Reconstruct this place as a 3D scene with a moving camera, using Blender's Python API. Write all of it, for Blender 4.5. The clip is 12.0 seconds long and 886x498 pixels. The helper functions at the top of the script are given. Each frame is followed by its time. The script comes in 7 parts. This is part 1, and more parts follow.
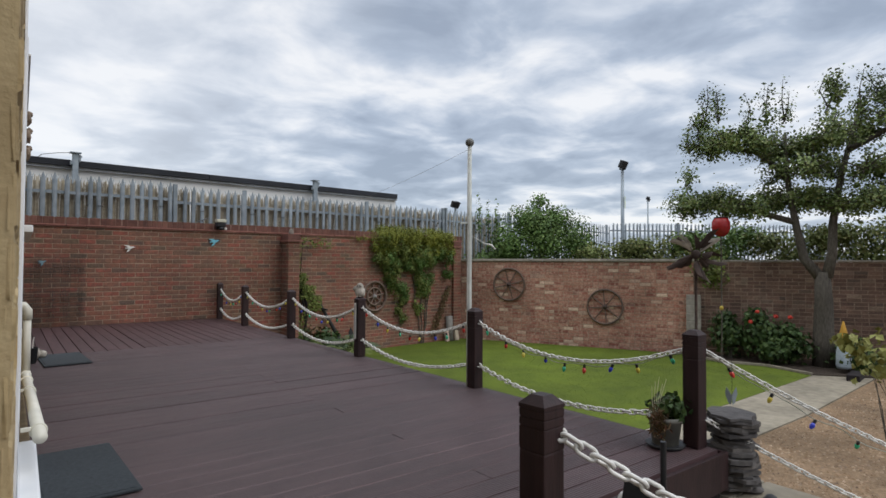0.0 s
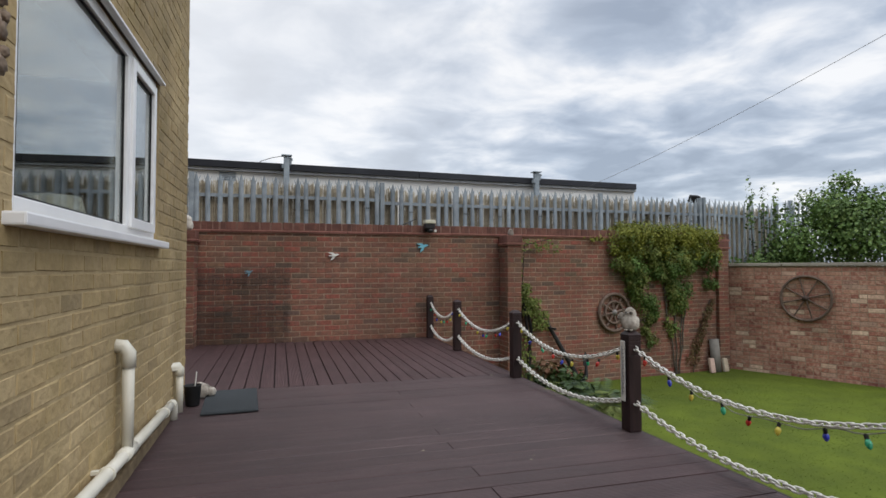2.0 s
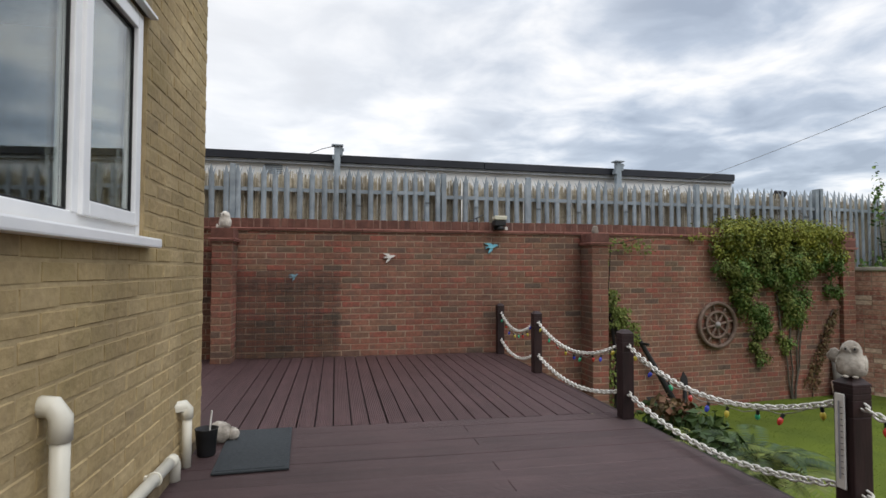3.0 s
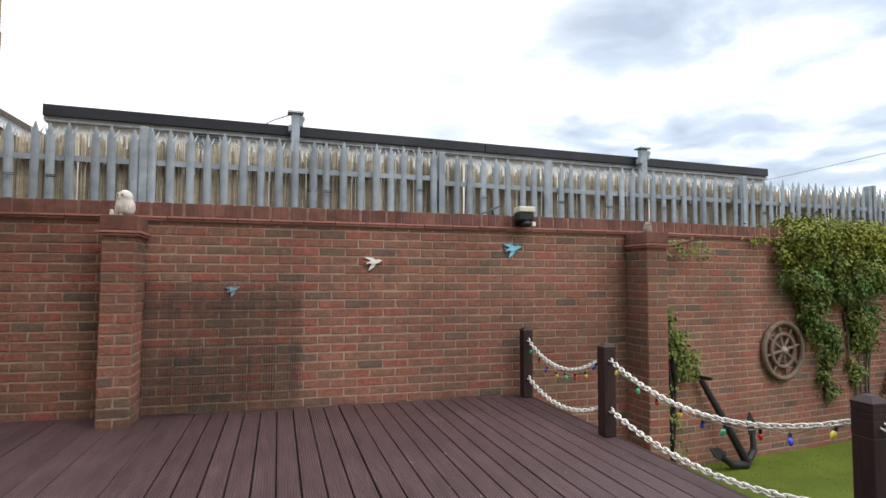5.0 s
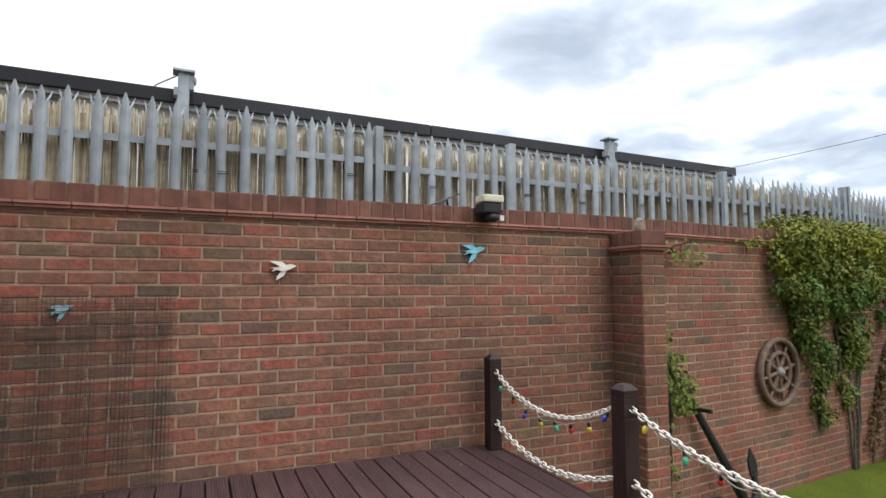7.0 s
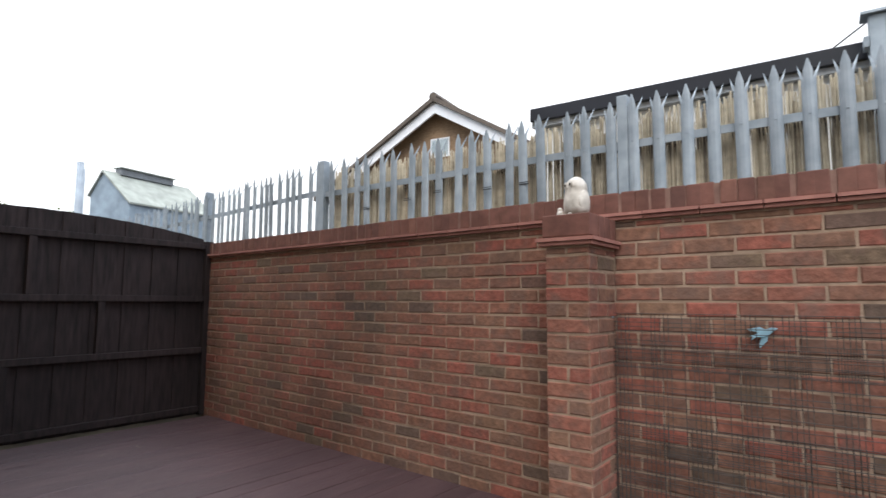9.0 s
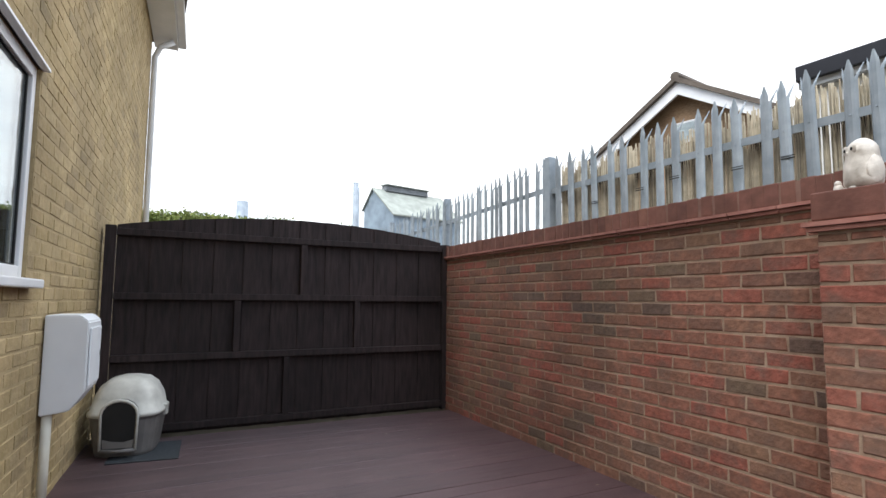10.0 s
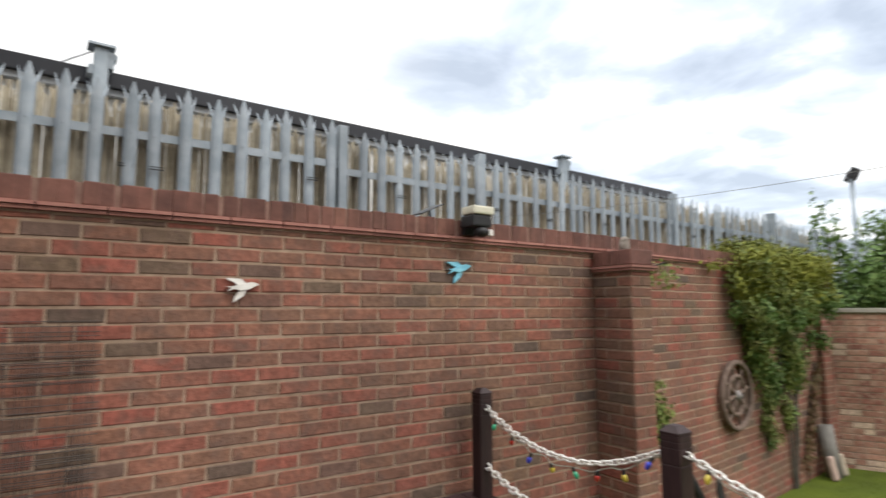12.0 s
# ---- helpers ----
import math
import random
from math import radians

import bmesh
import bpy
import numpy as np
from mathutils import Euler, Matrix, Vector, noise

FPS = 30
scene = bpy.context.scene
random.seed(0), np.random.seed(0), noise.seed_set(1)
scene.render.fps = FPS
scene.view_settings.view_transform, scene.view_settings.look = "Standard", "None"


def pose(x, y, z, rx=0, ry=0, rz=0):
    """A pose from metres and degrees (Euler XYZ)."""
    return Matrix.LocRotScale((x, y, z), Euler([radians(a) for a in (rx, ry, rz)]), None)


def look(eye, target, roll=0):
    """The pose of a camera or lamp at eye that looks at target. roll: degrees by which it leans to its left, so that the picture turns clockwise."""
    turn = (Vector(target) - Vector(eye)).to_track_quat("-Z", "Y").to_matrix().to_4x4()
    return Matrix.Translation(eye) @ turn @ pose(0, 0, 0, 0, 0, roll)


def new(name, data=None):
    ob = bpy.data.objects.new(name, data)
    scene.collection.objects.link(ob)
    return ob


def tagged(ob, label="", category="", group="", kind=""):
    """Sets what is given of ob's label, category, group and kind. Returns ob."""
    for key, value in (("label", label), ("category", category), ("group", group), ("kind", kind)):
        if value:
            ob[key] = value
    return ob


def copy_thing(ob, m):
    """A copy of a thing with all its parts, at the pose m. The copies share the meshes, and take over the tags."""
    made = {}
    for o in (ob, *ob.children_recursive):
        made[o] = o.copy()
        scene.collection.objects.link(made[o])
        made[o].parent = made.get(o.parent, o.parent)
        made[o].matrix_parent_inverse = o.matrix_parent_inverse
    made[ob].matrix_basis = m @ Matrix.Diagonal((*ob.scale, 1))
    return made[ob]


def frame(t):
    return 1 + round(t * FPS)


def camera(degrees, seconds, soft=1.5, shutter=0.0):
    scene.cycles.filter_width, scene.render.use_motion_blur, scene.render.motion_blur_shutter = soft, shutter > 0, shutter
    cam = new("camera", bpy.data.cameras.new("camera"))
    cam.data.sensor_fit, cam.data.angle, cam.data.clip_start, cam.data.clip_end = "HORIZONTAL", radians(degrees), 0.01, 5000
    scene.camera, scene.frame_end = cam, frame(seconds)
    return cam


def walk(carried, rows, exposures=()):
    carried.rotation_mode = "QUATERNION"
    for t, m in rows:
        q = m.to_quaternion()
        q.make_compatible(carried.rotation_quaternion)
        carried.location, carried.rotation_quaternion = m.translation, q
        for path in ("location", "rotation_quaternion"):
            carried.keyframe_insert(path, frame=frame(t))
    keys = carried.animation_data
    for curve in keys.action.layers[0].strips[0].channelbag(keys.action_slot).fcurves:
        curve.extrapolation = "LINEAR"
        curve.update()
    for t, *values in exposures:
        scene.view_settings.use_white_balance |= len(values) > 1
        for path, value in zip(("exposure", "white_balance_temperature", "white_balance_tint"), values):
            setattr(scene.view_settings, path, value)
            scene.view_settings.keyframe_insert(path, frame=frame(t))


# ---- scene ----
cam = camera(76.6, 12.0, shutter=0.1)
PATH = [
    (0, (0.472, -0.228, 0.989), (1.7, 1.35, 1.042), 0.3),
    (0.5, (0.73, 0.264, 1.045), (1.813, 1.944, 1.098), 0.2),
    (1, (0.968, 0.809, 1.073), (1.815, 2.62, 1.134), -0.1),
    (1.5, (1.157, 1.311, 1.031), (1.859, 3.183, 1.099), -0.0),
    (2, (1.291, 1.917, 1.033), (1.853, 3.835, 1.102), -0.1),
    (2.5, (1.351, 2.454, 1.051), (1.79, 4.404, 1.121), 0.2),
    (3, (1.393, 3.099, 1.067), (1.769, 5.062, 1.14), 0.1),
    (5, (1.257, 5.218, 1.074), (1.817, 7.135, 1.182), 0.2),
    (5.5, (1.374, 5.604, 1.019), (2.128, 7.453, 1.135), -0.1),
    (6, (1.537, 5.973, 1.067), (2.371, 7.787, 1.19), -0.3),
    (6.5, (1.605, 6.269, 1.08), (2.513, 8.045, 1.22), -0.2),
    (8.5, (1.363, 7.139, 1.105), (0.71, 9.021, 1.284), 0.3),
    (9, (1.27, 7.307, 1.115), (0.07, 8.896, 1.301), 0.3),
    (9.5, (1.219, 7.45, 1.131), (-0.351, 8.675, 1.314), 0.2),
    (10, (1.209, 7.54, 1.116), (-0.544, 8.486, 1.298), 0.5),
    (10.5, (1.248, 7.646, 1.116), (-0.526, 8.551, 1.299), 0.5),
    (11, (1.267, 7.774, 1.105), (-0.222, 9.095, 1.306), 0.8),
    (11.5, (1.416, 7.541, 1.102), (0.958, 9.477, 1.304), -0.3),
    (12, (1.358, 7.21, 1.107), (2.443, 8.876, 1.323), -0.1),
]
walk(cam, [(t, look(eye, target, roll)) for t, eye, target, roll in PATH],
     exposures=[(0, -0.15, 6500, 10), (1.5, -0.1, 6550, 10), (3.2, 0.08, 6700, 10), (5.0, 0.55, 6750, 10), (6.7, 0.54, 6850, 10), (8.5, 0.63, 6600, 10), (9.5, 0.92, 6500, 10),
                (10.2, 0.92, 6500, 9), (10.7, 0.86, 6500, 9), (11.5, 0.78, 6700, 10), (12, 0.68, 7000, 10)])

random.seed(17)

# ---------------------------------------------------------------- world and sun
world = bpy.data.worlds.new("overcast_sky")
scene.world = world
world.use_nodes = True
wn, wl = world.node_tree.nodes, world.node_tree.links
wn.clear()


def wnode(kind, **values):
    n = wn.new(kind)
    for k, v in values.items():
        if k == "op":
            n.operation = v
        else:
            n.inputs[k].default_value = v
    return n


w_out = wnode("ShaderNodeOutputWorld")
w_bg = wnode("ShaderNodeBackground", Strength=1.0)
w_sky = wnode("ShaderNodeTexSky")
w_sky.sky_type, w_sky.sun_disc = "NISHITA", False
w_sky.sun_elevation, w_sky.sun_rotation = radians(47), radians(151)
w_co = wnode("ShaderNodeTexCoord")
w_sep = wnode("ShaderNodeSeparateXYZ")
wl.new(w_co.outputs["Generated"], w_sep.inputs[0])
w_h = wnode("ShaderNodeMath", op="MAXIMUM")
w_h.inputs[1].default_value = 0.0
wl.new(w_sep.outputs[2], w_h.inputs[0])
w_h2 = wnode("ShaderNodeMath", op="ADD")
w_h2.inputs[1].default_value = 0.13
wl.new(w_h.outputs[0], w_h2.inputs[0])
w_px = wnode("ShaderNodeMath", op="DIVIDE")
w_py = wnode("ShaderNodeMath", op="DIVIDE")
wl.new(w_sep.outputs[0], w_px.inputs[0])
wl.new(w_sep.outputs[1], w_py.inputs[0])
wl.new(w_h2.outputs[0], w_px.inputs[1])
wl.new(w_h2.outputs[0], w_py.inputs[1])
w_plane = wnode("ShaderNodeCombineXYZ")
wl.new(w_px.outputs[0], w_plane.inputs[0])
wl.new(w_py.outputs[0], w_plane.inputs[1])
w_n1 = wnode("ShaderNodeTexNoise", Scale=2.5, Detail=10.0, Roughness=0.52, Distortion=0.3)
w_n2 = wnode("ShaderNodeTexNoise", Scale=0.55, Detail=3.0, Roughness=0.5)
wl.new(w_plane.outputs[0], w_n1.inputs["Vector"])
wl.new(w_plane.outputs[0], w_n2.inputs["Vector"])
w_mixn = wnode("ShaderNodeMath", op="ADD")
wl.new(w_n1.outputs["Fac"], w_mixn.inputs[0])
wl.new(w_n2.outputs["Fac"], w_mixn.inputs[1])
w_half = wnode("ShaderNodeMath", op="MULTIPLY")
w_half.inputs[1].default_value = 0.5
wl.new(w_mixn.outputs[0], w_half.inputs[0])
w_ramp = wnode("ShaderNodeValToRGB")
cr = w_ramp.color_ramp
cr.elements[0].position, cr.elements[0].color = 0.40, (0.35, 0.41, 0.51, 1)
cr.elements[1].position, cr.elements[1].color = 0.585, (0.94, 0.95, 0.97, 1)
e = cr.elements.new(0.47)
e.color = (0.47, 0.54, 0.65, 1)
e = cr.elements.new(0.53)
e.color = (0.70, 0.75, 0.83, 1)
wl.new(w_half.outputs[0], w_ramp.inputs[0])
# the cloud is thin and bright over the yard's far left
w_dir = wnode("ShaderNodeVectorMath", op="DOT_PRODUCT")
w_dir.inputs[1].default_value = (-0.62, 0.62, 0.48)
wl.new(w_co.outputs["Generated"], w_dir.inputs[0])
w_map = wnode("ShaderNodeMapRange")
for i, v in ((1, 0.35), (2, 0.95), (3, 0.0), (4, 0.85)):
    w_map.inputs[i].default_value = v
wl.new(w_dir.outputs["Value"], w_map.inputs[0])
w_bright = wnode("ShaderNodeMix")
w_bright.data_type = "RGBA"
wl.new(w_map.outputs[0], w_bright.inputs[0])
wl.new(w_ramp.outputs[0], w_bright.inputs[6])
w_bright.inputs[7].default_value = (0.95, 0.955, 0.965, 1)
w_skys = wnode("ShaderNodeVectorMath", op="SCALE")
w_skys.inputs["Scale"].default_value = 0.02
wl.new(w_sky.outputs[0], w_skys.inputs[0])
w_add = wnode("ShaderNodeVectorMath", op="ADD")
wl.new(w_bright.outputs[2], w_add.inputs[0])
wl.new(w_skys.outputs[0], w_add.inputs[1])
# an overcast sky is brighter overhead than near the horizon
w_zen = wnode("ShaderNodeMapRange")
for i, v in ((1, 0.42), (2, 0.95), (3, 1.0), (4, 2.75)):
    w_zen.inputs[i].default_value = v
wl.new(w_sep.outputs[2], w_zen.inputs[0])
w_over = wnode("ShaderNodeVectorMath", op="SCALE")
wl.new(w_add.outputs[0], w_over.inputs[0])
wl.new(w_zen.outputs[0], w_over.inputs["Scale"])
wl.new(w_over.outputs[0], w_bg.inputs[0])
wl.new(w_bg.outputs[0], w_out.inputs[0])

sun = new("sun", bpy.data.lights.new("sun", "SUN"))
sun.data.energy, sun.data.angle, sun.data.color = 0.95, radians(40), (1.0, 0.96, 0.90)
sun.matrix_world = look((0, 0, 20), (-9, 16, 0))

# ---------------------------------------------------------------- materials


def material(name, stops, scale=8.0, rough=0.8, bump=0.3, bump_scale=60.0, metal=0.0, stain=0.25, stain_scale=1.2,
             vary="", vary_stops=(), tint=(), spec=0.3, bump_dist=0.004, stretch=(1, 1, 1), alpha=1.0, coat=0.0):
    """A surface with grain and stains by place; vary: 'piece' or 'island' gives each piece its own colour."""
    m = bpy.data.materials.new(name)
    m.use_nodes = True
    n, l = m.node_tree.nodes, m.node_tree.links
    b = n["Principled BSDF"]
    b.inputs["Roughness"].default_value, b.inputs["Metallic"].default_value = rough, metal
    b.inputs["Specular IOR Level"].default_value = spec
    b.inputs["Coat Weight"].default_value = coat
    geo = n.new("ShaderNodeNewGeometry")
    mapn = n.new("ShaderNodeMapping")
    mapn.inputs["Scale"].default_value = stretch
    l.new(geo.outputs["Position"], mapn.inputs[0])
    grain = n.new("ShaderNodeTexNoise")
    grain.inputs["Scale"].default_value, grain.inputs["Detail"].default_value = scale, 6
    l.new(mapn.outputs[0], grain.inputs["Vector"])
    ramp = n.new("ShaderNodeValToRGB")
    for i, (p, c) in enumerate(stops):
        el = ramp.color_ramp.elements[i] if i < 2 else ramp.color_ramp.elements.new(p)
        el.position, el.color = p, (*c, 1)
    l.new(grain.outputs["Fac"], ramp.inputs[0])
    col = ramp.outputs[0]
    if vary:
        if vary == "piece":
            src = n.new("ShaderNodeObjectInfo").outputs["Random"]
        else:
            src = geo.outputs["Random Per Island"]
        vr = n.new("ShaderNodeValToRGB")
        for i, (p, c) in enumerate(vary_stops):
            el = vr.color_ramp.elements[i] if i < 2 else vr.color_ramp.elements.new(p)
            el.position, el.color = p, (*c, 1)
        l.new(src, vr.inputs[0])
        mx = n.new("ShaderNodeMix")
        mx.data_type, mx.blend_type = "RGBA", "MULTIPLY"
        mx.inputs[0].default_value = 1.0
        l.new(col, mx.inputs[6])
        l.new(vr.outputs[0], mx.inputs[7])
        col = mx.outputs[2]
    if tint:
        tn = n.new("ShaderNodeTexNoise")
        tn.inputs["Scale"].default_value, tn.inputs["Detail"].default_value, tn.inputs["Roughness"].default_value = tint[1], 5, 0.6
        l.new(mapn.outputs[0], tn.inputs["Vector"])
        tr = n.new("ShaderNodeMapRange")
        for i, v in ((1, 0.47), (2, 0.66), (3, 0.0), (4, tint[2])):
            tr.inputs[i].default_value = v
        l.new(tn.outputs["Fac"], tr.inputs[0])
        tm = n.new("ShaderNodeMix")
        tm.data_type = "RGBA"
        l.new(tr.outputs[0], tm.inputs[0])
        l.new(col, tm.inputs[6])
        tm.inputs[7].default_value = (*tint[0], 1)
        col = tm.outputs[2]
    if stain:
        st = n.new("ShaderNodeTexNoise")
        st.inputs["Scale"].default_value, st.inputs["Detail"].default_value = stain_scale, 4
        l.new(geo.outputs["Position"], st.inputs["Vector"])
        sr = n.new("ShaderNodeMapRange")
        for i, v in ((1, 0.35), (2, 0.65), (3, 1 - stain), (4, 1 + stain * 0.5)):
            sr.inputs[i].default_value = v
        l.new(st.outputs["Fac"], sr.inputs[0])
        sc = n.new("ShaderNodeVectorMath")
        sc.operation = "SCALE"
        l.new(col, sc.inputs[0])
        l.new(sr.outputs[0], sc.inputs["Scale"])
        col = sc.outputs[0]
    l.new(col, b.inputs["Base Color"])
    if bump:
        bn = n.new("ShaderNodeTexNoise")
        bn.inputs["Scale"].default_value, bn.inputs["Detail"].default_value = bump_scale, 5
        l.new(mapn.outputs[0], bn.inputs["Vector"])
        bp = n.new("ShaderNodeBump")
        bp.inputs["Strength"].default_value, bp.inputs["Distance"].default_value = bump, bump_dist
        l.new(bn.outputs["Fac"], bp.inputs["Height"])
        l.new(bp.outputs[0], b.inputs["Normal"])
    return m


def reeded(m, axis, pitch, depth, strength):
    """Adds fine grooves across the given axis to a material, under its grain."""
    n, l = m.node_tree.nodes, m.node_tree.links
    b = n["Principled BSDF"]
    geo = n.new("ShaderNodeNewGeometry")
    sep = n.new("ShaderNodeSeparateXYZ")
    l.new(geo.outputs["Position"], sep.inputs[0])
    mul = n.new("ShaderNodeMath")
    mul.operation, mul.inputs[1].default_value = "MULTIPLY", 2 * math.pi / pitch
    l.new(sep.outputs[axis], mul.inputs[0])
    sn = n.new("ShaderNodeMath")
    sn.operation = "SINE"
    l.new(mul.outputs[0], sn.inputs[0])
    bp = n.new("ShaderNodeBump")
    bp.inputs["Strength"].default_value, bp.inputs["Distance"].default_value = strength, depth
    l.new(sn.outputs[0], bp.inputs["Height"])
    old = b.inputs["Normal"].links[0].from_node
    l.new(old.outputs[0], bp.inputs["Normal"])
    l.new(bp.outputs[0], b.inputs["Normal"])


BRICK_GRAIN = [(0.3, (0.72, 0.71, 0.70)), (0.7, (1.22, 1.2, 1.18))]
RED = [(0.0, (0.240, 0.090, 0.066)), (0.12, (0.205, 0.108, 0.072)), (0.24, (0.258, 0.083, 0.061)), (0.36, (0.180, 0.102, 0.070)), (0.48, (0.235, 0.098, 0.068)),
       (0.60, (0.165, 0.096, 0.067)), (0.70, (0.262, 0.084, 0.062)), (0.80, (0.198, 0.118, 0.076)), (0.88, (0.228, 0.092, 0.065)), (0.94, (0.120, 0.080, 0.063)), (0.975, (0.148, 0.102, 0.068)), (1.0, (0.098, 0.068, 0.056))]
BUFF = [(0.0, (0.42, 0.315, 0.165)), (0.35, (0.375, 0.28, 0.146)), (0.7, (0.45, 0.345, 0.19)), (0.9, (0.355, 0.268, 0.146)), (1.0, (0.30, 0.23, 0.13))]
MOTTLED = [(0.0, (0.36, 0.15, 0.108)), (0.22, (0.25, 0.10, 0.074)), (0.4, (0.46, 0.245, 0.175)), (0.55, (0.33, 0.15, 0.11)), (0.7, (0.42, 0.235, 0.165)),
           (0.86, (0.36, 0.165, 0.12)), (0.93, (0.66, 0.50, 0.37)), (1.0, (0.21, 0.10, 0.08))]
m_brick_p = material("red_brick", BRICK_GRAIN, 30, 0.9, 0.6, 45, vary="piece", vary_stops=RED, tint=((0.130, 0.082, 0.064), 9.0, 0.70), stain=0.24, bump_dist=0.009)
m_brick_i = material("red_brick_run", BRICK_GRAIN, 30, 0.9, 0.6, 45, vary="island", vary_stops=RED, tint=((0.130, 0.082, 0.064), 9.0, 0.70), stain=0.24, bump_dist=0.009)
BUFF_GRAIN = [(0.3, (0.86, 0.85, 0.83)), (0.7, (1.10, 1.09, 1.07))]
m_buff_p = material("buff_brick", BUFF_GRAIN, 25, 0.92, 1.0, 28, vary="piece", vary_stops=BUFF, tint=((0.31, 0.235, 0.105), 3.0, 0.6), stain=0.26, bump_dist=0.008)
m_buff_i = material("buff_brick_run", BUFF_GRAIN, 25, 0.92, 1.0, 28, vary="island", vary_stops=BUFF, tint=((0.31, 0.235, 0.105), 3.0, 0.6), stain=0.26, bump_dist=0.008)
m_mott_p = material("reclaimed_brick", BRICK_GRAIN, 30, 0.92, 0.7, 40, vary="piece", vary_stops=MOTTLED, tint=((0.52, 0.34, 0.25), 16.0, 0.75), stain=0.25)
m_mott_i = material("reclaimed_brick_run", BRICK_GRAIN, 30, 0.92, 0.7, 40, vary="island", vary_stops=MOTTLED, tint=((0.52, 0.34, 0.25), 16.0, 0.75), stain=0.25)
SOOTY = [(0.0, (0.19, 0.115, 0.085)), (0.25, (0.135, 0.085, 0.066)), (0.5, (0.23, 0.145, 0.105)), (0.75, (0.155, 0.092, 0.072)), (0.92, (0.30, 0.22, 0.16)), (1.0, (0.09, 0.065, 0.055))]
m_sooty = material("sooty_old_brick", BRICK_GRAIN, 30, 0.92, 0.7, 40, vary="island", vary_stops=SOOTY, tint=((0.10, 0.075, 0.055), 4.0, 0.5), stain=0.3)
m_cope = material("coping_brick", [(0.3, (0.78, 0.77, 0.76)), (0.7, (1.15, 1.14, 1.13))], 18, 0.75, 0.4, 50, vary="piece",
                  vary_stops=[(0.0, (0.124, 0.056, 0.044)), (0.4, (0.158, 0.069, 0.052)), (0.7, (0.140, 0.063, 0.048)), (0.9, (0.176, 0.081, 0.059)), (1.0, (0.104, 0.050, 0.041))], stain=0.25, stain_scale=4)
m_cope_joint = material("coping_joint", [(0.3, (0.17, 0.095, 0.075)), (0.7, (0.27, 0.165, 0.13))], 14, 0.9, 0.3, 60)
m_tile = material("creasing_tile", [(0.3, (0.28, 0.125, 0.10)), (0.7, (0.36, 0.17, 0.135))], 14, 0.8, 0.3, 60)
m_mortar = material("sand_mortar", [(0.3, (0.235, 0.162, 0.115)), (0.7, (0.355, 0.262, 0.190))], 18, 0.95, 0.6, 90)
m_mortar_buff = material("buff_mortar", [(0.3, (0.36, 0.27, 0.143)), (0.7, (0.45, 0.35, 0.195))], 18, 0.95, 0.6, 90)
m_stone = material("concrete_coping", [(0.3, (0.27, 0.24, 0.20)), (0.7, (0.38, 0.345, 0.29))], 10, 0.9, 0.4, 40)
DECK = [(0.3, (0.061, 0.0355, 0.0375)), (0.7, (0.096, 0.057, 0.059))]
DV = [(0.0, (0.86, 0.84, 0.84)), (1.0, (1.12, 1.1, 1.1))]
m_deck_x = material("stained_deck_along_x", DECK, 7, 0.46, 0.3, 30, stretch=(0.4, 3, 1), vary="piece", vary_stops=DV, stain=0.18, spec=0.4)
m_deck_y = material("stained_deck_along_y", DECK, 7, 0.46, 0.3, 30, stretch=(3, 0.4, 1), vary="piece", vary_stops=DV, stain=0.18, spec=0.4)
reeded(m_deck_x, 1, 0.0145, 0.0045, 1.0)
reeded(m_deck_y, 0, 0.0145, 0.003, 0.8)
m_void = material("dark_subframe", [(0.3, (0.012, 0.009, 0.009)), (0.7, (0.02, 0.015, 0.015))], 8, 0.9, 0.1)
m_post = material("dark_red_brown_post_stain", [(0.3, (0.016, 0.0075, 0.008)), (0.7, (0.034, 0.016, 0.016))], 10, 0.55, 0.3, 30,
                  stretch=(4, 4, 0.6), spec=0.3)
m_gate = material("black_stained_timber", [(0.3, (0.013, 0.0085, 0.0082)), (0.7, (0.038, 0.025, 0.024))], 9, 0.7, 0.5, 26,
                  stretch=(4, 4, 0.5), vary="piece", vary_stops=DV, stain=0.3)
m_lawn = material("lawn_soil", [(0.3, (0.068, 0.096, 0.007)), (0.7, (0.101, 0.134, 0.010))], 3, 0.95, 0.5, 120, bump_dist=0.012, stain=0.2, stain_scale=0.7)
m_grass = material("grass_blade", [(0.3, (0.072, 0.106, 0.008)), (0.7, (0.108, 0.149, 0.013))], 2.2, 0.8, 0, vary="island",
                   vary_stops=[(0.0, (0.92, 0.93, 0.9)), (1.0, (1.08, 1.06, 1.0))], stain=0.22, stain_scale=0.6)
m_soil = material("bed_soil", [(0.3, (0.035, 0.025, 0.018)), (0.7, (0.075, 0.055, 0.04))], 14, 0.95, 1.0, 30, bump_dist=0.03)
m_gravel = material("gravel_bed", [(0.3, (0.15, 0.098, 0.055)), (0.7, (0.28, 0.19, 0.115))], 30, 0.95, 1.0, 55, bump_dist=0.02)
m_pebble = material("gravel_pebble", [(0.3, (0.9, 0.9, 0.9)), (0.7, (1.1, 1.1, 1.1))], 40, 0.85, 0.2, 80, vary="island",
                    vary_stops=[(0.0, (0.17, 0.11, 0.06)), (0.4, (0.28, 0.185, 0.11)), (0.8, (0.38, 0.29, 0.20)), (1.0, (0.12, 0.08, 0.055))])
m_paving = material("concrete_paving", [(0.3, (0.20, 0.175, 0.13)), (0.7, (0.29, 0.255, 0.195))], 9, 0.92, 0.4, 60, stain=0.25)
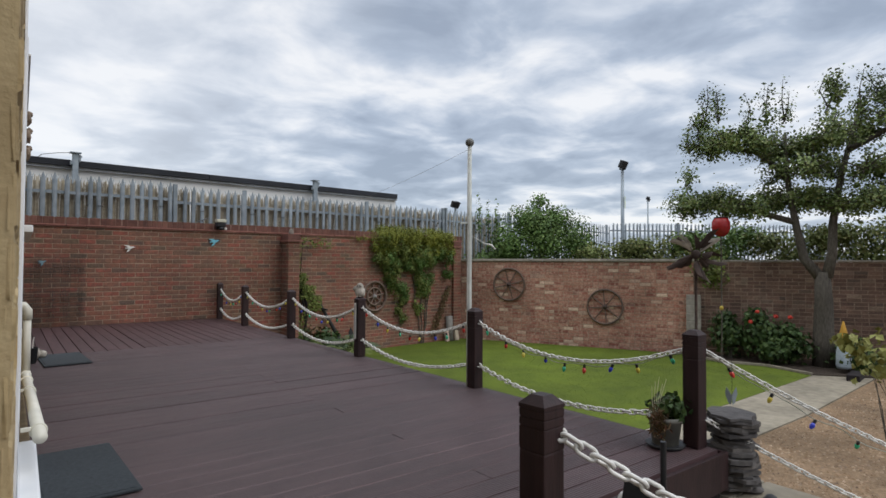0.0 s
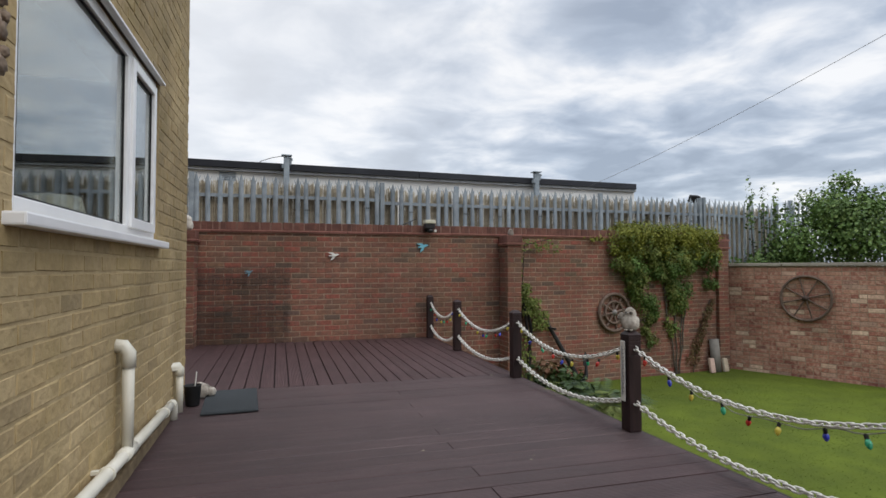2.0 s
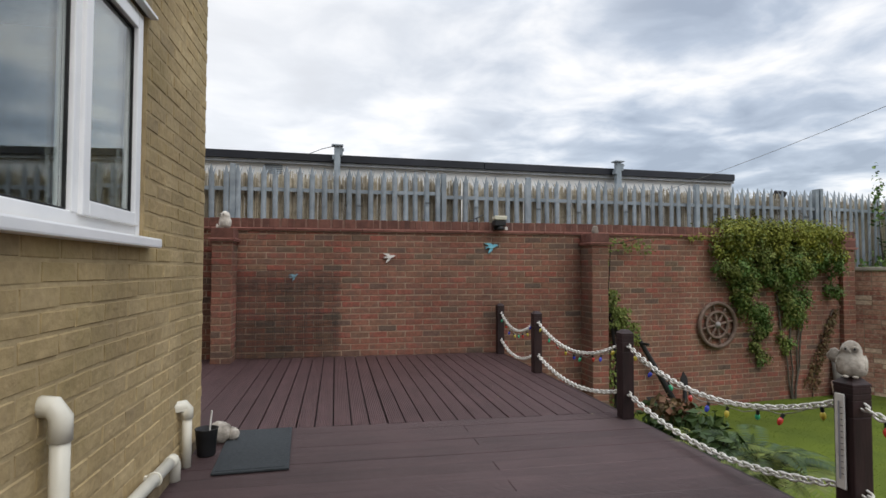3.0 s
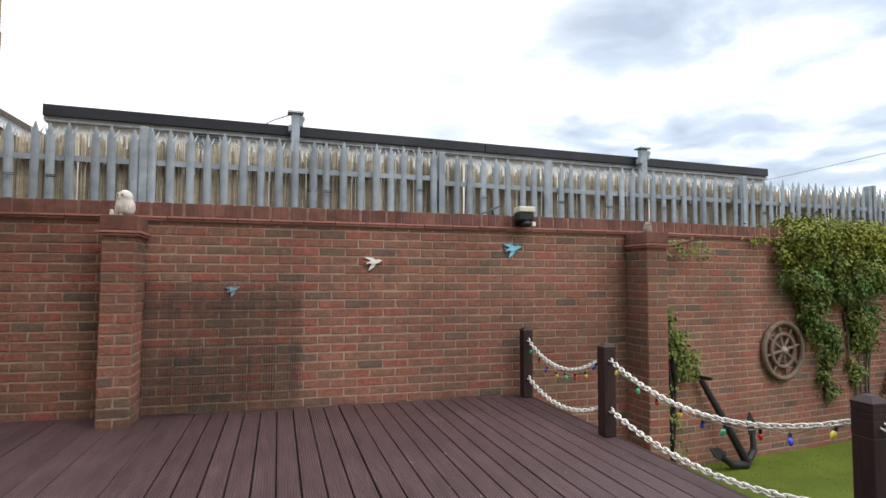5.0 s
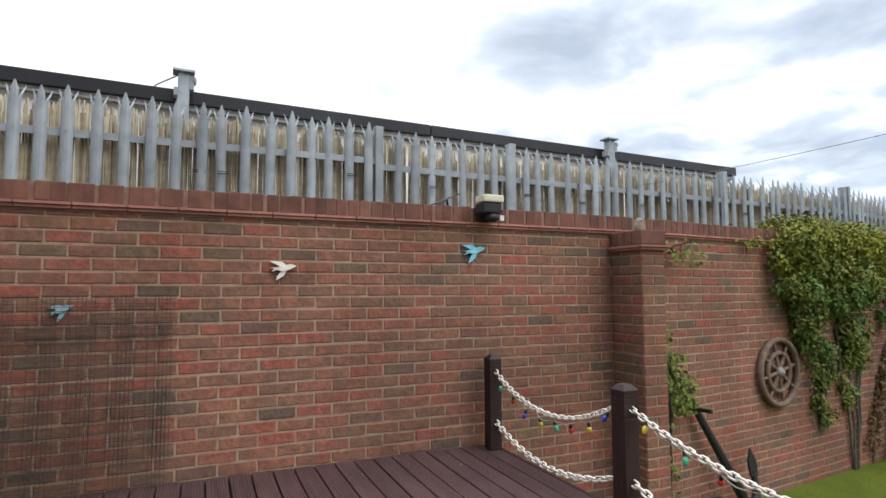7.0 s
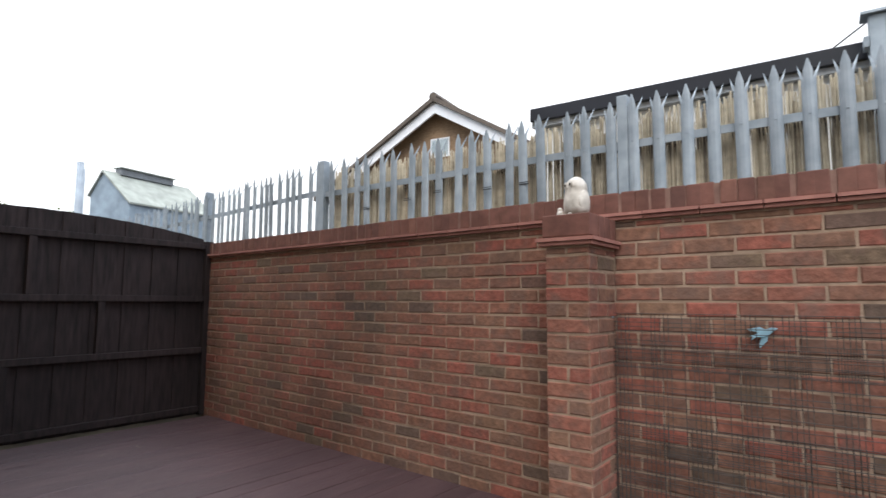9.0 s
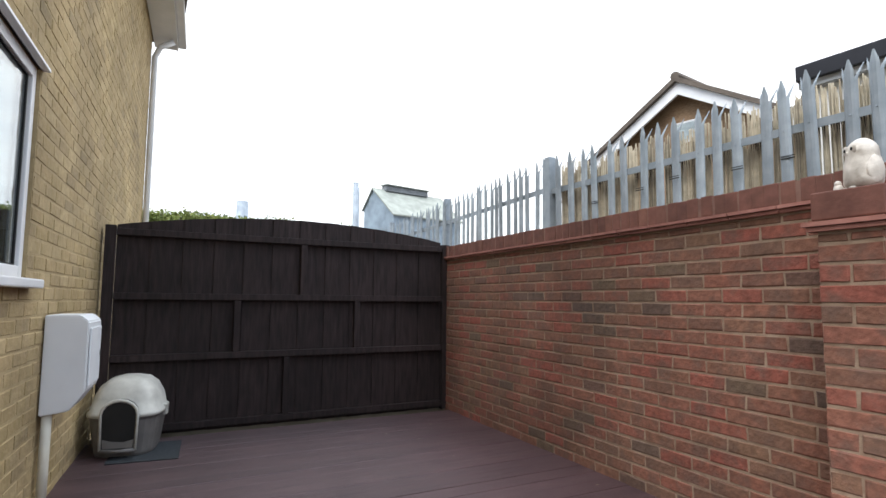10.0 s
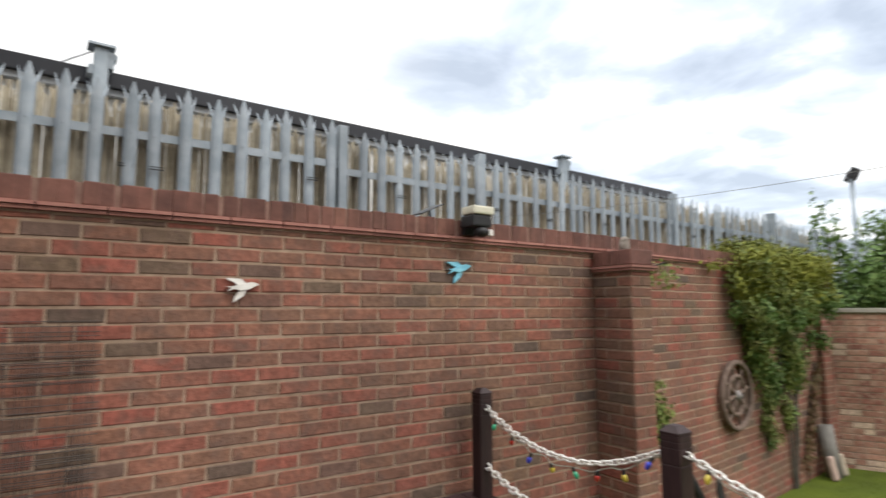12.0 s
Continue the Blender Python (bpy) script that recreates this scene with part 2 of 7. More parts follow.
m_galv = material("galvanised_steel", [(0.3, (0.205, 0.250, 0.280)), (0.7, (0.305, 0.352, 0.385))], 10, 0.55, 0.12, 30, metal=0.2,
                  vary="piece", vary_stops=DV, stain=0.2, spec=0.5)
m_galv_i = material("galvanised_steel_run", [(0.3, (0.205, 0.250, 0.280)), (0.7, (0.305, 0.352, 0.385))], 10, 0.55, 0.12, 30, metal=0.2,
                    vary="island", vary_stops=DV, stain=0.2, spec=0.5)
m_reed = material("dry_reed", [(0.3, (0.8, 0.8, 0.8)), (0.7, (1.15, 1.15, 1.15))], 20, 0.9, 0.2, 40, vary="island",
                  vary_stops=[(0.0, (0.46, 0.395, 0.285)), (0.5, (0.58, 0.52, 0.40)), (0.85, (0.38, 0.325, 0.24)), (1.0, (0.24, 0.205, 0.155))])
# near-black colour for the shade painted on the reeds below the rail
m_reed_shade = material("reed_rail_shade", [(0.3, (0.03, 0.024, 0.018)), (0.7, (0.07, 0.055, 0.04))], 20, 0.9, 0.2, 40)
m_plinth = material("dirty_plinth", [(0.3, (0.13, 0.095, 0.055)), (0.7, (0.24, 0.18, 0.105))], 14, 0.95, 0.6, 60)
m_upvc = material("white_upvc", [(0.3, (0.74, 0.75, 0.76)), (0.7, (0.82, 0.82, 0.82))], 5, 0.35, 0.03, 20, stain=0.05, spec=0.5)
m_pipe = material("cream_plastic_pipe", [(0.3, (0.62, 0.59, 0.49)), (0.7, (0.72, 0.69, 0.59))], 7, 0.4, 0.05, 20, stain=0.15, spec=0.5)
m_gasket = material("black_gasket", [(0.3, (0.01, 0.01, 0.01)), (0.7, (0.02, 0.02, 0.02))], 5, 0.6, 0)
m_white = material("weathered_white_paint", [(0.3, (0.60, 0.58, 0.54)), (0.7, (0.74, 0.72, 0.68))], 25, 0.7, 0.3, 80, stain=0.15)
m_chain = material("white_plastic_chain", [(0.3, (0.55, 0.53, 0.49)), (0.7, (0.74, 0.72, 0.67))], 30, 0.45, 0.1, 60, stain=0.1)
m_blue = material("sky_blue_paint", [(0.3, (0.12, 0.38, 0.50)), (0.7, (0.22, 0.52, 0.62))], 30, 0.5, 0.1, 60)
m_rubber = material("grey_black_rubber", [(0.3, (0.026, 0.031, 0.035)), (0.7, (0.045, 0.052, 0.057))], 60, 0.9, 0.8, 220, stain=0.15)
m_black = material("black_plastic", [(0.3, (0.012, 0.012, 0.013)), (0.7, (0.025, 0.025, 0.026))], 12, 0.5, 0.1)
m_iron = material("rusty_iron", [(0.3, (0.055, 0.040, 0.034)), (0.7, (0.10, 0.068, 0.055))], 25, 0.85, 0.5, 60)
m_wheelwood = material("weathered_wheel_wood", [(0.3, (0.10, 0.068, 0.052)), (0.7, (0.175, 0.125, 0.10))], 20, 0.9, 0.5, 50)
m_wire = material("dark_garden_wire", [(0.3, (0.035, 0.032, 0.030)), (0.7, (0.06, 0.055, 0.05))], 20, 0.6, 0)
m_roof_dark = material("black_roof_trim", [(0.3, (0.014, 0.015, 0.019)), (0.7, (0.028, 0.030, 0.038))], 2, 0.4, 0.05, 20, stain=0.3)
m_cladding = material("pale_cabin_cladding", [(0.3, (0.68, 0.68, 0.66)), (0.7, (0.78, 0.78, 0.76))], 2, 0.6, 0.05, 20, stain=0.12)
m_pole = material("painted_pole", [(0.3, (0.42, 0.44, 0.40)), (0.7, (0.56, 0.57, 0.53))], 14, 0.5, 0.1, 40, stain=0.2, stain_scale=4)
m_leaf = material("ivy_leaf", [(0.3, (0.75, 0.8, 0.7)), (0.7, (1.2, 1.15, 1.1))], 4, 0.75, 0, vary="island",
                  vary_stops=[(0.0, (0.095, 0.130, 0.030)), (0.4, (0.120, 0.155, 0.036)), (0.75, (0.155, 0.182, 0.042)), (0.9, (0.15, 0.15, 0.048)), (1.0, (0.08, 0.108, 0.028))])
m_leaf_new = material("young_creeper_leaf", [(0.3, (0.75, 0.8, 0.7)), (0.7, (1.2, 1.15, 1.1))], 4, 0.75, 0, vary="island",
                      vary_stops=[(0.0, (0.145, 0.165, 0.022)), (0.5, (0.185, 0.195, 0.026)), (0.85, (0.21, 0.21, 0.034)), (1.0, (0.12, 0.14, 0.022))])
m_leaf_dark = material("shrub_leaf", [(0.3, (0.75, 0.8, 0.7)), (0.7, (1.2, 1.15, 1.1))], 4, 0.55, 0, vary="island",
                       vary_stops=[(0.0, (0.024, 0.050, 0.014)), (0.6, (0.042, 0.078, 0.020)), (1.0, (0.066, 0.10, 0.028))])
m_leaf_bush = material("bush_leaf", [(0.3, (0.75, 0.8, 0.7)), (0.7, (1.2, 1.15, 1.1))], 4, 0.55, 0, vary="island",
                       vary_stops=[(0.0, (0.062, 0.120, 0.026)), (0.6, (0.098, 0.170, 0.040)), (1.0, (0.14, 0.205, 0.055))])
m_leaf_hedge = material("hedge_leaf", [(0.3, (0.75, 0.8, 0.7)), (0.7, (1.2, 1.15, 1.1))], 4, 0.7, 0, vary="island",
                        vary_stops=[(0.0, (0.095, 0.125, 0.038)), (0.6, (0.135, 0.165, 0.050)), (1.0, (0.19, 0.19, 0.075))])
m_leaf_tree = material("pear_leaf", [(0.3, (0.75, 0.8, 0.7)), (0.7, (1.2, 1.15, 1.1))], 4, 0.45, 0, vary="island",
                       vary_stops=[(0.0, (0.075, 0.115, 0.032)), (0.5, (0.125, 0.175, 0.052)), (0.85, (0.18, 0.22, 0.07)), (1.0, (0.26, 0.27, 0.12))])
m_leaf_dry = material("autumn_leaf", [(0.3, (0.8, 0.8, 0.8)), (0.7, (1.15, 1.1, 1.1))], 4, 0.7, 0, vary="island",
                      vary_stops=[(0.0, (0.12, 0.055, 0.03)), (0.5, (0.10, 0.085, 0.03)), (1.0, (0.16, 0.07, 0.04))])
m_bark = material("grey_bark", [(0.3, (0.06, 0.052, 0.042)), (0.7, (0.125, 0.11, 0.088))], 22, 0.95, 1.0, 40, stretch=(2, 2, 0.5), bump_dist=0.012)
m_meter = material("meter_box_plastic", [(0.3, (0.68, 0.70, 0.72)), (0.7, (0.76, 0.78, 0.79))], 4, 0.45, 0.03, 20, stain=0.06)
m_slate = material("stacked_slate", [(0.3, (0.75, 0.75, 0.75)), (0.7, (1.2, 1.2, 1.2))], 16, 0.85, 0.9, 30, vary="island", bump_dist=0.01,
                   vary_stops=[(0.0, (0.055, 0.050, 0.050)), (0.4, (0.10, 0.092, 0.088)), (0.7, (0.065, 0.055, 0.048)), (1.0, (0.15, 0.135, 0.125))])
m_owl = material("weathered_cast_stone", [(0.3, (0.24, 0.21, 0.175)), (0.7, (0.50, 0.46, 0.40))], 22, 0.9, 0.9, 60, stain=0.3, stain_scale=14)
m_statue = material("cast_stone", [(0.3, (0.40, 0.36, 0.31)), (0.7, (0.66, 0.62, 0.56))], 14, 0.85, 0.6, 40, stain=0.3, stain_scale=9)


def glass_material(name, tint):
    m = bpy.data.materials.new(name)
    m.use_nodes = True
    b = m.node_tree.nodes["Principled BSDF"]
    b.inputs["Base Color"].default_value = (*tint, 1)
    b.inputs["Roughness"].default_value = 0.01
    b.inputs["Transmission Weight"].default_value = 1.0
    b.inputs["IOR"].default_value = 1.5
    return m


m_glass = glass_material("window_glass", (0.82, 0.88, 0.88))
BULB = {"red": (0.55, 0.03, 0.02), "blue": (0.03, 0.05, 0.5), "green": (0.03, 0.40, 0.20), "yellow": (0.62, 0.50, 0.06)}
m_bulb = {k: material(k + "_bulb_plastic", [(0.3, tuple(v * 0.85 for v in c)), (0.7, c)], 8, 0.2, 0, stain=0, spec=0.5, coat=0.4)
          for k, c in BULB.items()}


def plain(name, c, rough=0.6, metal=0.0, var=0.15, scale=12):
    return material(name, [(0.3, tuple(v * (1 - var) for v in c)), (0.7, tuple(v * (1 + var) for v in c))], scale, rough, 0.15, 40, metal=metal, stain=0.15)


# ---------------------------------------------------------------- mesh helpers


def mesh_of(name, verts, faces, mat, smooth=False):
    me = bpy.data.meshes.new(name)
    me.from_pydata([tuple(v) for v in verts], [], faces)
    me.materials.append(mat)
    if smooth:
        me.polygons.foreach_set("use_smooth", [True] * len(me.polygons))
    me.update()
    return me


def part(name, bm, mat, parent, label="", smooth=False, at=None):
    me = bpy.data.meshes.new(name)
    bm.to_mesh(me)
    bm.free()
    me.materials.append(mat)
    if smooth:
        me.polygons.foreach_set("use_smooth", [True] * len(me.polygons))
    ob = new(name, me)
    if parent is not None:
        ob.parent = parent
    if at is not None:
        ob.matrix_basis = at
    if label:
        ob["label"] = label
    return ob


def thing(name, m, label, category, group="", kind=""):
    ob = new(name)
    ob.empty_display_size = 0.1
    ob.matrix_basis = m
    return tagged(ob, label, category, group, kind)


def block(bm, x0, x1, y0, y1, z0, z1, bevel=0.0, m=None):
    """Adds a bevelled box to bm."""
    vs = bmesh.ops.create_cube(bm, size=1.0)["verts"]
    t = Matrix.Translation(((x0 + x1) / 2, (y0 + y1) / 2, (z0 + z1) / 2)) @ Matrix.Diagonal((x1 - x0, y1 - y0, z1 - z0, 1))
    bmesh.ops.transform(bm, matrix=(m @ t) if m is not None else t, verts=vs)
    if bevel:
        es = list({ed for v in vs for ed in v.link_edges})
        bmesh.ops.bevel(bm, geom=es, offset=bevel, segments=2, profile=0.6, affect="EDGES")
    return bm


def box(x0, x1, y0, y1, z0, z1, bevel=0.0, m=None):
    return block(bmesh.new(), x0, x1, y0, y1, z0, z1, bevel, m)


def rod(bm, a, b, r0, r1=None, n=10):
    """Adds a tapered rod from a to b."""
    a, b = Vector(a), Vector(b)
    d = b - a
    if d.length < 1e-6:
        return bm
    m = Matrix.Translation((a + b) / 2) @ d.to_track_quat("Z", "Y").to_matrix().to_4x4()
    bmesh.ops.create_cone(bm, cap_ends=True, segments=n, radius1=r0, radius2=r0 if r1 is None else r1, depth=d.length, matrix=m)
    return bm


def tube(bm, pts, r, n=8):
    """Adds a tube through points; r: a number or one for each point."""
    pts = [Vector(p) for p in pts]
    rings = []
    side = None
    for i, p in enumerate(pts):
        d = (pts[min(i + 1, len(pts) - 1)] - pts[max(i - 1, 0)]).normalized()
        if side is None:
            side = d.orthogonal().normalized()
        side = (side - d * side.dot(d)).normalized()
        up = d.cross(side)
        rr = r[i] if isinstance(r, (list, tuple)) else r
        rings.append([bm.verts.new(p + (side * math.cos(a) + up * math.sin(a)) * rr) for a in [2 * math.pi * k / n for k in range(n)]])
    for s, t in zip(rings, rings[1:]):
        for k in range(n):
            bm.faces.new((s[k], s[(k + 1) % n], t[(k + 1) % n], t[k]))
    bm.faces.new(rings[0][::-1])
    bm.faces.new(rings[-1])
    return bm


def lathe(bm, profile, n=20, m=None):
    """Adds a turned body; profile: (radius, height) from the foot up."""
    rings = [[bm.verts.new((r * math.cos(2 * math.pi * k / n), r * math.sin(2 * math.pi * k / n), z)) for k in range(n)] for r, z in profile]
    for s, t in zip(rings, rings[1:]):
        for k in range(n):
            bm.faces.new((s[k], s[(k + 1) % n], t[(k + 1) % n], t[k]))
    bm.faces.new(rings[0][::-1])
    bm.faces.new(rings[-1])
    if m is not None:
        bmesh.ops.transform(bm, matrix=m, verts=[v for ring in rings for v in ring])
    return bm


def ring(bm, radius, r, n=40, k=8, m=None, flat=1.0):
    """Adds a hoop about z."""
    rings = []
    for i in range(n):
        a = 2 * math.pi * i / n
        rings.append([bm.verts.new(((radius + r * math.cos(b)) * math.cos(a), (radius + r * math.cos(b)) * math.sin(a), flat * r * math.sin(b)))
                      for b in [2 * math.pi * j / k for j in range(k)]])
    for i in range(n):
        s, t = rings[i], rings[(i + 1) % n]
        for j in range(k):
            bm.faces.new((s[j], t[j], t[(j + 1) % k], s[(j + 1) % k]))
    if m is not None:
        bmesh.ops.transform(bm, matrix=m, verts=[v for q in rings for v in q])
    return bm


def blob(bm, c, size, n=2, rough=0.0, seed=0, m=None):
    vs = bmesh.ops.create_icosphere(bm, subdivisions=n, radius=1.0)["verts"]
    for v in vs:
        k = 1 + rough * noise.noise(v.co * 2.3 + Vector((seed, seed * 0.7, 0)))
        v.co = Vector((v.co.x * size[0] * k, v.co.y * size[1] * k, v.co.z * size[2] * k))
        if m is not None:
            v.co = m @ v.co
        v.co += Vector(c)
    return bm


def prism(bm, outline, depth, m=None):
    """Adds an outline in x, z pulled along y by depth."""
    a = [bm.verts.new((x, 0, z)) for x, z in outline]
    b = [bm.verts.new((x, depth, z)) for x, z in outline]
    bm.faces.new(a)
    bm.faces.new(b[::-1])
    for i in range(len(a)):
        j = (i + 1) % len(a)
        bm.faces.new((a[j], a[i], b[i], b[j]))
    bmesh.ops.recalc_face_normals(bm, faces=bm.faces[:])
    if m is not None:
        bmesh.ops.transform(bm, matrix=m, verts=a + b)
    return bm


# ---------------------------------------------------------------- brickwork
BL, BH, JT = 0.2135, 0.064, 0.0115


def brick_shape(w, h, proud, cham=0.004, rnd=None):
    """One brick's visible shell: x along the wall, z up, -y out of the wall."""
    j = (lambda: rnd.uniform(-0.0034, 0.0034)) if rnd else (lambda: 0.0)
    v = []
    for dy, inset in ((0.006, 0.0), (-proud + cham, 0.0), (-proud, cham)):
        for sx, sz in ((0, 0), (1, 0), (1, 1), (0, 1)):
            v.append((inset * (1 - 2 * sx) + sx * w + j(), dy + (0.3 * j() if dy < 0 else 0), inset * (1 - 2 * sz) + sz * h + j()))
    f = [(8, 9, 10, 11)]
    for a in (0, 4):
        f += [(a + k, a + (k + 1) % 4, a + 4 + (k + 1) % 4, a + 4 + k) for k in range(4)]
    return v, f


def brick_face(owner, p0, p1, z0, z1, near, mat_piece, mat_run, holes=(), seed=1, course=0.075, mixed=False, shift=0.0, proud=0.0045):
    """Lays stretcher bond on a wall's face from p0 to p1 (the outside lies to the right of that way).
    near: the stretch (s0, s1, za, zb) whose bricks are pieces of their own; holes: (s0, s1, za, zb)."""
    rnd = random.Random(seed)
    p0, p1 = Vector((*p0, 0)), Vector((*p1, 0))
    length = (p1 - p0).length
    d = (p1 - p0) / length
    m = Matrix(((d.x, -d.y, 0, p0.x), (d.y, d.x, 0, p0.y), (0, 0, 1, 0), (0, 0, 0, 1)))
    shapes = []
    for k in range(5):
        v, f = brick_shape(BL, course - JT, proud, rnd=rnd)
        shapes.append(mesh_of("brick", v, f, mat_piece))
    verts, faces = [], []
    pieces = 0
    row, z = 0, z0
    while z < z1 - 0.02:
        h = min(course, z1 - z) - JT
        s = -0.1125 * (row % 2) - shift
        while s < length - 0.01:
            step = BL + JT
            if mixed and rnd.random() < 0.3:
                step = 0.1025 + JT
            spans = [(max(s, 0.0), min(s + step - JT, length))]
            for a, b, za, zb in holes:
                if z + h > za + 0.005 and z < zb - 0.005:
                    nxt = []
                    for u0, u1 in spans:
                        if u1 <= a or u0 >= b:
                            nxt.append((u0, u1))
                        else:
                            nxt += [(u0, a), (b, u1)] if u0 < a and u1 > b else [(u0, a)] if u0 < a else [(b, u1)] if u1 > b else []
                    spans = nxt
            for u0, u1 in spans:
                if u1 - u0 < 0.02:
                    continue
                full = abs(u1 - u0 - BL) < 1e-4 and abs(h + JT - course) < 1e-4
                if full and pieces < 300 and near[0] <= u0 and u1 <= near[1] and near[2] <= z and z + h <= near[3]:
                    ob = new("brick", shapes[rnd.randrange(5)])
                    ob.parent = owner
                    ob.matrix_basis = m @ pose(u0, rnd.uniform(-0.0015, 0.0015), z, rnd.uniform(-0.8, 0.8), 0, rnd.uniform(-0.5, 0.5))
                    pieces += 1
                else:
                    v, f = brick_shape(u1 - u0, h, proud + rnd.uniform(-0.0015, 0.0015), rnd=rnd)
                    o = len(verts)
                    verts += [m @ Vector((x + u0, y, zz + z)) for x, y, zz in v]
                    faces += [tuple(i + o for i in q) for q in f]
            s += step
        z += course
        row += 1
    run = new("brick_run", mesh_of("brick_run", verts, faces, mat_run))
    run.parent = owner
    run["kind"] = "stuff"
    return run


def wall_core(name, outline, z0, z1, mat, label, holes=None):
    """A wall's body over a closed plan outline."""
    bm = bmesh.new()
    lo = [bm.verts.new((x, y, z0)) for x, y in outline]
    hi = [bm.verts.new((x, y, z1)) for x, y in outline]
    bm.faces.new(lo[::-1])
    bm.faces.new(hi)
    for i in range(len(lo)):
        j = (i + 1) % len(lo)
        bm.faces.new((lo[i], lo[j], hi[j], hi[i]))
    bmesh.ops.recalc_face_normals(bm, faces=bm.faces[:])
    ob = part(name, bm, mat, None)
    return tagged(ob, label, "wall", kind="structure")


def along(p0, p1, s, off=0.0):
    d = (Vector(p1) - Vector(p0)).normalized()
    q = Vector(p0) + d * s + Vector((d.y, -d.x)) * off
    return q


def frame_of(p0, p1, s=0.0):
    """The pose of a wall's own axes at s: x along it, -y out of it."""
    d = (Vector((*p1, 0)) - Vector((*p0, 0))).normalized()
    p = Vector((*p0, 0)) + d * s
    return Matrix(((d.x, -d.y, 0, p.x), (d.y, d.x, 0, p.y), (0, 0, 1, 0), (0, 0, 0, 1)))
GROUND = -0.88
WL0, WL1, WM1, WR1 = (-4.03, 10.40), (0.13, 10.15), (4.73, 10.15), (9.56, 10.69)
WW1 = (14.6, 0.98)
HS0, HS1, HR1 = (0.478, 0.55), (0.575, 6.85), (-7.15, 7.525)
WALL_TOP = 1.535


def holed_core(name, p0, p1, z0, z1, thick, holes, mat, label):
    """A wall's body in its own axes, with openings right through it."""
    length = (Vector(p1) - Vector(p0)).length
    cuts = sorted({0.0, length, *[h[0] for h in holes], *[h[1] for h in holes]})
    bm = bmesh.new()
    for a, b in zip(cuts, cuts[1:]):
        zs = [z0]
        for s0, s1, za, zb in holes:
            if s0 <= a + 1e-6 and s1 >= b - 1e-6:
                zs += [za, zb]
        zs.append(z1)
        for k in range(0, len(zs), 2):
            if zs[k + 1] - zs[k] > 0.01:
                block(bm, a, b, 0.0, thick, zs[k], zs[k + 1])
    ob = part(name, bm, mat, None, at=frame_of(p0, p1))
    return tagged(ob, label, "wall", kind="structure")


# ---- ground: one sheet, the lawn, the bed, the path, the gravel
def sheet(name, outline, z, mat, label, category, thick=0.0, step=0.0):
    bm = bmesh.new()
    vs = [bm.verts.new((x, y, z)) for x, y in outline]
    f = bm.faces.new(vs)
    if f.normal.z < 0:
        f.normal_flip()
    if thick:
        r = bmesh.ops.extrude_face_region(bm, geom=[f])
        bmesh.ops.translate(bm, vec=(0, 0, thick), verts=[v for v in r["geom"] if isinstance(v, bmesh.types.BMVert)])
        bmesh.ops.recalc_face_normals(bm, faces=bm.faces[:])
    return tagged(part(name, bm, mat, None), label, category, kind="structure")


sheet("ground", [(-900, -900), (900, -900), (900, 900), (-900, 900)], GROUND - 0.09, m_soil, "bare earth and rough ground around the yard", "ground")
LAWN = [(3.52, 3.45), (8.3, 3.42), (11.35, 3.5), (11.62, 4.35), (11.35, 5.0), (11.75, 6.15), WR1, (4.73, 10.15), (3.52, 10.1)]
sheet("lawn", LAWN, GROUND - 0.08, m_lawn, "short bright green lawn below the raised deck", "lawn", thick=0.08)
sheet("garden_path", [(3.52, 2.55), (8.4, 2.55), (11.9, 2.75), (11.35, 3.48), (8.3, 3.40), (3.52, 3.43)], GROUND - 0.08, m_paving,
      "pale concrete garden path beside the lawn", "path", thick=0.085)
sheet("gravel_ground", [(1.8, -14), (15.5, -14), (14.6, 0.95), (13.2, 2.9), (11.92, 2.73), (8.4, 2.53), (3.52, 2.53), (3.52, 1.0), (1.8, 0.8)], GROUND - 0.08,
      m_gravel, "brown pea gravel yard beside the path", "gravel", thick=0.08)
sheet("flower_bed", [(11.38, 3.52), (12.0, 2.78), (13.6, 2.9), (12.1, 5.9), (11.78, 6.1), (11.38, 5.02), (11.65, 4.35)], GROUND - 0.08, m_soil,
      "dark soil flower bed by the old brick wall", "flower bed", thick=0.09)

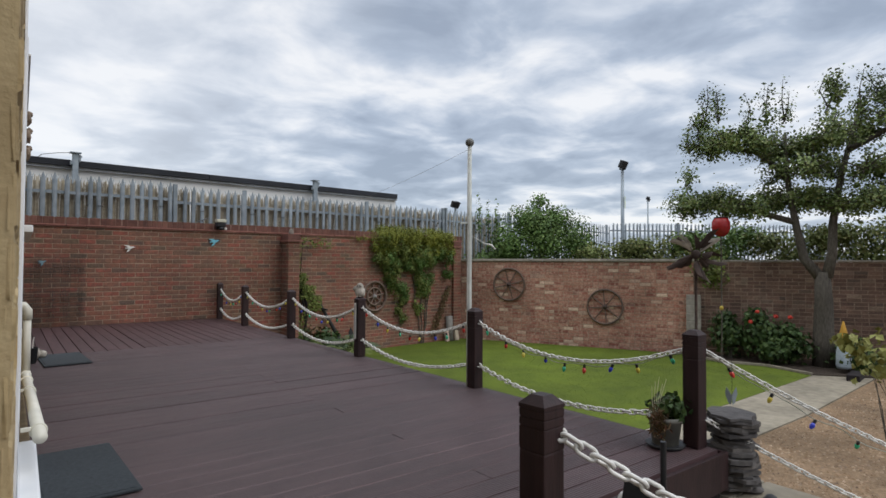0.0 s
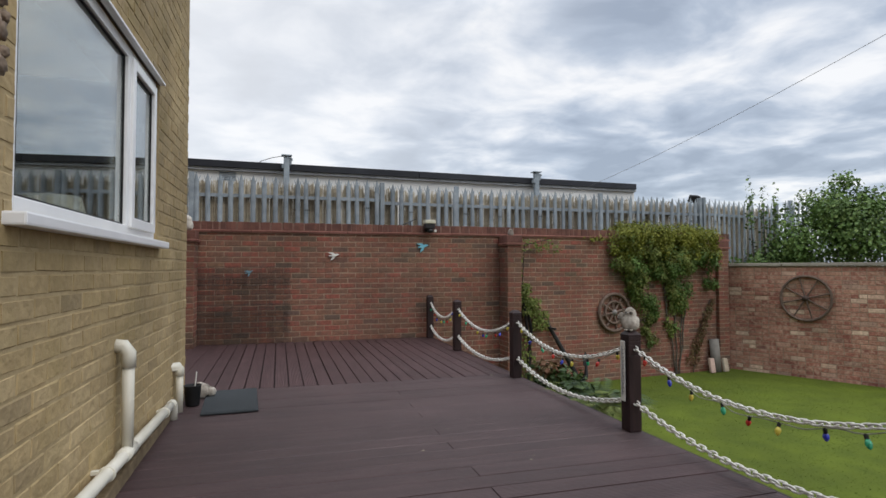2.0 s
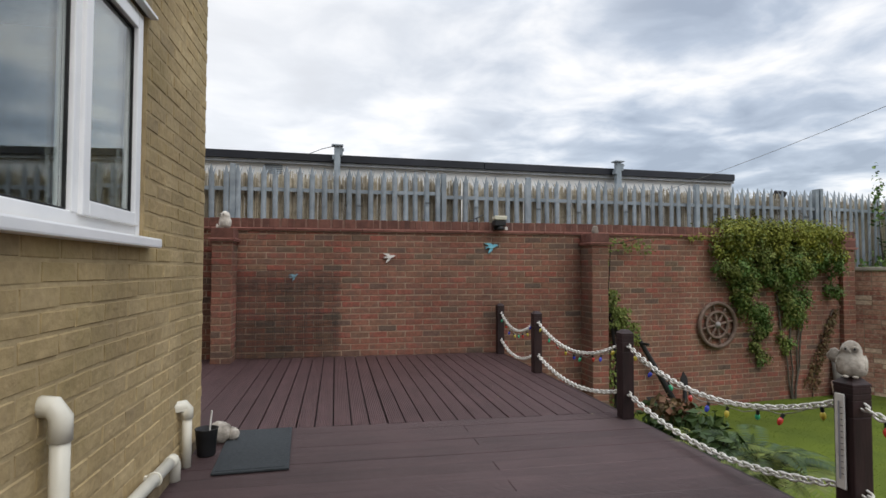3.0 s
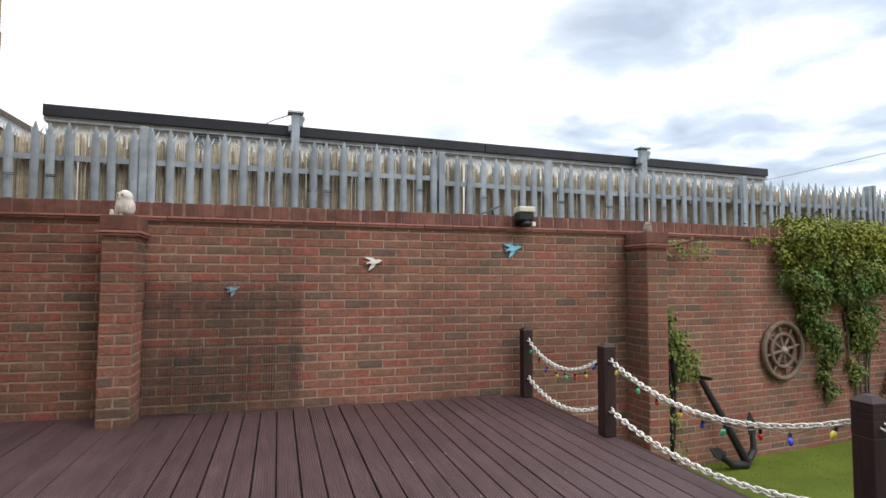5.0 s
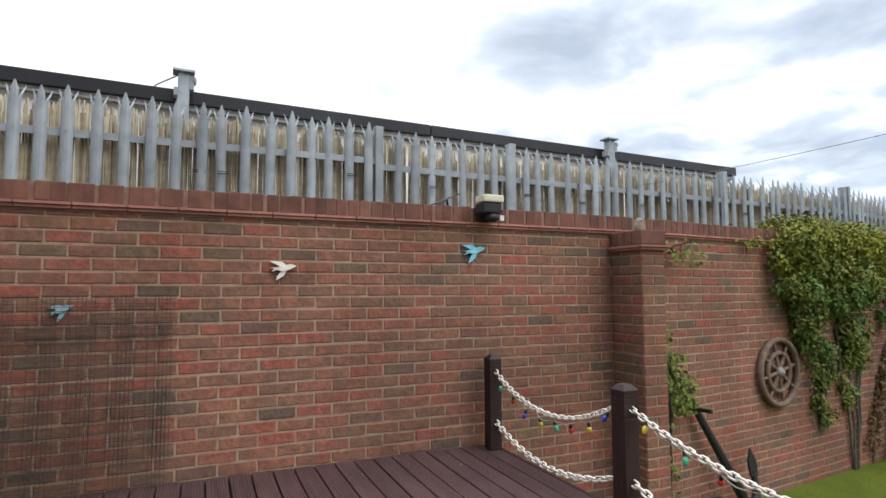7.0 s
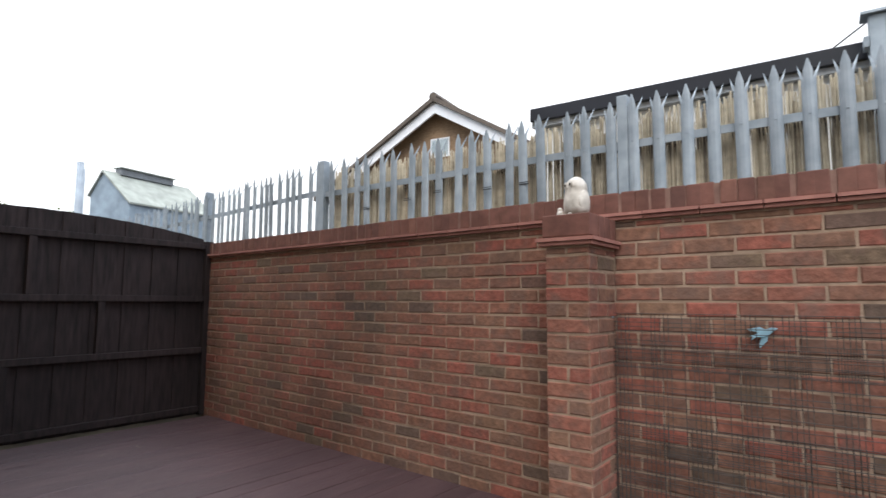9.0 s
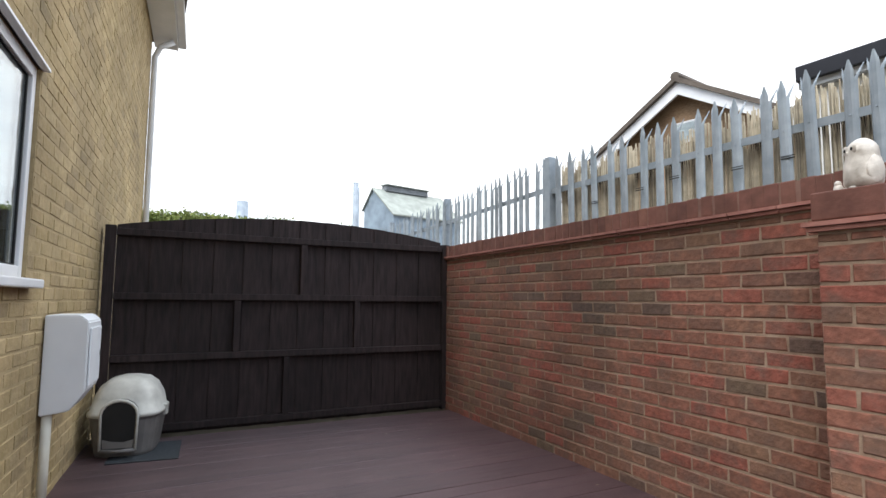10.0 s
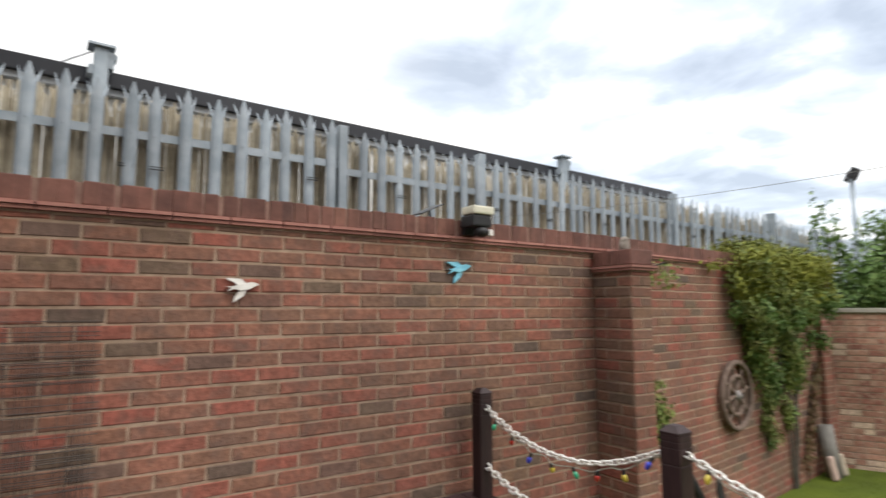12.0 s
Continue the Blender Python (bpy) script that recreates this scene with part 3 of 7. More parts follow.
# ---- back wall in three runs, with creasing tiles and brick-on-edge coping
BACK = (("wall_back_gate_side", WL0, WL1, -0.08, 21, (1.6, 4.6, 0.1, 1.5)),
        ("wall_back_deck", WL1, WM1, GROUND - 0.02, 22, (0.0, 3.6, 0.35, 1.5)),
        ("wall_back_lawn", WM1, WR1, GROUND - 0.02, 23, (0.2, 3.0, -0.6, 1.45)))
back_walls = []
for name, a, b, zb, seed, near in BACK:
    ob = holed_core(name, a, b, zb, WALL_TOP, 0.215, (), m_mortar, "red multi-stock brick garden wall with tile creasing and brick-on-edge coping")
    back_walls.append((ob, a, b, zb, seed, near))
    ln = (Vector(b) - Vector(a)).length
    f = frame_of(a, b)
    bm = bmesh.new()
    for k, (out, z) in enumerate(((0.026, WALL_TOP), (0.040, WALL_TOP + 0.019))):
        s = 0.0
        while s < ln:
            w = min(0.262, ln - s)
            block(bm, s + 0.002, s + w - 0.002, -out + random.uniform(-0.003, 0.003), 0.215 + out, z + 0.001, z + 0.017)
            s += 0.265
    cr_ob = part("tile_creasing", bm, m_tile, ob)
    cr_ob.matrix_basis = Matrix.Identity(4)
    count = int(ln / 0.075)
    pitch = ln / count
    bmc = box(0.003, pitch - 0.003, -0.013, 0.228, WALL_TOP + 0.040, WALL_TOP + 0.148, 0.006)
    first = part("coping_brick", bmc, m_cope, ob)
    for k in range(count):
        c = first if k == 0 else new("coping_brick", first.data)
        c.parent = ob
        c.matrix_basis = pose(k * pitch, random.uniform(-0.003, 0.003), random.uniform(-0.003, 0.002), 0, random.uniform(-0.5, 0.5), 0)
    part("coping_mortar", box(0, ln, -0.007, 0.222, WALL_TOP + 0.036, WALL_TOP + 0.140), m_cope_joint, ob)


def pier(x0, x1, y0, y1, zb, seed):
    """A brick pier with a creasing ledge and a cap course."""
    ob = tagged(part("brick_pier", box(x0, x1, y0, y1, zb, 1.385), m_mortar, None), "square red brick pier with a moulded brick cap", "pier",
                group="wall piers", kind="structure")
    for k, (a, b, dz) in enumerate((((x0, y0), (x1, y0), 0), ((x1, y0), (x1, y1), 0), ((x0, y1), (x0, y0), 0))):
        brick_face(ob, a, b, zb, 1.385, (0, 9, 0.0, 1.4), m_brick_p, m_brick_i, seed=seed + k, shift=0.1125 if k else 0.0)
    bm = block(bmesh.new(), x0 - 0.028, x1 + 0.028, y0 - 0.028, y1, 1.386, 1.402)
    block(bm, x0 - 0.040, x1 + 0.040, y0 - 0.040, y1, 1.405, 1.422)
    part("tile_creasing", bm, m_tile, ob)
    part("cap_brick", box(x0 - 0.015, x1 + 0.015, y0 - 0.015, y0 + 0.09, 1.428, 1.535, 0.006), m_cope, ob)
    for k in range(3):
        ya = y0 + 0.096 + k * (y1 - y0 - 0.098) / 3
        part("cap_brick", box(x0 - 0.015, x1 + 0.015, ya, ya + (y1 - y0 - 0.098) / 3 - 0.007, 1.428, 1.535, 0.006), m_cope, ob)
    part("cap_mortar", box(x0 - 0.006, x1 + 0.006, y0 - 0.006, y1 - 0.002, 1.42, 1.528), m_mortar, ob)
    return ob


pier(0.022, 0.238, 9.80, 10.138, -0.08, 31)
pier(4.625, 4.84, 9.80, 10.138, GROUND - 0.02, 41)
pier(9.22, 9.44, 10.575, 10.66, GROUND - 0.02, 45)

# ---- old mottled wall with a concrete coping
old_wall = holed_core("wall_old_garden", WR1, WW1, GROUND - 0.02, 1.06, 0.22, (), m_mortar, "old mottled reclaimed brick garden wall with concrete coping")
oln = (Vector(WW1) - Vector(WR1)).length
s = 0.0
while s < oln:
    w = 0.90 if s < 5.2 else 0.60
    part("coping_slab", box(s + 0.003, s + w, -0.04, 0.26, 1.064, 1.12 if s < 5.2 else 1.10, 0.008), m_stone, old_wall)
    s += w + 0.005
bm = block(bmesh.new(), 5.22, 5.50, -0.13, -0.012, GROUND, 0.36, 0.01)
for k in range(7):
    block(bm, 5.215, 5.505, -0.137, -0.012, GROUND + 0.02 + k * 0.17, GROUND + 0.17 + k * 0.17, 0.012)
part("stone_buttress", bm, m_stone, old_wall, "short pale stone buttress")

# ---- house: side wall, rear wall, plain walls that close it
DOOR = (1.48, 2.75, 0.02, 2.10)
WIN1 = (3.32, 5.23, 1.205, 2.195)
WIN2 = (1.38, 2.58, 1.20, 2.20)
HTOP = 4.70
house_side = holed_core("wall_house_side", HS0, HS1, -0.1, HTOP, 0.29, (DOOR, WIN1), m_mortar_buff, "buff brick house wall with a white window and patio door")
house_rear = holed_core("wall_house_rear", (HS1[0] - 0.003, HS1[1]), HR1, -0.1, HTOP, 0.29, (WIN2,), m_mortar_buff, "buff brick house wall facing the back yard")
tagged(part("wall_house_return", box(-3.2, 0.22, 0.3, 0.545, -0.1, HTOP), m_mortar_buff, None), "plain buff house wall round the corner", "wall", kind="structure")
tagged(part("wall_house_far", box(-7.15, -6.90, 0.3, 7.2, -0.1, HTOP), m_mortar_buff, None), "plain buff house wall at the far end", "wall", kind="structure")
tagged(part("wall_house_setback", box(-3.2, -2.95, -6, 0.29, -0.1, HTOP), m_mortar_buff, None), "plain buff house wall set back", "wall", kind="structure")
tagged(part("house_floor", box(-6.88, 0.20, 0.56, 6.5, -0.1, 0.0), m_stone, None), "plain floor inside the house", "floor", kind="structure")
tagged(part("house_ceiling", box(-6.88, 0.20, 0.56, 6.5, 2.4, 2.5), m_white, None), "plain white ceiling inside the house", "ceiling", kind="structure")
tagged(part("house_partition", box(-3.4, -3.2, 0.56, 6.5, 0.0, 2.4), plain("cream_wall_paint", (0.55, 0.50, 0.42)), None), "plain cream inner wall", "wall", kind="structure")


def gable_roof(name, x0, x1, y0, y1, z, rise, mat, label):
    bm = prism(bmesh.new(), [(y0, z), (y1, z), ((y0 + y1) / 2, z + rise)], x1 - x0)
    m = Matrix(((0, 1, 0, x0), (1, 0, 0, 0), (0, 0, 1, 0), (0, 0, 0, 1)))
    bmesh.ops.transform(bm, matrix=m, verts=bm.verts[:])
    bmesh.ops.recalc_face_normals(bm, faces=bm.faces[:])
    return tagged(part(name, bm, mat, None), label, "roof", kind="structure")


m_rooftile = plain("brown_roof_tile", (0.12, 0.098, 0.08), 0.85)
gable_roof("house_roof", -7.45, 0.85, 0.1, 7.88, HTOP + 0.004, 2.6, m_rooftile, "brown tiled house roof")

# ---- deck: two fields of boards on a dark frame
tagged(part("deck_frame", box(0.45, 3.50, 1.25, 10.12, -0.30, -0.029), m_void, None), "dark timber frame below the deck", "deck frame", kind="structure")
tagged(part("deck_frame", box(-4.0, 0.47, 6.9, 10.4, -0.30, -0.029), m_void, None), "dark timber frame below the side deck", "deck frame", kind="structure")
tagged(part("deck_frame", box(-2.9, 1.75, -3.0, 1.24, -0.30, -0.029), m_void, None), "dark timber frame below the near deck", "deck frame", kind="structure")
tagged(part("deck_footing", box(0.5, 3.42, 1.35, 10.1, GROUND - 0.05, -0.302), m_void, None), "dark closed space below the deck", "deck frame", kind="structure")
deck = thing("deck_boards", Matrix.Identity(4), "dark brown stained grooved timber decking boards", "decking", kind="structure")


def board_mesh(length, mat, lengthwise, width=0.142):
    bm = box(0, length, 0, 0.142, -0.028, 0.0, 0.003) if lengthwise == "x" else box(0, width, 0, length, -0.028, 0.0, 0.003)
    me = bpy.data.meshes.new("deck_board")
    bm.to_mesh(me)
    bm.free()
    me.materials.append(mat)
    return me


rnd = random.Random(5)
y = 1.26
row = 0
bx_a, bx_b, bx_c = board_mesh(3.045, m_deck_x, "x"), board_mesh(1.80, m_deck_x, "x"), board_mesh(1.242, m_deck_x, "x")
while y < 6.95:
    if row % 5 in (1, 3):
        spans = ((0.46, bx_b), (2.263, bx_c))
    else:
        spans = ((0.46, bx_a),)
    for x, me in spans:
        ob = new("deck_board", me)
        ob.parent, ob.location = deck, (x, y, rnd.uniform(-0.0015, 0.0015))
    y += 0.1443
    row += 1
bx_n = board_mesh(4.6, m_deck_x, "x")
y = 1.26 - 0.1455
while y > -2.9:
    ob = new("deck_board", bx_n)
    ob.parent, ob.location = deck, (-2.88, y, rnd.uniform(-0.0015, 0.0015))
    y -= 0.1455
by_a = board_mesh(3.095, m_deck_y, "y", 0.1145)
x = 3.4365
while x > 0.47:
    ob = new("deck_board", by_a)
    ob.parent, ob.location = deck, (x - 0.052, 7.036, rnd.uniform(-0.002, 0.002))
    x -= 0.1245
x -= 0.025
by_b = board_mesh(3.34, m_deck_y, "y", 0.147)
while x > -4.0:
    ob = new("deck_board", by_b)
    ob.parent, ob.location = deck, (x, 6.80 - 0.0874 * (x - 0.575), rnd.uniform(-0.002, 0.002))
    x -= 0.1495
tagged(part("deck_fascia", box(3.505, 3.53, 1.24, 10.1, -0.20, -0.004, 0.003), m_post, None), "dark brown fascia board along the deck edge", "trim", kind="structure")
tagged(part("deck_fascia", box(1.76, 3.53, 1.215, 1.238, -0.20, -0.004, 0.003), m_post, None), "dark brown fascia board at the steps", "trim", kind="structure")
tagged(part("landing_slab", box(1.80, 3.95, 0.55, 1.20, -0.33, -0.25, 0.012), m_paving, None), "pale concrete slab landing beside the deck", "paving", kind="structure")
tagged(part("landing_slab", box(3.545, 3.95, 1.206, 1.62, -0.33, -0.25, 0.012), m_paving, None), "pale concrete slab under the slate owl", "paving", kind="structure")
tagged(part("landing_base", box(3.56, 3.93, 1.21, 1.6, GROUND - 0.05, -0.332), m_paving, None), "concrete block base of the slab", "paving", kind="structure")
tagged(part("landing_base", box(1.85, 4.0, 0.6, 1.2, GROUND - 0.05, -0.332), m_paving, None), "concrete block base of the landing", "paving", kind="structure")
tagged(part("house_plinth", box(0.50, 0.590, 3.36, 6.84, -0.02, 0.06, 0.01), m_plinth, None), "rough concrete skirting at the foot of the house wall", "trim", kind="structure")

tagged(part("side_passage", box(-9.5, -4.055, 7.2, 11.2, GROUND - 0.05, 0.001), m_paving, None), "plain paved passage behind the gate", "paving", kind="structure")

# ---- far buildings behind the fence
cabin = thing("cabin_building", Matrix.Identity(4), "long low pale cabin with a flat black roof trim", "building")
CB0, CB1 = (-1.02, 11.69), (8.58, 12.19)
fr = frame_of(CB0, CB1)
cln = (Vector(CB1) - Vector(CB0)).length
part("cabin_wall", box(0, cln, 0.05, 5.0, GROUND - 0.09, 2.66, m=fr), m_cladding, cabin)
bm = bmesh.new()
for k in range(4):
    block(bm, k * cln / 4 - 0.02, (k + 1) * cln / 4 - 0.03 + 0.01 * (k == 3), -0.06, 5.1, 2.70, 2.815, 0.006, m=fr)
part("roof_trim", bm, m_roof_dark, cabin)
part("roof_gutter", box(-0.02, cln, -0.02, 5.05, 2.655, 2.70, m=fr), plain("grey_gutter", (0.40, 0.42, 0.44)), cabin)
bm = bmesh.new()
for k in range(5):
    block(bm, 1.36, 1.62, 0.035, 0.048, 2.50 + k * 0.03, 2.52 + k * 0.03, m=fr)
part("wall_vent", bm, m_galv, cabin)


def vent_post(x, y, top):
    t = thing("lighting_column", pose(x, y, 0, 0, 0, 3), "square galvanised steel column with a capped top", "column", group="steel columns behind the fence")
    part("column", box(-0.045, 0.045, -0.045, 0.045, GROUND - 0.09, top - 0.015, 0.006), m_galv, t)
    part("cap_plate", box(-0.085, 0.085, -0.075, 0.075, top - 0.015, top + 0.005, 0.003), m_galv, t)
    bm = rod(bmesh.new(), (0.075, -0.05, top - 0.07), (0.075, 0.05, top - 0.07), 0.025)
    block(bm, 0.04, 0.08, -0.05, 0.05, top - 0.16, top - 0.04, 0.004)
    part("bracket", bm, m_galv, t)
    part("bracket", box(-0.075, -0.046, -0.05, 0.05, top - 0.22, top - 0.15, 0.004), m_galv, t)
    return t


t = thing("roof_aerial", pose(-0.35, 12.35, 2.815), "small grey aerial bracket on the cabin roof", "aerial")
part("mast", rod(bmesh.new(), (0, 0, -0.002), (0, 0, 0.12), 0.012), m_galv, t)
part("arm", rod(bmesh.new(), (0, 0, 0.03), (0.13, 0, 0.075), 0.009), m_galv, t)
part("head", box(0.10, 0.17, -0.03, 0.03, 0.06, 0.085, 0.004), m_black, t)
vent_post(1.405, 11.65, 2.935)
vent_post(6.13, 11.92, 2.92)
t = thing("overhead_cable", Matrix.Identity(4), "thin black cable looping to the steel column", "cable")
part("cable", tube(bmesh.new(), [(0.86, 13.1, 2.814), (0.88, 13.05, 2.98), (0.96, 12.75, 3.02), (1.17, 12.2, 2.99), (1.385, 11.72, 2.944)], 0.006, 6), m_black, t)


def palisade(p0, p1, posts, top, z0, near_limit, screen, label, jit=0, pitch=0.159):
    """Steel palisade fence: posts, rails and pointed pales; parts up to near_limit."""
    ln = (Vector(p1) - Vector(p0)).length
    rn = random.Random(int(ln * 100) + jit)
    t = thing("palisade_fence", frame_of(p0, p1), label, "fence")
    for s in posts:
        part("fence_post", box(s - 0.034, s + 0.034, -0.006, 0.07, z0, top + 0.04, 0.006), m_galv, t)
    for z in (top - 0.275, z0 + 0.45):
        bm = block(bmesh.new(), 0, ln, 0.016, 0.024, z - 0.042, z + 0.008)
        block(bm, 0, ln, 0.024, 0.064, z + 0.0, z + 0.008)
        part("fence_rail", bm, m_galv, t)
    # rolled pale with a lance point and two splayed side tines
    xs = (-0.036, -0.024, -0.009, 0.009, 0.024, 0.036)
    ys = (0.010, -0.001, -0.006, -0.006, -0.001, 0.010)
    v, f = [], []
    for z in (z0, top - 0.095):
        v += [(a, b, z) for a, b in zip(xs, ys)]
    f += [(k, k + 1, k + 7, k + 6) for k in range(5)]
    # the lance: four of the strip's edges run on and close in a point
    v += [(-0.023, -0.001, top - 0.045), (-0.009, -0.006, top - 0.045), (0.009, -0.006, top - 0.045), (0.023, -0.001, top - 0.045), (-0.004, -0.003, top + 0.018), (0.004, -0.003, top + 0.018)]
    f += [(7, 8, 13, 12), (8, 9, 14, 13), (9, 10, 15, 14), (12, 13, 16), (13, 14, 17, 16), (14, 15, 17)]
    # the tines lean out to the sides and back
    v += [(-0.047, 0.024, top - 0.050), (-0.033, 0.020, top - 0.055), (-0.056, 0.046, top + 0.004), (0.047, 0.024, top - 0.050), (0.033, 0.020, top - 0.055), (0.056, 0.046, top + 0.004)]
    f += [(6, 7, 19, 18), (18, 19, 20), (10, 11, 21, 22), (22, 21, 23)]
    n0 = len(v)
    v += [(a, b + 0.004, c) for a, b, c in v]
    f += [tuple(i + n0 for i in q[::-1]) for q in f]
    me = mesh_of("pale", v, f, m_galv)
    bolt = mesh_of("bolt", [(0.007 * math.cos(k), -0.007 if k else -0.011, 0.007 * math.sin(k)) for k in range(7)], [(0, k, k % 6 + 1) for k in range(1, 7)], m_galv)
    s, count, vv, ff = 0.159, 0, [], []
    while s < ln - 0.03:
        q = pose(s + rn.uniform(-0.006, 0.006), rn.uniform(-0.004, 0.002), rn.uniform(-0.012, 0.012), rn.uniform(-0.6, 0.6), rn.uniform(-0.7, 0.7), rn.uniform(-3, 3))
        if count < near_limit:
            ob = new("pale", me)
            ob.parent, ob.matrix_basis = t, q
            if screen:
                nut = new("bolt", bolt)
                nut.parent, nut.matrix_basis = t, q @ pose(0, -0.0005, top - 0.293)
        else:
            o = len(vv)
            vv += [q @ Vector(p) for p in v]
            ff += [tuple(i + o for i in g) for g in f]
        if screen and rn.random() < 0.22:
            zt = top - rn.choice((0.47, 0.5, 0.44))
            part("wire_tie", block(block(bmesh.new(), s - 0.04, s + 0.04, -0.021, -0.017, zt, zt + 0.007), s - 0.04, s + 0.04, -0.021, -0.017, zt + 0.016, zt + 0.021), m_black, t)
        count += 1
        s += pitch
    if vv:
        ob = new("pale_run", mesh_of("pale_run", vv, ff, m_galv_i))
        ob.parent, ob["kind"] = t, "stuff"
    if screen:
        sc = thing("reed_screen", frame_of(p0, p1), "dry straw-coloured reed screening tied behind the fence", "screen", kind="stuff")
        vv, ff = [], []
        s = 0.0
        while s < ln:
            hgt = screen + 0.05 * noise.noise(Vector((s * 3.1, 0, 0))) + rn.uniform(-0.05, 0.09) - (0.25 if rn.random() < 0.03 else 0)
            lean = rn.uniform(-0.02, 0.02)
            w = rn.uniform(0.004, 0.0075)
            yy = 0.105 + rn.uniform(0, 0.03)
            o = len(vv)
            for z, sx in ((z0, s), (hgt, s + lean)):
                vv += [(sx - w, yy, z), (sx, yy - w, z), (sx + w, yy, z)]
            ff += [(o, o + 1, o + 4, o + 3), (o + 1, o + 2, o + 5, o + 4)]
            s += rn.uniform(0.0025, 0.0062)
        ob = new("reeds", mesh_of("reeds", vv, ff, m_reed))
        ob.parent, ob["kind"] = sc, "stuff"
        # dark blades added in front of the reeds imitate the shade under the rail
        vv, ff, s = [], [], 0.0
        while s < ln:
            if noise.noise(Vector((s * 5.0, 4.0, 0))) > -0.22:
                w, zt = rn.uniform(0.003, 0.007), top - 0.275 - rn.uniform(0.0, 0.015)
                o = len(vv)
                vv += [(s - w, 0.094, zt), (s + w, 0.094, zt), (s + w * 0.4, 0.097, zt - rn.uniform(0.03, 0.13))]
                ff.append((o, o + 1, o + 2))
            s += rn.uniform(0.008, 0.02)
        ob = new("weathered_reed_tips", mesh_of("weathered_reed_tips", vv, ff, m_reed_shade))
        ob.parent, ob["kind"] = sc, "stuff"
    return t


FL = "grey galvanised steel palisade fence with pointed pales"
palisade((-2.90, 10.87), (2.88, 10.87), (0.0, 2.945), 2.43, 0.9, 300, 2.30, FL)
palisade((2.895, 10.87), (9.40, 11.15), (0.0, 1.285, 4.14, 6.45), 2.385, 0.9, 300, 2.26, FL)
palisade((-15.5, 12.3), (-2.96, 10.88), (2.0, 4.75, 7.5, 10.1), 2.46, -0.4, 300, 0, FL, 0, 0.135)
palisade((9.42, 11.15), (11.87, 11.636), (0.02, 2.4), 2.40, -0.5, 300, 2.25, FL)
palisade((11.89, 11.64), (19.1, 13.07), (0.4, 3.3, 7.1), 2.5, -0.9, 300, 0, FL)
palisade((19.1, 13.07), (31.0, 5.6), (2.8, 5.6, 8.4, 11.2), 2.62, -0.9, 300, 0, FL)

# ---------------------------------------------------------------- windows and doors of the house


def sash(parent, x0, x1, z0, z1, w, depth0, depth1, name="window_frame"):
    """Four bevelled bars round an opening, in the wall's axes."""
    bm = block(bmesh.new(), x0, x0 + w, depth0, depth1, z0, z1, 0.006)
    block(bm, x1 - w, x1, depth0, depth1, z0, z1, 0.006)
    block(bm, x0 + w, x1 - w, depth0, depth1, z0, z0 + w, 0.006)
    block(bm, x0 + w, x1 - w, depth0, depth1, z1 - w, z1, 0.006)
    return part(name, bm, m_upvc, parent)


def pane(parent, x0, x1, z0, z1, y):
    bm = bmesh.new()
    ring_bm = block(bmesh.new(), x0 - 0.006, x0 + 0.008, y - 0.012, y + 0.004, z0 - 0.006, z1 + 0.006)
    for a, b, c, d in ((x1 - 0.008, x1 + 0.006, z0 - 0.006, z1 + 0.006), (x0, x1, z0 - 0.006, z0 + 0.008), (x0, x1, z1 - 0.008, z1 + 0.006)):
        block(ring_bm, a, b, y - 0.012, y + 0.004, c, d)
    part("gasket", ring_bm, m_gasket, parent)
    p = part("pane", block(bm, x0, x1, y - 0.004, y + 0.004, z0, z1), m_glass, parent)
    p.visible_shadow = False
    inner = part("inner_pane", box(x0, x1, y + 0.016, y + 0.022, z0, z1), m_glass, parent)
    inner.visible_shadow = False
    return p


def house_window(name, p0, p1, hole, bays, label):
    s0, s1, z0, z1 = hole
    t = thing(name, frame_of(p0, p1) @ pose(0, -0.004, 0), label, "window", kind="structure")
    sash(t, s0, s1, z0, z1, 0.055, 0.02, 0.09)
    cuts = [s0 + 0.05] + [s0 + 0.05 + (s1 - s0 - 0.1) * b for b in bays] + [s1 - 0.05]
    for k, (a, b) in enumerate(zip(cuts, cuts[1:])):
        if k:
            part("mullion", box(a - 0.03, a + 0.03, 0.015, 0.085, z0 + 0.05, z1 - 0.05, 0.006), m_upvc, t)
        opens = (b - a) < 0.6 * max(cuts[i + 1] - cuts[i] for i in range(len(cuts) - 1)) or len(bays) == 0
        if opens:
            sash(t, a + 0.012, b - 0.012, z0 + 0.045, z1 - 0.045, 0.055, 0.0, 0.06, "casement")
            pane(t, a + 0.066, b - 0.066, z0 + 0.10, z1 - 0.10, 0.03)
        else:
            pane(t, a + 0.03, b - 0.03, z0 + 0.055, z1 - 0.055, 0.045)
    part("window_sill", box(s0 - 0.06, s1 + 0.05, -0.06, 0.02, z0 - 0.045, z0 - 0.003, 0.008), m_upvc, t)
    part("drip_strip", box(s0 - 0.03, s1 + 0.03, -0.03, 0.02, z1 + 0.0, z1 + 0.014, 0.003), m_upvc, t)
    return t


house_window("window_1", HS0, HS1, WIN1, (0.69,), "white plastic window with a fixed pane and a side casement")
house_window("window_2", (HS1[0] - 0.003, HS1[1]), HR1, WIN2, (0.5,), "white plastic casement window on the rear wall")
s0, s1, z0, z1 = DOOR
t = thing("door_1", frame_of(HS0, HS1), "white plastic glazed patio door standing in its frame", "door", kind="structure")
sash(t, s0, s1, z0, z1, 0.07, -0.012, 0.08, "door_frame")
part("frame_cover", box(s1 - 0.012, s1 + 0.028, -0.02, 0.0, z0, z1 + 0.03, 0.004), m_upvc, t)
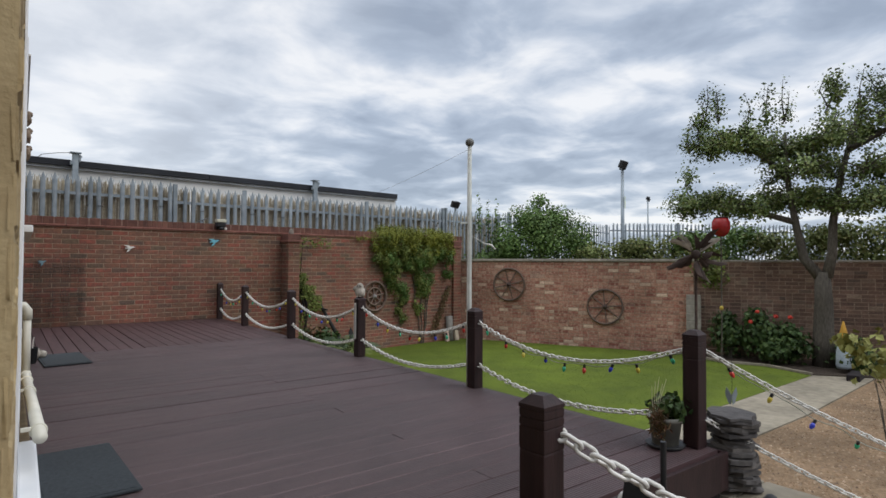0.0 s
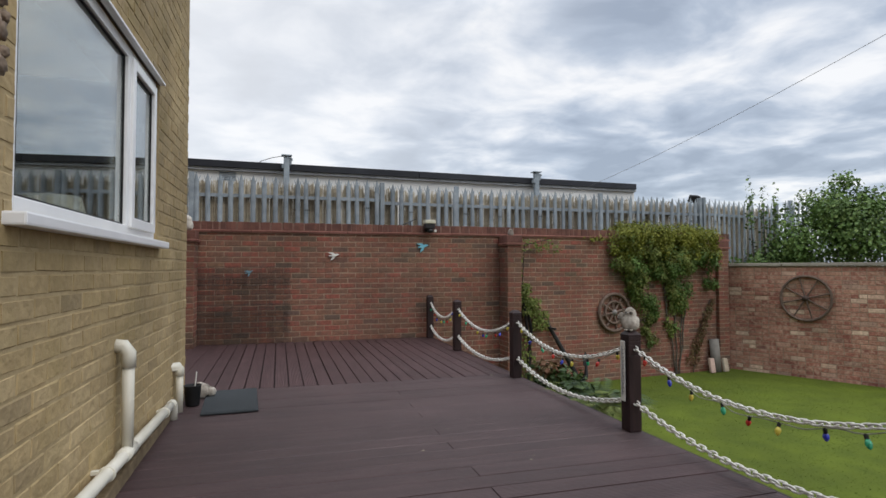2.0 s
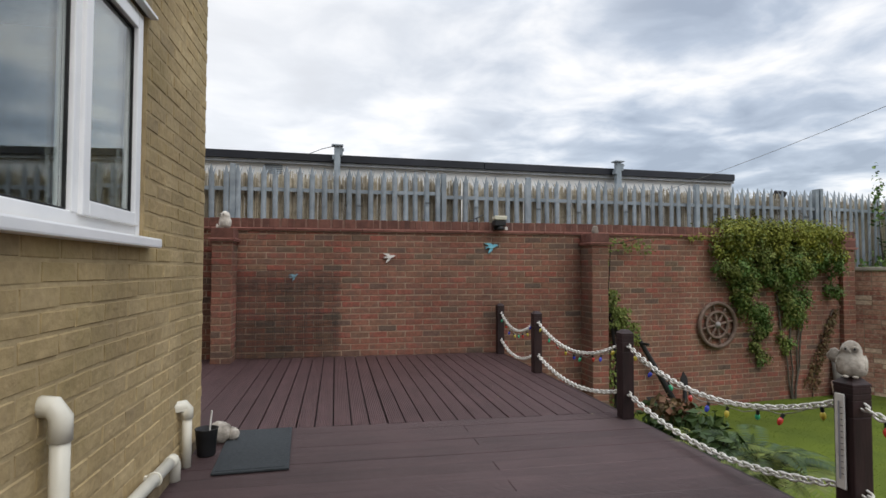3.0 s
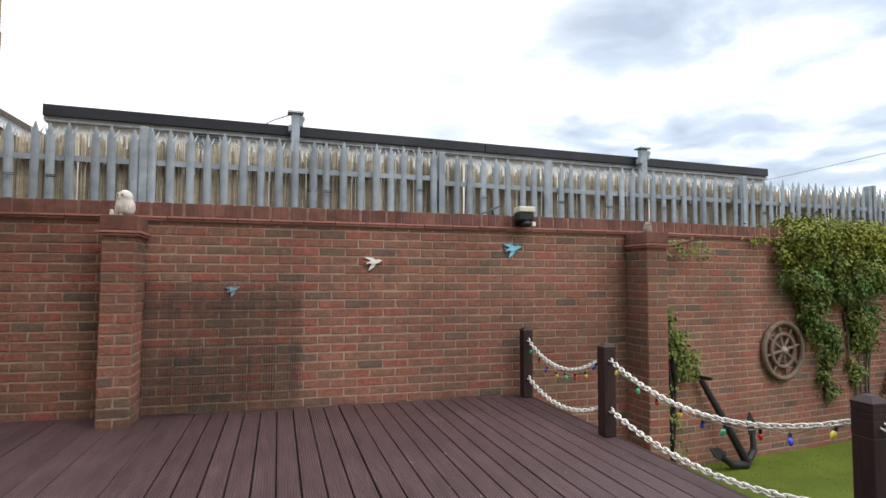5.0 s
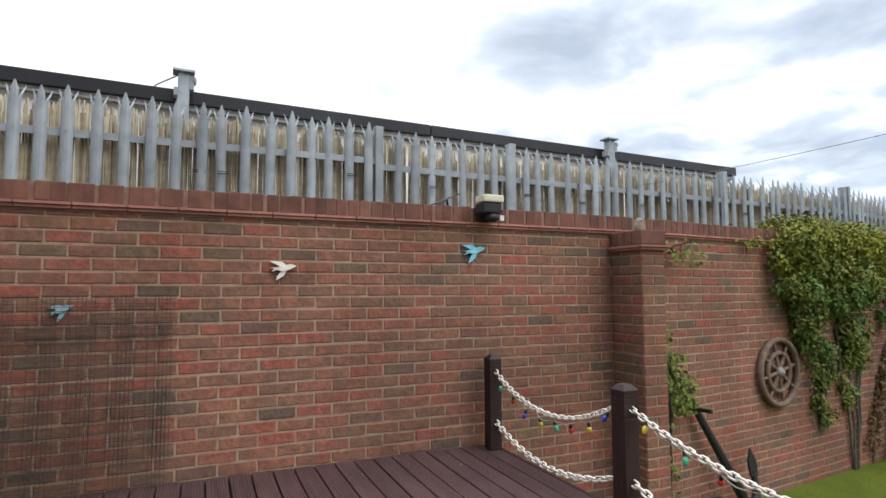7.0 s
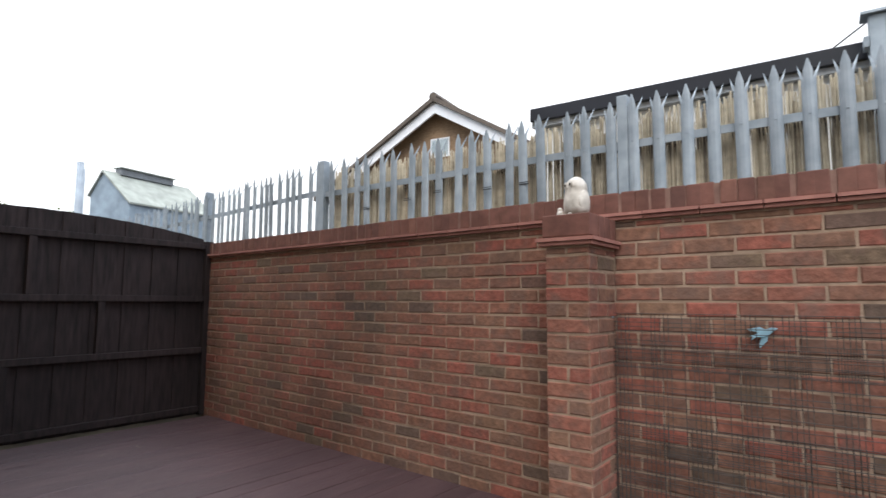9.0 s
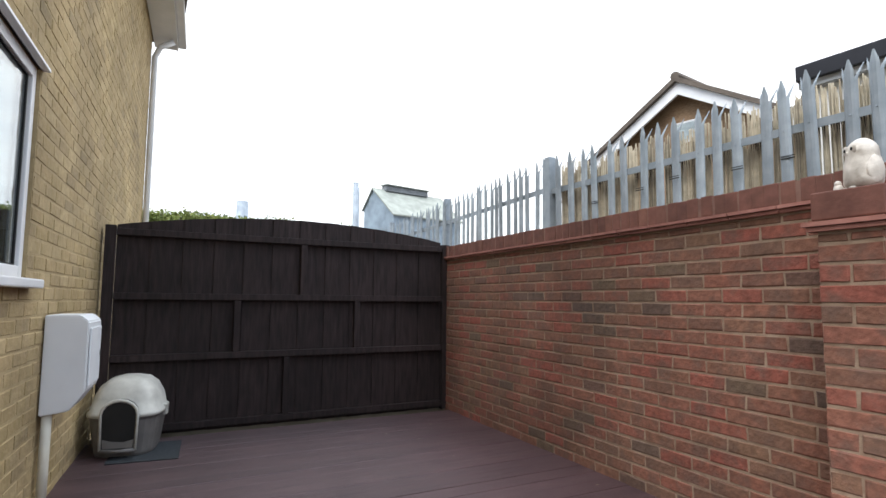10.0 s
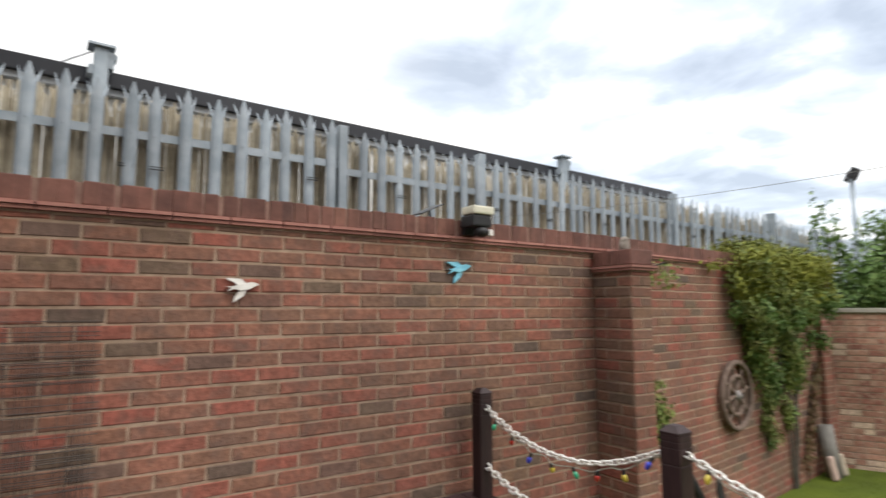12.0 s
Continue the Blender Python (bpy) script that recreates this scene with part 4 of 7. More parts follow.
part("threshold", box(s0, s1 + 0.06, -0.09, -0.014, 0.004, 0.075, 0.01), m_upvc, t)
sash(t, s0 + 0.08, s1 - 0.10, z0 + 0.075, z1 - 0.075, 0.09, 0.02, 0.07, "door_leaf")
pane(t, s0 + 0.175, s1 - 0.195, z0 + 0.17, z1 - 0.17, 0.045)
for z in (0.35, 0.95, 1.45, 1.95):
    part("hinge", box(s1 - 0.105, s1 - 0.075, -0.012, 0.018, z, z + 0.11, 0.004), m_upvc, t)

# inside: a window board with a lampshade on it
s0, s1, z0, z1 = WIN1
tagged(part("window_board", box(s0 + 0.004, s1 - 0.004, 0.095, 0.36, z0 + 0.003, z0 + 0.026, 0.004), m_upvc, None, at=frame_of(HS0, HS1)), "white window board inside the house window", "window board", kind="structure")
t = thing("table_lamp", pose(0.335, 4.70, z0 + 0.026), "cream drum lampshade standing inside the window", "lamp")
part("lamp_base", lathe(bmesh.new(), [(0.06, 0.0), (0.055, 0.012), (0.015, 0.02), (0.012, 0.06)], 16), m_white, t, smooth=True)
part("shade", lathe(bmesh.new(), [(0.135, 0.012), (0.138, 0.016), (0.115, 0.115), (0.110, 0.115)], 28), plain("cream_fabric", (0.70, 0.63, 0.53), 0.9), t, smooth=True)

# ---------------------------------------------------------------- pipes, mats, meter box, pet house
t = thing("waste_pipe", Matrix.Identity(4), "cream plastic waste pipe run along the foot of the house wall", "pipe")
PX = 0.602
part("main_pipe", tube(bmesh.new(), [(PX, 2.75, 0.235), (PX, 4.0, 0.19), (PX, 5.2, 0.145), (PX, 6.10, 0.115)], 0.028, 14), m_pipe, t, smooth=True)
part("elbow", tube(bmesh.new(), [(PX, 6.08, 0.115), (PX, 6.14, 0.112), (PX, 6.17, 0.08), (PX, 6.17, 0.0)], 0.032, 14), m_pipe, t, smooth=True)
part("riser", tube(bmesh.new(), [(PX, 4.95, 0.155), (PX, 4.95, 0.60)], 0.027, 14), m_pipe, t, smooth=True)
part("elbow", tube(bmesh.new(), [(PX, 4.95, 0.56), (PX, 4.95, 0.63), (PX - 0.02, 4.95, 0.66), (PX - 0.07, 4.95, 0.665)], 0.033, 14), m_pipe, t, smooth=True)
part("tee", tube(bmesh.new(), [(PX, 4.87, 0.159), (PX, 5.04, 0.153)], 0.034, 14), m_pipe, t, smooth=True)
part("riser", tube(bmesh.new(), [(PX + 0.01, 6.37, 0.0), (PX + 0.01, 6.37, 0.30)], 0.025, 14), m_pipe, t, smooth=True)
part("elbow", tube(bmesh.new(), [(PX + 0.01, 6.37, 0.26), (PX + 0.01, 6.37, 0.31), (PX, 6.37, 0.328), (PX - 0.07, 6.305, 0.33)], 0.031, 14), m_pipe, t, smooth=True)
for y in (2.9, 4.1, 4.62, 5.85):
    bm = ring(bmesh.new(), 0.031, 0.005, 16, 6, m=pose(PX, y, 0.236 - 0.0365 * (y - 2.7), 90, 0, 0))
    block(bm, PX - 0.065, PX - 0.028, y - 0.012, y + 0.012, 0.24 - 0.0365 * (y - 2.7), 0.255 - 0.0365 * (y - 2.7))
    part("pipe_clip", bm, m_pipe, t)


def door_mat(x, y, w, l, rz, label):
    bm = box(-w / 2, w / 2, -l / 2, l / 2, 0.004, 0.016, 0.005)
    t = tagged(part("door_mat", bm, m_rubber, None, at=pose(x, y, 0, 0, 0, rz)), label, "mat")
    part("mat_ribs", box(-w / 2 + 0.02, w / 2 - 0.02, -l / 2 + 0.02, l / 2 - 0.02, 0.0165, 0.019, 0.001), m_rubber, t)
    return t


door_mat(0.945, 6.60, 0.39, 0.79, 3, "dark grey rubber mat lying on the deck at the house corner")
door_mat(0.765, 2.89, 0.36, 0.79, 2, "dark grey rubber mat lying in front of the patio door")
t = thing("plant_bucket", pose(0.675, 6.55, 0.0), "small black plastic bucket beside the pipe", "bucket")
part("bucket_body", lathe(bmesh.new(), [(0.045, 0.001), (0.05, 0.01), (0.062, 0.15), (0.066, 0.155), (0.058, 0.155), (0.045, 0.03)], 18), m_black, t, smooth=True)
t = thing("cane_stick", pose(0.68, 6.56, 0.032), "short pale cane standing in the bucket", "stick")
part("cane", rod(bmesh.new(), (0, 0, 0.0), (0.02, 0.0, 0.22), 0.005), m_white, t)
t = thing("stone_animal", pose(0.70, 6.80, 0.0, 0, 0, 60), "grey stone animal figure lying beside the mat", "ornament")
bm = blob(bmesh.new(), (0, 0, 0.06), (0.065, 0.075, 0.065), 3, 0.2, 3)
blob(bm, (0.03, -0.07, 0.05), (0.04, 0.045, 0.04), 3, 0.2, 4)
part("figure", bm, m_owl, t, smooth=True)

RW = frame_of((HS1[0] - 0.003, HS1[1]), HR1)
t = thing("meter_box", RW @ pose(2.945, 0, 0), "white plastic meter box fixed on the buff brick wall", "meter box")
bm = prism(bmesh.new(), [(0.0, 0.50), (0.0, 1.02), (-0.16, 1.02), (-0.20, 0.985), (-0.20, 0.62), (-0.13, 0.52)], 0.40, m=Matrix(((0, 1, 0, 0), (1, 0, 0, -0.01), (0, 0, 1, 0), (0, 0, 0, 1))))
bmesh.ops.bevel(bm, geom=bm.edges[:], offset=0.006, segments=2, affect="EDGES")
part("case", bm, m_meter, t)
part("door", box(0.03, 0.37, -0.219, -0.2125, 0.64, 0.95, 0.003), m_meter, t)
part("latch", box(0.34, 0.365, -0.224, -0.2195, 0.78, 0.81, 0.002), m_gasket, t)
part("cable_duct", tube(bmesh.new(), [(0.04, -0.04, 0.0), (0.04, -0.04, 0.51)], 0.024, 12), m_pipe, t, smooth=True)

t = thing("cat_litter_house", pose(-3.64, 7.525, 0.0, 0, 0, 78) @ Matrix.Diagonal((1.10, 1.15, 1.30, 1)), "hooded grey plastic cat litter house with a dark opening", "pet house")
m_hood = plain("pale_grey_plastic", (0.52, 0.51, 0.46), 0.5)
m_tray = plain("grey_plastic_tray", (0.17, 0.16, 0.15), 0.5)


def rounded(bm, prof, w0):
    """A body lofted from (z, half width, half depth) rings with rounded corners."""
    rings = []
    for z, a, b in prof:
        r = []
        for k in range(24):
            an = 2 * math.pi * k / 24
            ca, sa = math.cos(an), math.sin(an)
            r.append(bm.verts.new((a * math.copysign(abs(ca) ** 0.55, ca), b * math.copysign(abs(sa) ** 0.55, sa), z)))
        rings.append(r)
    for s, u in zip(rings, rings[1:]):
        for k in range(24):
            bm.faces.new((s[k], s[(k + 1) % 24], u[(k + 1) % 24], u[k]))
    bm.faces.new(rings[0][::-1])
    bm.faces.new(rings[-1])
    return bm


part("tray", rounded(bmesh.new(), [(0.0, 0.17, 0.19), (0.02, 0.18, 0.20), (0.20, 0.21, 0.235), (0.215, 0.222, 0.245)], 0), m_tray, t, smooth=False)
part("hood", rounded(bmesh.new(), [(0.217, 0.225, 0.25), (0.235, 0.225, 0.25), (0.24, 0.212, 0.235), (0.31, 0.195, 0.215), (0.37, 0.16, 0.18), (0.405, 0.11, 0.13), (0.418, 0.05, 0.07)], 0), m_hood, t, smooth=True)
arch = [(-0.10, 0.05), (0.10, 0.05)] + [(0.105 * math.cos(a), 0.235 + 0.075 * math.sin(a)) for a in [math.pi * k / 8 for k in range(9)]]
part("opening", prism(bmesh.new(), [(x * 1.0, z + 0.005) for x, z in arch], 0.04, m=pose(0, -0.2595, 0)), m_gasket, t)
part("litter_tray_floor", prism(bmesh.new(), [(-0.085, 0.062), (0.085, 0.062), (0.090, 0.105), (0.03, 0.092), (-0.04, 0.098), (-0.090, 0.110)], 0.03, m=pose(0, -0.2625, 0)), m_tray, t)
bm = tube(bmesh.new(), [(x, -0.259, z) for x, z in arch[1:]] + [(arch[0][0], -0.259, arch[0][1])], 0.009, 8)
part("opening_rim", bm, m_hood, t, smooth=True)
part("opening_lip", tube(bmesh.new(), [(-0.10, -0.259, 0.05), (0.0, -0.266, 0.046), (0.10, -0.259, 0.05)], 0.010, 8), m_tray, t, smooth=True)
for sx in (-1, 1):
    part("side_clip", box(sx * 0.222 - 0.012, sx * 0.222 + 0.012, -0.03, 0.03, 0.19, 0.25, 0.004), m_hood, t)
t = thing("pet_mat", pose(-3.55, 7.52, 0.0, 0, 0, -32), "thin dark mat under the litter house", "mat")
t.matrix_basis = pose(-3.50, 7.62, 0.0, 0, 0, 84)
part("mat", box(-0.20, 0.25, -0.27, 0.27, 0.0005, 0.006), m_rubber, t)

# ---------------------------------------------------------------- rear downpipe, gutter, eaves
t = thing("downpipe", RW @ pose(7.68, -0.05, 0), "white plastic rainwater downpipe at the house end", "pipe")
part("pipe", tube(bmesh.new(), [(0, 0, 0), (0, 0, 4.35), (0, -0.06, 4.50), (0, -0.22, 4.60)], 0.038, 10), m_upvc, t, smooth=True)
t = thing("roof_gutter", RW @ pose(0, 0, 0), "white plastic gutter and boxed eaves along the roof edge", "gutter")
part("gutter", box(-0.4, 8.05, -0.42, -0.31, 4.67, 4.76, 0.02), m_upvc, t)
part("soffit", box(-0.4, 8.05, -0.305, -0.012, 4.64, 4.665), m_upvc, t)
part("fascia", box(-0.4, 8.05, -0.312, -0.30, 4.62, 4.78), m_upvc, t)

# ---------------------------------------------------------------- side gate
GX = -4.03
t = thing("side_gate", Matrix.Identity(4), "wide black-stained boarded timber gate with an arched top", "gate")
gy0, gy1 = 7.36, 10.33


def arch_top(y):
    u = (y - gy0) / (gy1 - gy0)
    return 1.69 + 0.16 * math.sin(math.pi * min(max(u * 0.93 + 0.02, 0), 1)) ** 0.8


n_boards = 24
for k in range(n_boards):
    a = gy0 + (gy1 - gy0) * k / n_boards
    b = gy0 + (gy1 - gy0) * (k + 1) / n_boards + (0.012 if k % 2 else -0.0)
    bm = bmesh.new()
    gx = GX - 0.012 * (k % 2)
    a -= 0.012 * (k % 2)
    vs = [bm.verts.new(p) for p in ((gx - 0.011, a, 0.004), (gx - 0.011, b, 0.004), (gx - 0.011, b, arch_top(b)), (gx - 0.011, a, arch_top(a)))]
    vs2 = [bm.verts.new((gx, v.co.y, v.co.z)) for v in vs]
    bm.faces.new(vs)
    bm.faces.new(vs2[::-1])
    for i in range(4):
        bm.faces.new((vs[(i + 1) % 4], vs[i], vs2[i], vs2[(i + 1) % 4]))
    bmesh.ops.recalc_face_normals(bm, faces=bm.faces[:])
    part("gate_board", bm, m_gate, t)
for z in (0.035, 0.60, 1.10, 1.62):
    part("gate_rail", box(GX + 0.002, GX + 0.05, gy0, gy1, z, z + 0.055, 0.004), m_gate, t)
for y, za, zb in ((8.72, 0.09, 0.60), (8.28, 0.655, 1.10), (9.38, 0.655, 1.10), (8.85, 1.155, 1.62)):
    part("gate_strut", box(GX + 0.002, GX + 0.048, y, y + 0.055, za + 0.002, zb - 0.002, 0.004), m_gate, t)
for y in (gy0 - 0.083, gy1 + 0.014):
    tagged(part("gate_post", box(GX - 0.06, GX + 0.04, y, y + 0.08, 0.0, 1.70, 0.005), m_gate, None), "black-stained timber gate post", "post", group="gate posts")

# ---------------------------------------------------------------- deck posts, chains, fairy lights
POSTS = [(3.455, 10.0), (3.455, 8.68), (3.455, 6.86), (3.455, 5.04), (3.455, 3.18), (3.455, 1.36)]
NEAR_POSTS = [(1.66, 0.84), (2.55, -0.95), (5.05, 0.15)]


def post_proto():
    t = thing("deck_post", pose(*POSTS[0], -0.018), "dark brown square timber post with a grooved chamfered cap", "post", group="deck posts")
    part("shaft", box(-0.045, 0.045, -0.045, 0.045, 0.020, 0.50, 0.006), m_post, t)
    bm = bmesh.new()
    for a, b, w in ((0.502, 0.565, 0.045), (0.568, 0.590, 0.045), (0.593, 0.615, 0.045)):
        block(bm, -w, w, -w, w, a, b, 0.002)
    block(bm, -0.0425, 0.0425, -0.0425, 0.0425, 0.49, 0.62)
    part("grooved_collar", bm, m_post, t)
    bm = bmesh.new()
    rings = [[bm.verts.new((w * sx, w * sy, z)) for sx, sy in ((-1, -1), (1, -1), (1, 1), (-1, 1))] for w, z in ((0.046, 0.617), (0.046, 0.628), (0.022, 0.653))]
    for s, u in zip(rings, rings[1:]):
        for k in range(4):
            bm.faces.new((s[k], s[(k + 1) % 4], u[(k + 1) % 4], u[k]))
    bm.faces.new(rings[-1])
    bm.faces.new(rings[0][::-1])
    part("chamfered_cap", bm, m_post, t)
    return t


first_post = post_proto()
for x, y in POSTS[1:]:
    copy_thing(first_post, pose(x, y, -0.018, 0, 0, random.uniform(-2, 2)))
copy_thing(first_post, pose(NEAR_POSTS[0][0] + 0.015, NEAR_POSTS[0][1] + 0.02, -0.03, 0, 0, 3))
copy_thing(first_post, pose(NEAR_POSTS[1][0] - 0.9, NEAR_POSTS[1][1], 0.0))
copy_thing(first_post, pose(NEAR_POSTS[2][0], NEAR_POSTS[2][1], GROUND))
# link
bm = bmesh.new()
hl, hw, rr = 0.019, 0.0105, 0.0042
path = [(hl * 0.5 + hw * math.cos(a), hw * math.sin(a)) for a in [-math.pi / 2 + math.pi * k / 6 for k in range(7)]]
path += [(-x, -y) for x, y in path]
rings = []
for i, (x, y) in enumerate(path):
    x0, y0 = path[i - 1]
    x1, y1 = path[(i + 1) % len(path)]
    d = Vector((x1 - x0, y1 - y0, 0)).normalized()
    nrm = Vector((d.y, -d.x, 0))
    rings.append([bm.verts.new(Vector((x, y, 0)) + nrm * rr * math.cos(b) + Vector((0, 0, rr * math.sin(b)))) for b in [2 * math.pi * k / 6 for k in range(6)]])
for i in range(len(rings)):
    s, u = rings[i], rings[(i + 1) % len(rings)]
    for k in range(6):
        bm.faces.new((s[k], s[(k + 1) % 6], u[(k + 1) % 6], u[k]))
bmesh.ops.recalc_face_normals(bm, faces=bm.faces[:])
link_me = bpy.data.meshes.new("link")
bm.to_mesh(link_me)
bm.free()
link_me.materials.append(m_chain)
link_me.polygons.foreach_set("use_smooth", [True] * len(link_me.polygons))


def sag_curve(a, b, sag, n=60):
    a, b = Vector(a), Vector(b)
    return [a.lerp(b, k / n) - Vector((0, 0, sag * (1 - (2 * k / n - 1) ** 2))) for k in range(n + 1)]


def evenly(pts, step):
    out, rest, prev = [], 0.0, pts[0]
    for p in pts[1:]:
        seg = (p - prev).length
        d = (p - prev).normalized()
        s = step - rest if out else 0.0
        while s <= seg:
            out.append((prev + d * s, d))
            s += step
        rest = seg - (s - step)
        prev = p
    return out


def chain(a, b, sag, label="white plastic chain hanging slack between two deck posts", size=1.15):
    mid = (Vector(a) + Vector(b)) / 2
    t = thing("chain", Matrix.Translation(mid), label, "chain", group="post chains")
    for k, (p, d) in enumerate(evenly(sag_curve(a, b, sag), 0.0305 * size)):
        ob = new("link", link_me)
        ob.parent = t
        q = d.to_track_quat("X", "Z").to_matrix().to_4x4()
        ob.matrix_basis = Matrix.Translation(p - mid) @ q @ pose(0, 0, 0, 45 + 90 * (k % 2) + random.uniform(-14, 14), 0, random.uniform(-4, 4)) @ Matrix.Scale(size, 4)
    return t


BULB_ORDER = ["green", "red", "blue", "yellow", "green", "red", "yellow", "blue"]


def bulb_meshes():
    out = {}
    for k in BULB:
        bm = lathe(bmesh.new(), [(0.003, -0.052), (0.009, -0.045), (0.0125, -0.034), (0.0125, -0.026), (0.008, -0.014)], 12)
        me = bpy.data.meshes.new("bulb")
        bm.to_mesh(me)
        bm.free()
        me.materials.append(m_bulb[k])
        me.polygons.foreach_set("use_smooth", [True] * len(me.polygons))
        out[k] = me
    bm = lathe(bmesh.new(), [(0.0085, -0.018), (0.0085, 0.004), (0.005, 0.008)], 10)
    me = bpy.data.meshes.new("socket")
    bm.to_mesh(me)
    bm.free()
    me.materials.append(m_gasket)
    out["socket"] = me
    return out


BM = bulb_meshes()
rl = random.Random(17)


def fairy_lights(a, b, sag, n, first):
    mid = (Vector(a) + Vector(b)) / 2
    t = thing("string_lights", Matrix.Translation(mid), "string of red, blue, green and yellow bulbs along the chain", "string lights", group="fairy lights")
    pts = sag_curve(a, b, sag, 40)
    pts = [p + Vector((0.012 * math.sin(k * 1.3), 0, -0.012 + 0.008 * math.sin(k * 0.9))) - mid for k, p in enumerate(pts)]
    part("cable", tube(bmesh.new(), pts, 0.0028, 5), plain("pale_cable", (0.35, 0.36, 0.30)), t)
    for k in range(n):
        i = min(int((k + 0.6) / n * 40), 39)
        m = Matrix.Translation(pts[i] + Vector((0, 0, -0.006))) @ pose(0, 0, 0, rl.uniform(-30, 30), rl.uniform(-30, 30), 0)
        col = BULB_ORDER[(k + first) % 8]
        ob = new("bulb", BM[col])
        ob.parent, ob.matrix_basis = t, m
        ob["label"] = col + " plastic bulb"
        so = new("socket", BM["socket"])
        so.parent = ob
    return t


for k, ((xa, ya), (xb, yb)) in enumerate(zip(POSTS, POSTS[1:])):
    top_a, top_b = (xa, ya - 0.05, 0.525), (xb, yb + 0.05, 0.525)
    chain(top_a, top_b, 0.17 if k else 0.16)
    chain((xa, ya - 0.05, 0.185), (xb, yb + 0.05, 0.185), 0.125, size=1.35)
    fairy_lights(top_a, top_b, 0.185, 9 if k else 8, k * 3)
p6, p8 = (3.50, 1.33, 0.525), (5.02, 0.19, GROUND + 0.54)
chain(p6, p8, 0.06, "white plastic chain sloping down beside the steps")
fairy_lights(p6, p8, 0.09, 8, 5)
chain((3.50, 1.32, 0.15), (5.02, 0.18, GROUND + 0.18), 0.06, "white plastic chain sloping down beside the steps")
p7, p9 = (1.70, 0.80, 0.54), (1.66, -0.92, 0.54)
chain((1.70, 0.83, 0.52), (2.05, 0.42, 0.27), 0.02, "white plastic chain hanging from the near deck post", 1.6)
t = thing("step_rail_post", pose(2.03, 0.40, 0), "short black metal stake at the steps", "stake")
part("stake", box(-0.012, 0.012, -0.012, 0.012, -0.25, 0.36, 0.003), m_black, t)
part("finial", blob(bmesh.new(), (0, 0, 0.375), (0.022, 0.022, 0.03), 2), m_black, t, smooth=True)
t = thing("garden_stake", pose(2.20, 0.80, -0.25), "thin dark metal stake standing on the landing", "stake")
part("stake", rod(bmesh.new(), (0, 0, 0), (0, 0, 0.655), 0.011, 0.010), m_black, t)
t = thing("bird_ornament", pose(2.04, 0.79, -0.235, 0, 0, -55), "black and white bird figure on a short rod", "ornament")
part("rod", rod(bmesh.new(), (0, 0, 0), (0, 0, 0.46), 0.006), m_iron, t)
part("body", blob(bmesh.new(), (0, 0, 0.49), (0.062, 0.034, 0.036), 3), m_white, t, smooth=True)
wing = [(-0.05, 0.50), (-0.02, 0.485), (0.045, 0.50), (0.035, 0.515), (0.03, 0.53), (0.018, 0.535), (0.012, 0.553), (-0.002, 0.555), (-0.01, 0.575), (-0.022, 0.565), (-0.03, 0.585), (-0.042, 0.56)]
part("wing", prism(bmesh.new(), wing, 0.008, m=pose(0, -0.042, 0)), m_black, t)
t = thing("step_slab", pose(0, 0, 0), "concrete step below the deck edge", "step")
part("slab", box(1.78, 2.6, -0.4, 0.548, -0.36, -0.252, 0.01), m_paving, t)

# pole with a ball, a bracket and a line
t = thing("flag_pole", pose(3.452, 3.252, 0), "slim grey-white pole with a ball finial", "pole")
part("shaft", lathe(bmesh.new(), [(0.022, GROUND), (0.021, 0.6), (0.0195, 1.2), (0.017, 1.955)], 16), m_pole, t, smooth=True)
part("ball_finial", blob(bmesh.new(), (0, 0, 1.985), (0.036, 0.036, 0.036), 3), plain("grey_metal_ball", (0.16, 0.16, 0.15), 0.4), t, smooth=True)
part("cleat", block(bmesh.new(), -0.10, -0.015, -0.008, 0.008, 1.315, 1.327, 0.002), m_pole, t)
part("halyard", tube(bmesh.new(), [(-0.022, -0.012, 1.90), (-0.03, -0.018, 1.5), (-0.026, -0.015, 1.2), (-0.03, -0.014, 0.65)], 0.0018, 5), m_white, t)
part("rope_end", tube(bmesh.new(), [(0.02, 0, 1.22), (0.12, -0.05, 1.16), (0.17, -0.08, 1.145), (0.20, -0.1, 1.11)], [0.002, 0.003, 0.009, 0.004], 6), m_chain, t)
t = thing("washing_line", Matrix.Identity(4), "thin grey line strung from the pole to the wall", "line")
part("line", tube(bmesh.new(), sag_curve((3.45, 3.26, 1.93), (3.50, 10.12, 1.70), 0.25, 30), 0.0011, 5), plain("grey_line", (0.22, 0.22, 0.20)), t)
t = thing("thermometer", pose(3.404, 5.045, 0, 0, 0, -90), "white strip thermometer fixed on a deck post", "thermometer")
part("plate", box(-0.022, 0.022, -0.008, -0.001, 0.19, 0.57, 0.004), m_white, t)
part("glass_tube", tube(bmesh.new(), [(0, -0.011, 0.23), (0, -0.011, 0.54)], 0.003, 6), plain("grey_tube", (0.3, 0.3, 0.32)), t)
bm = bmesh.new()
for k in range(12):
    block(bm, 0.006, 0.015, -0.0095, -0.0085, 0.25 + k * 0.024, 0.253 + k * 0.024)
part("scale_marks", bm, m_gasket, t)

# ---------------------------------------------------------------- ornaments


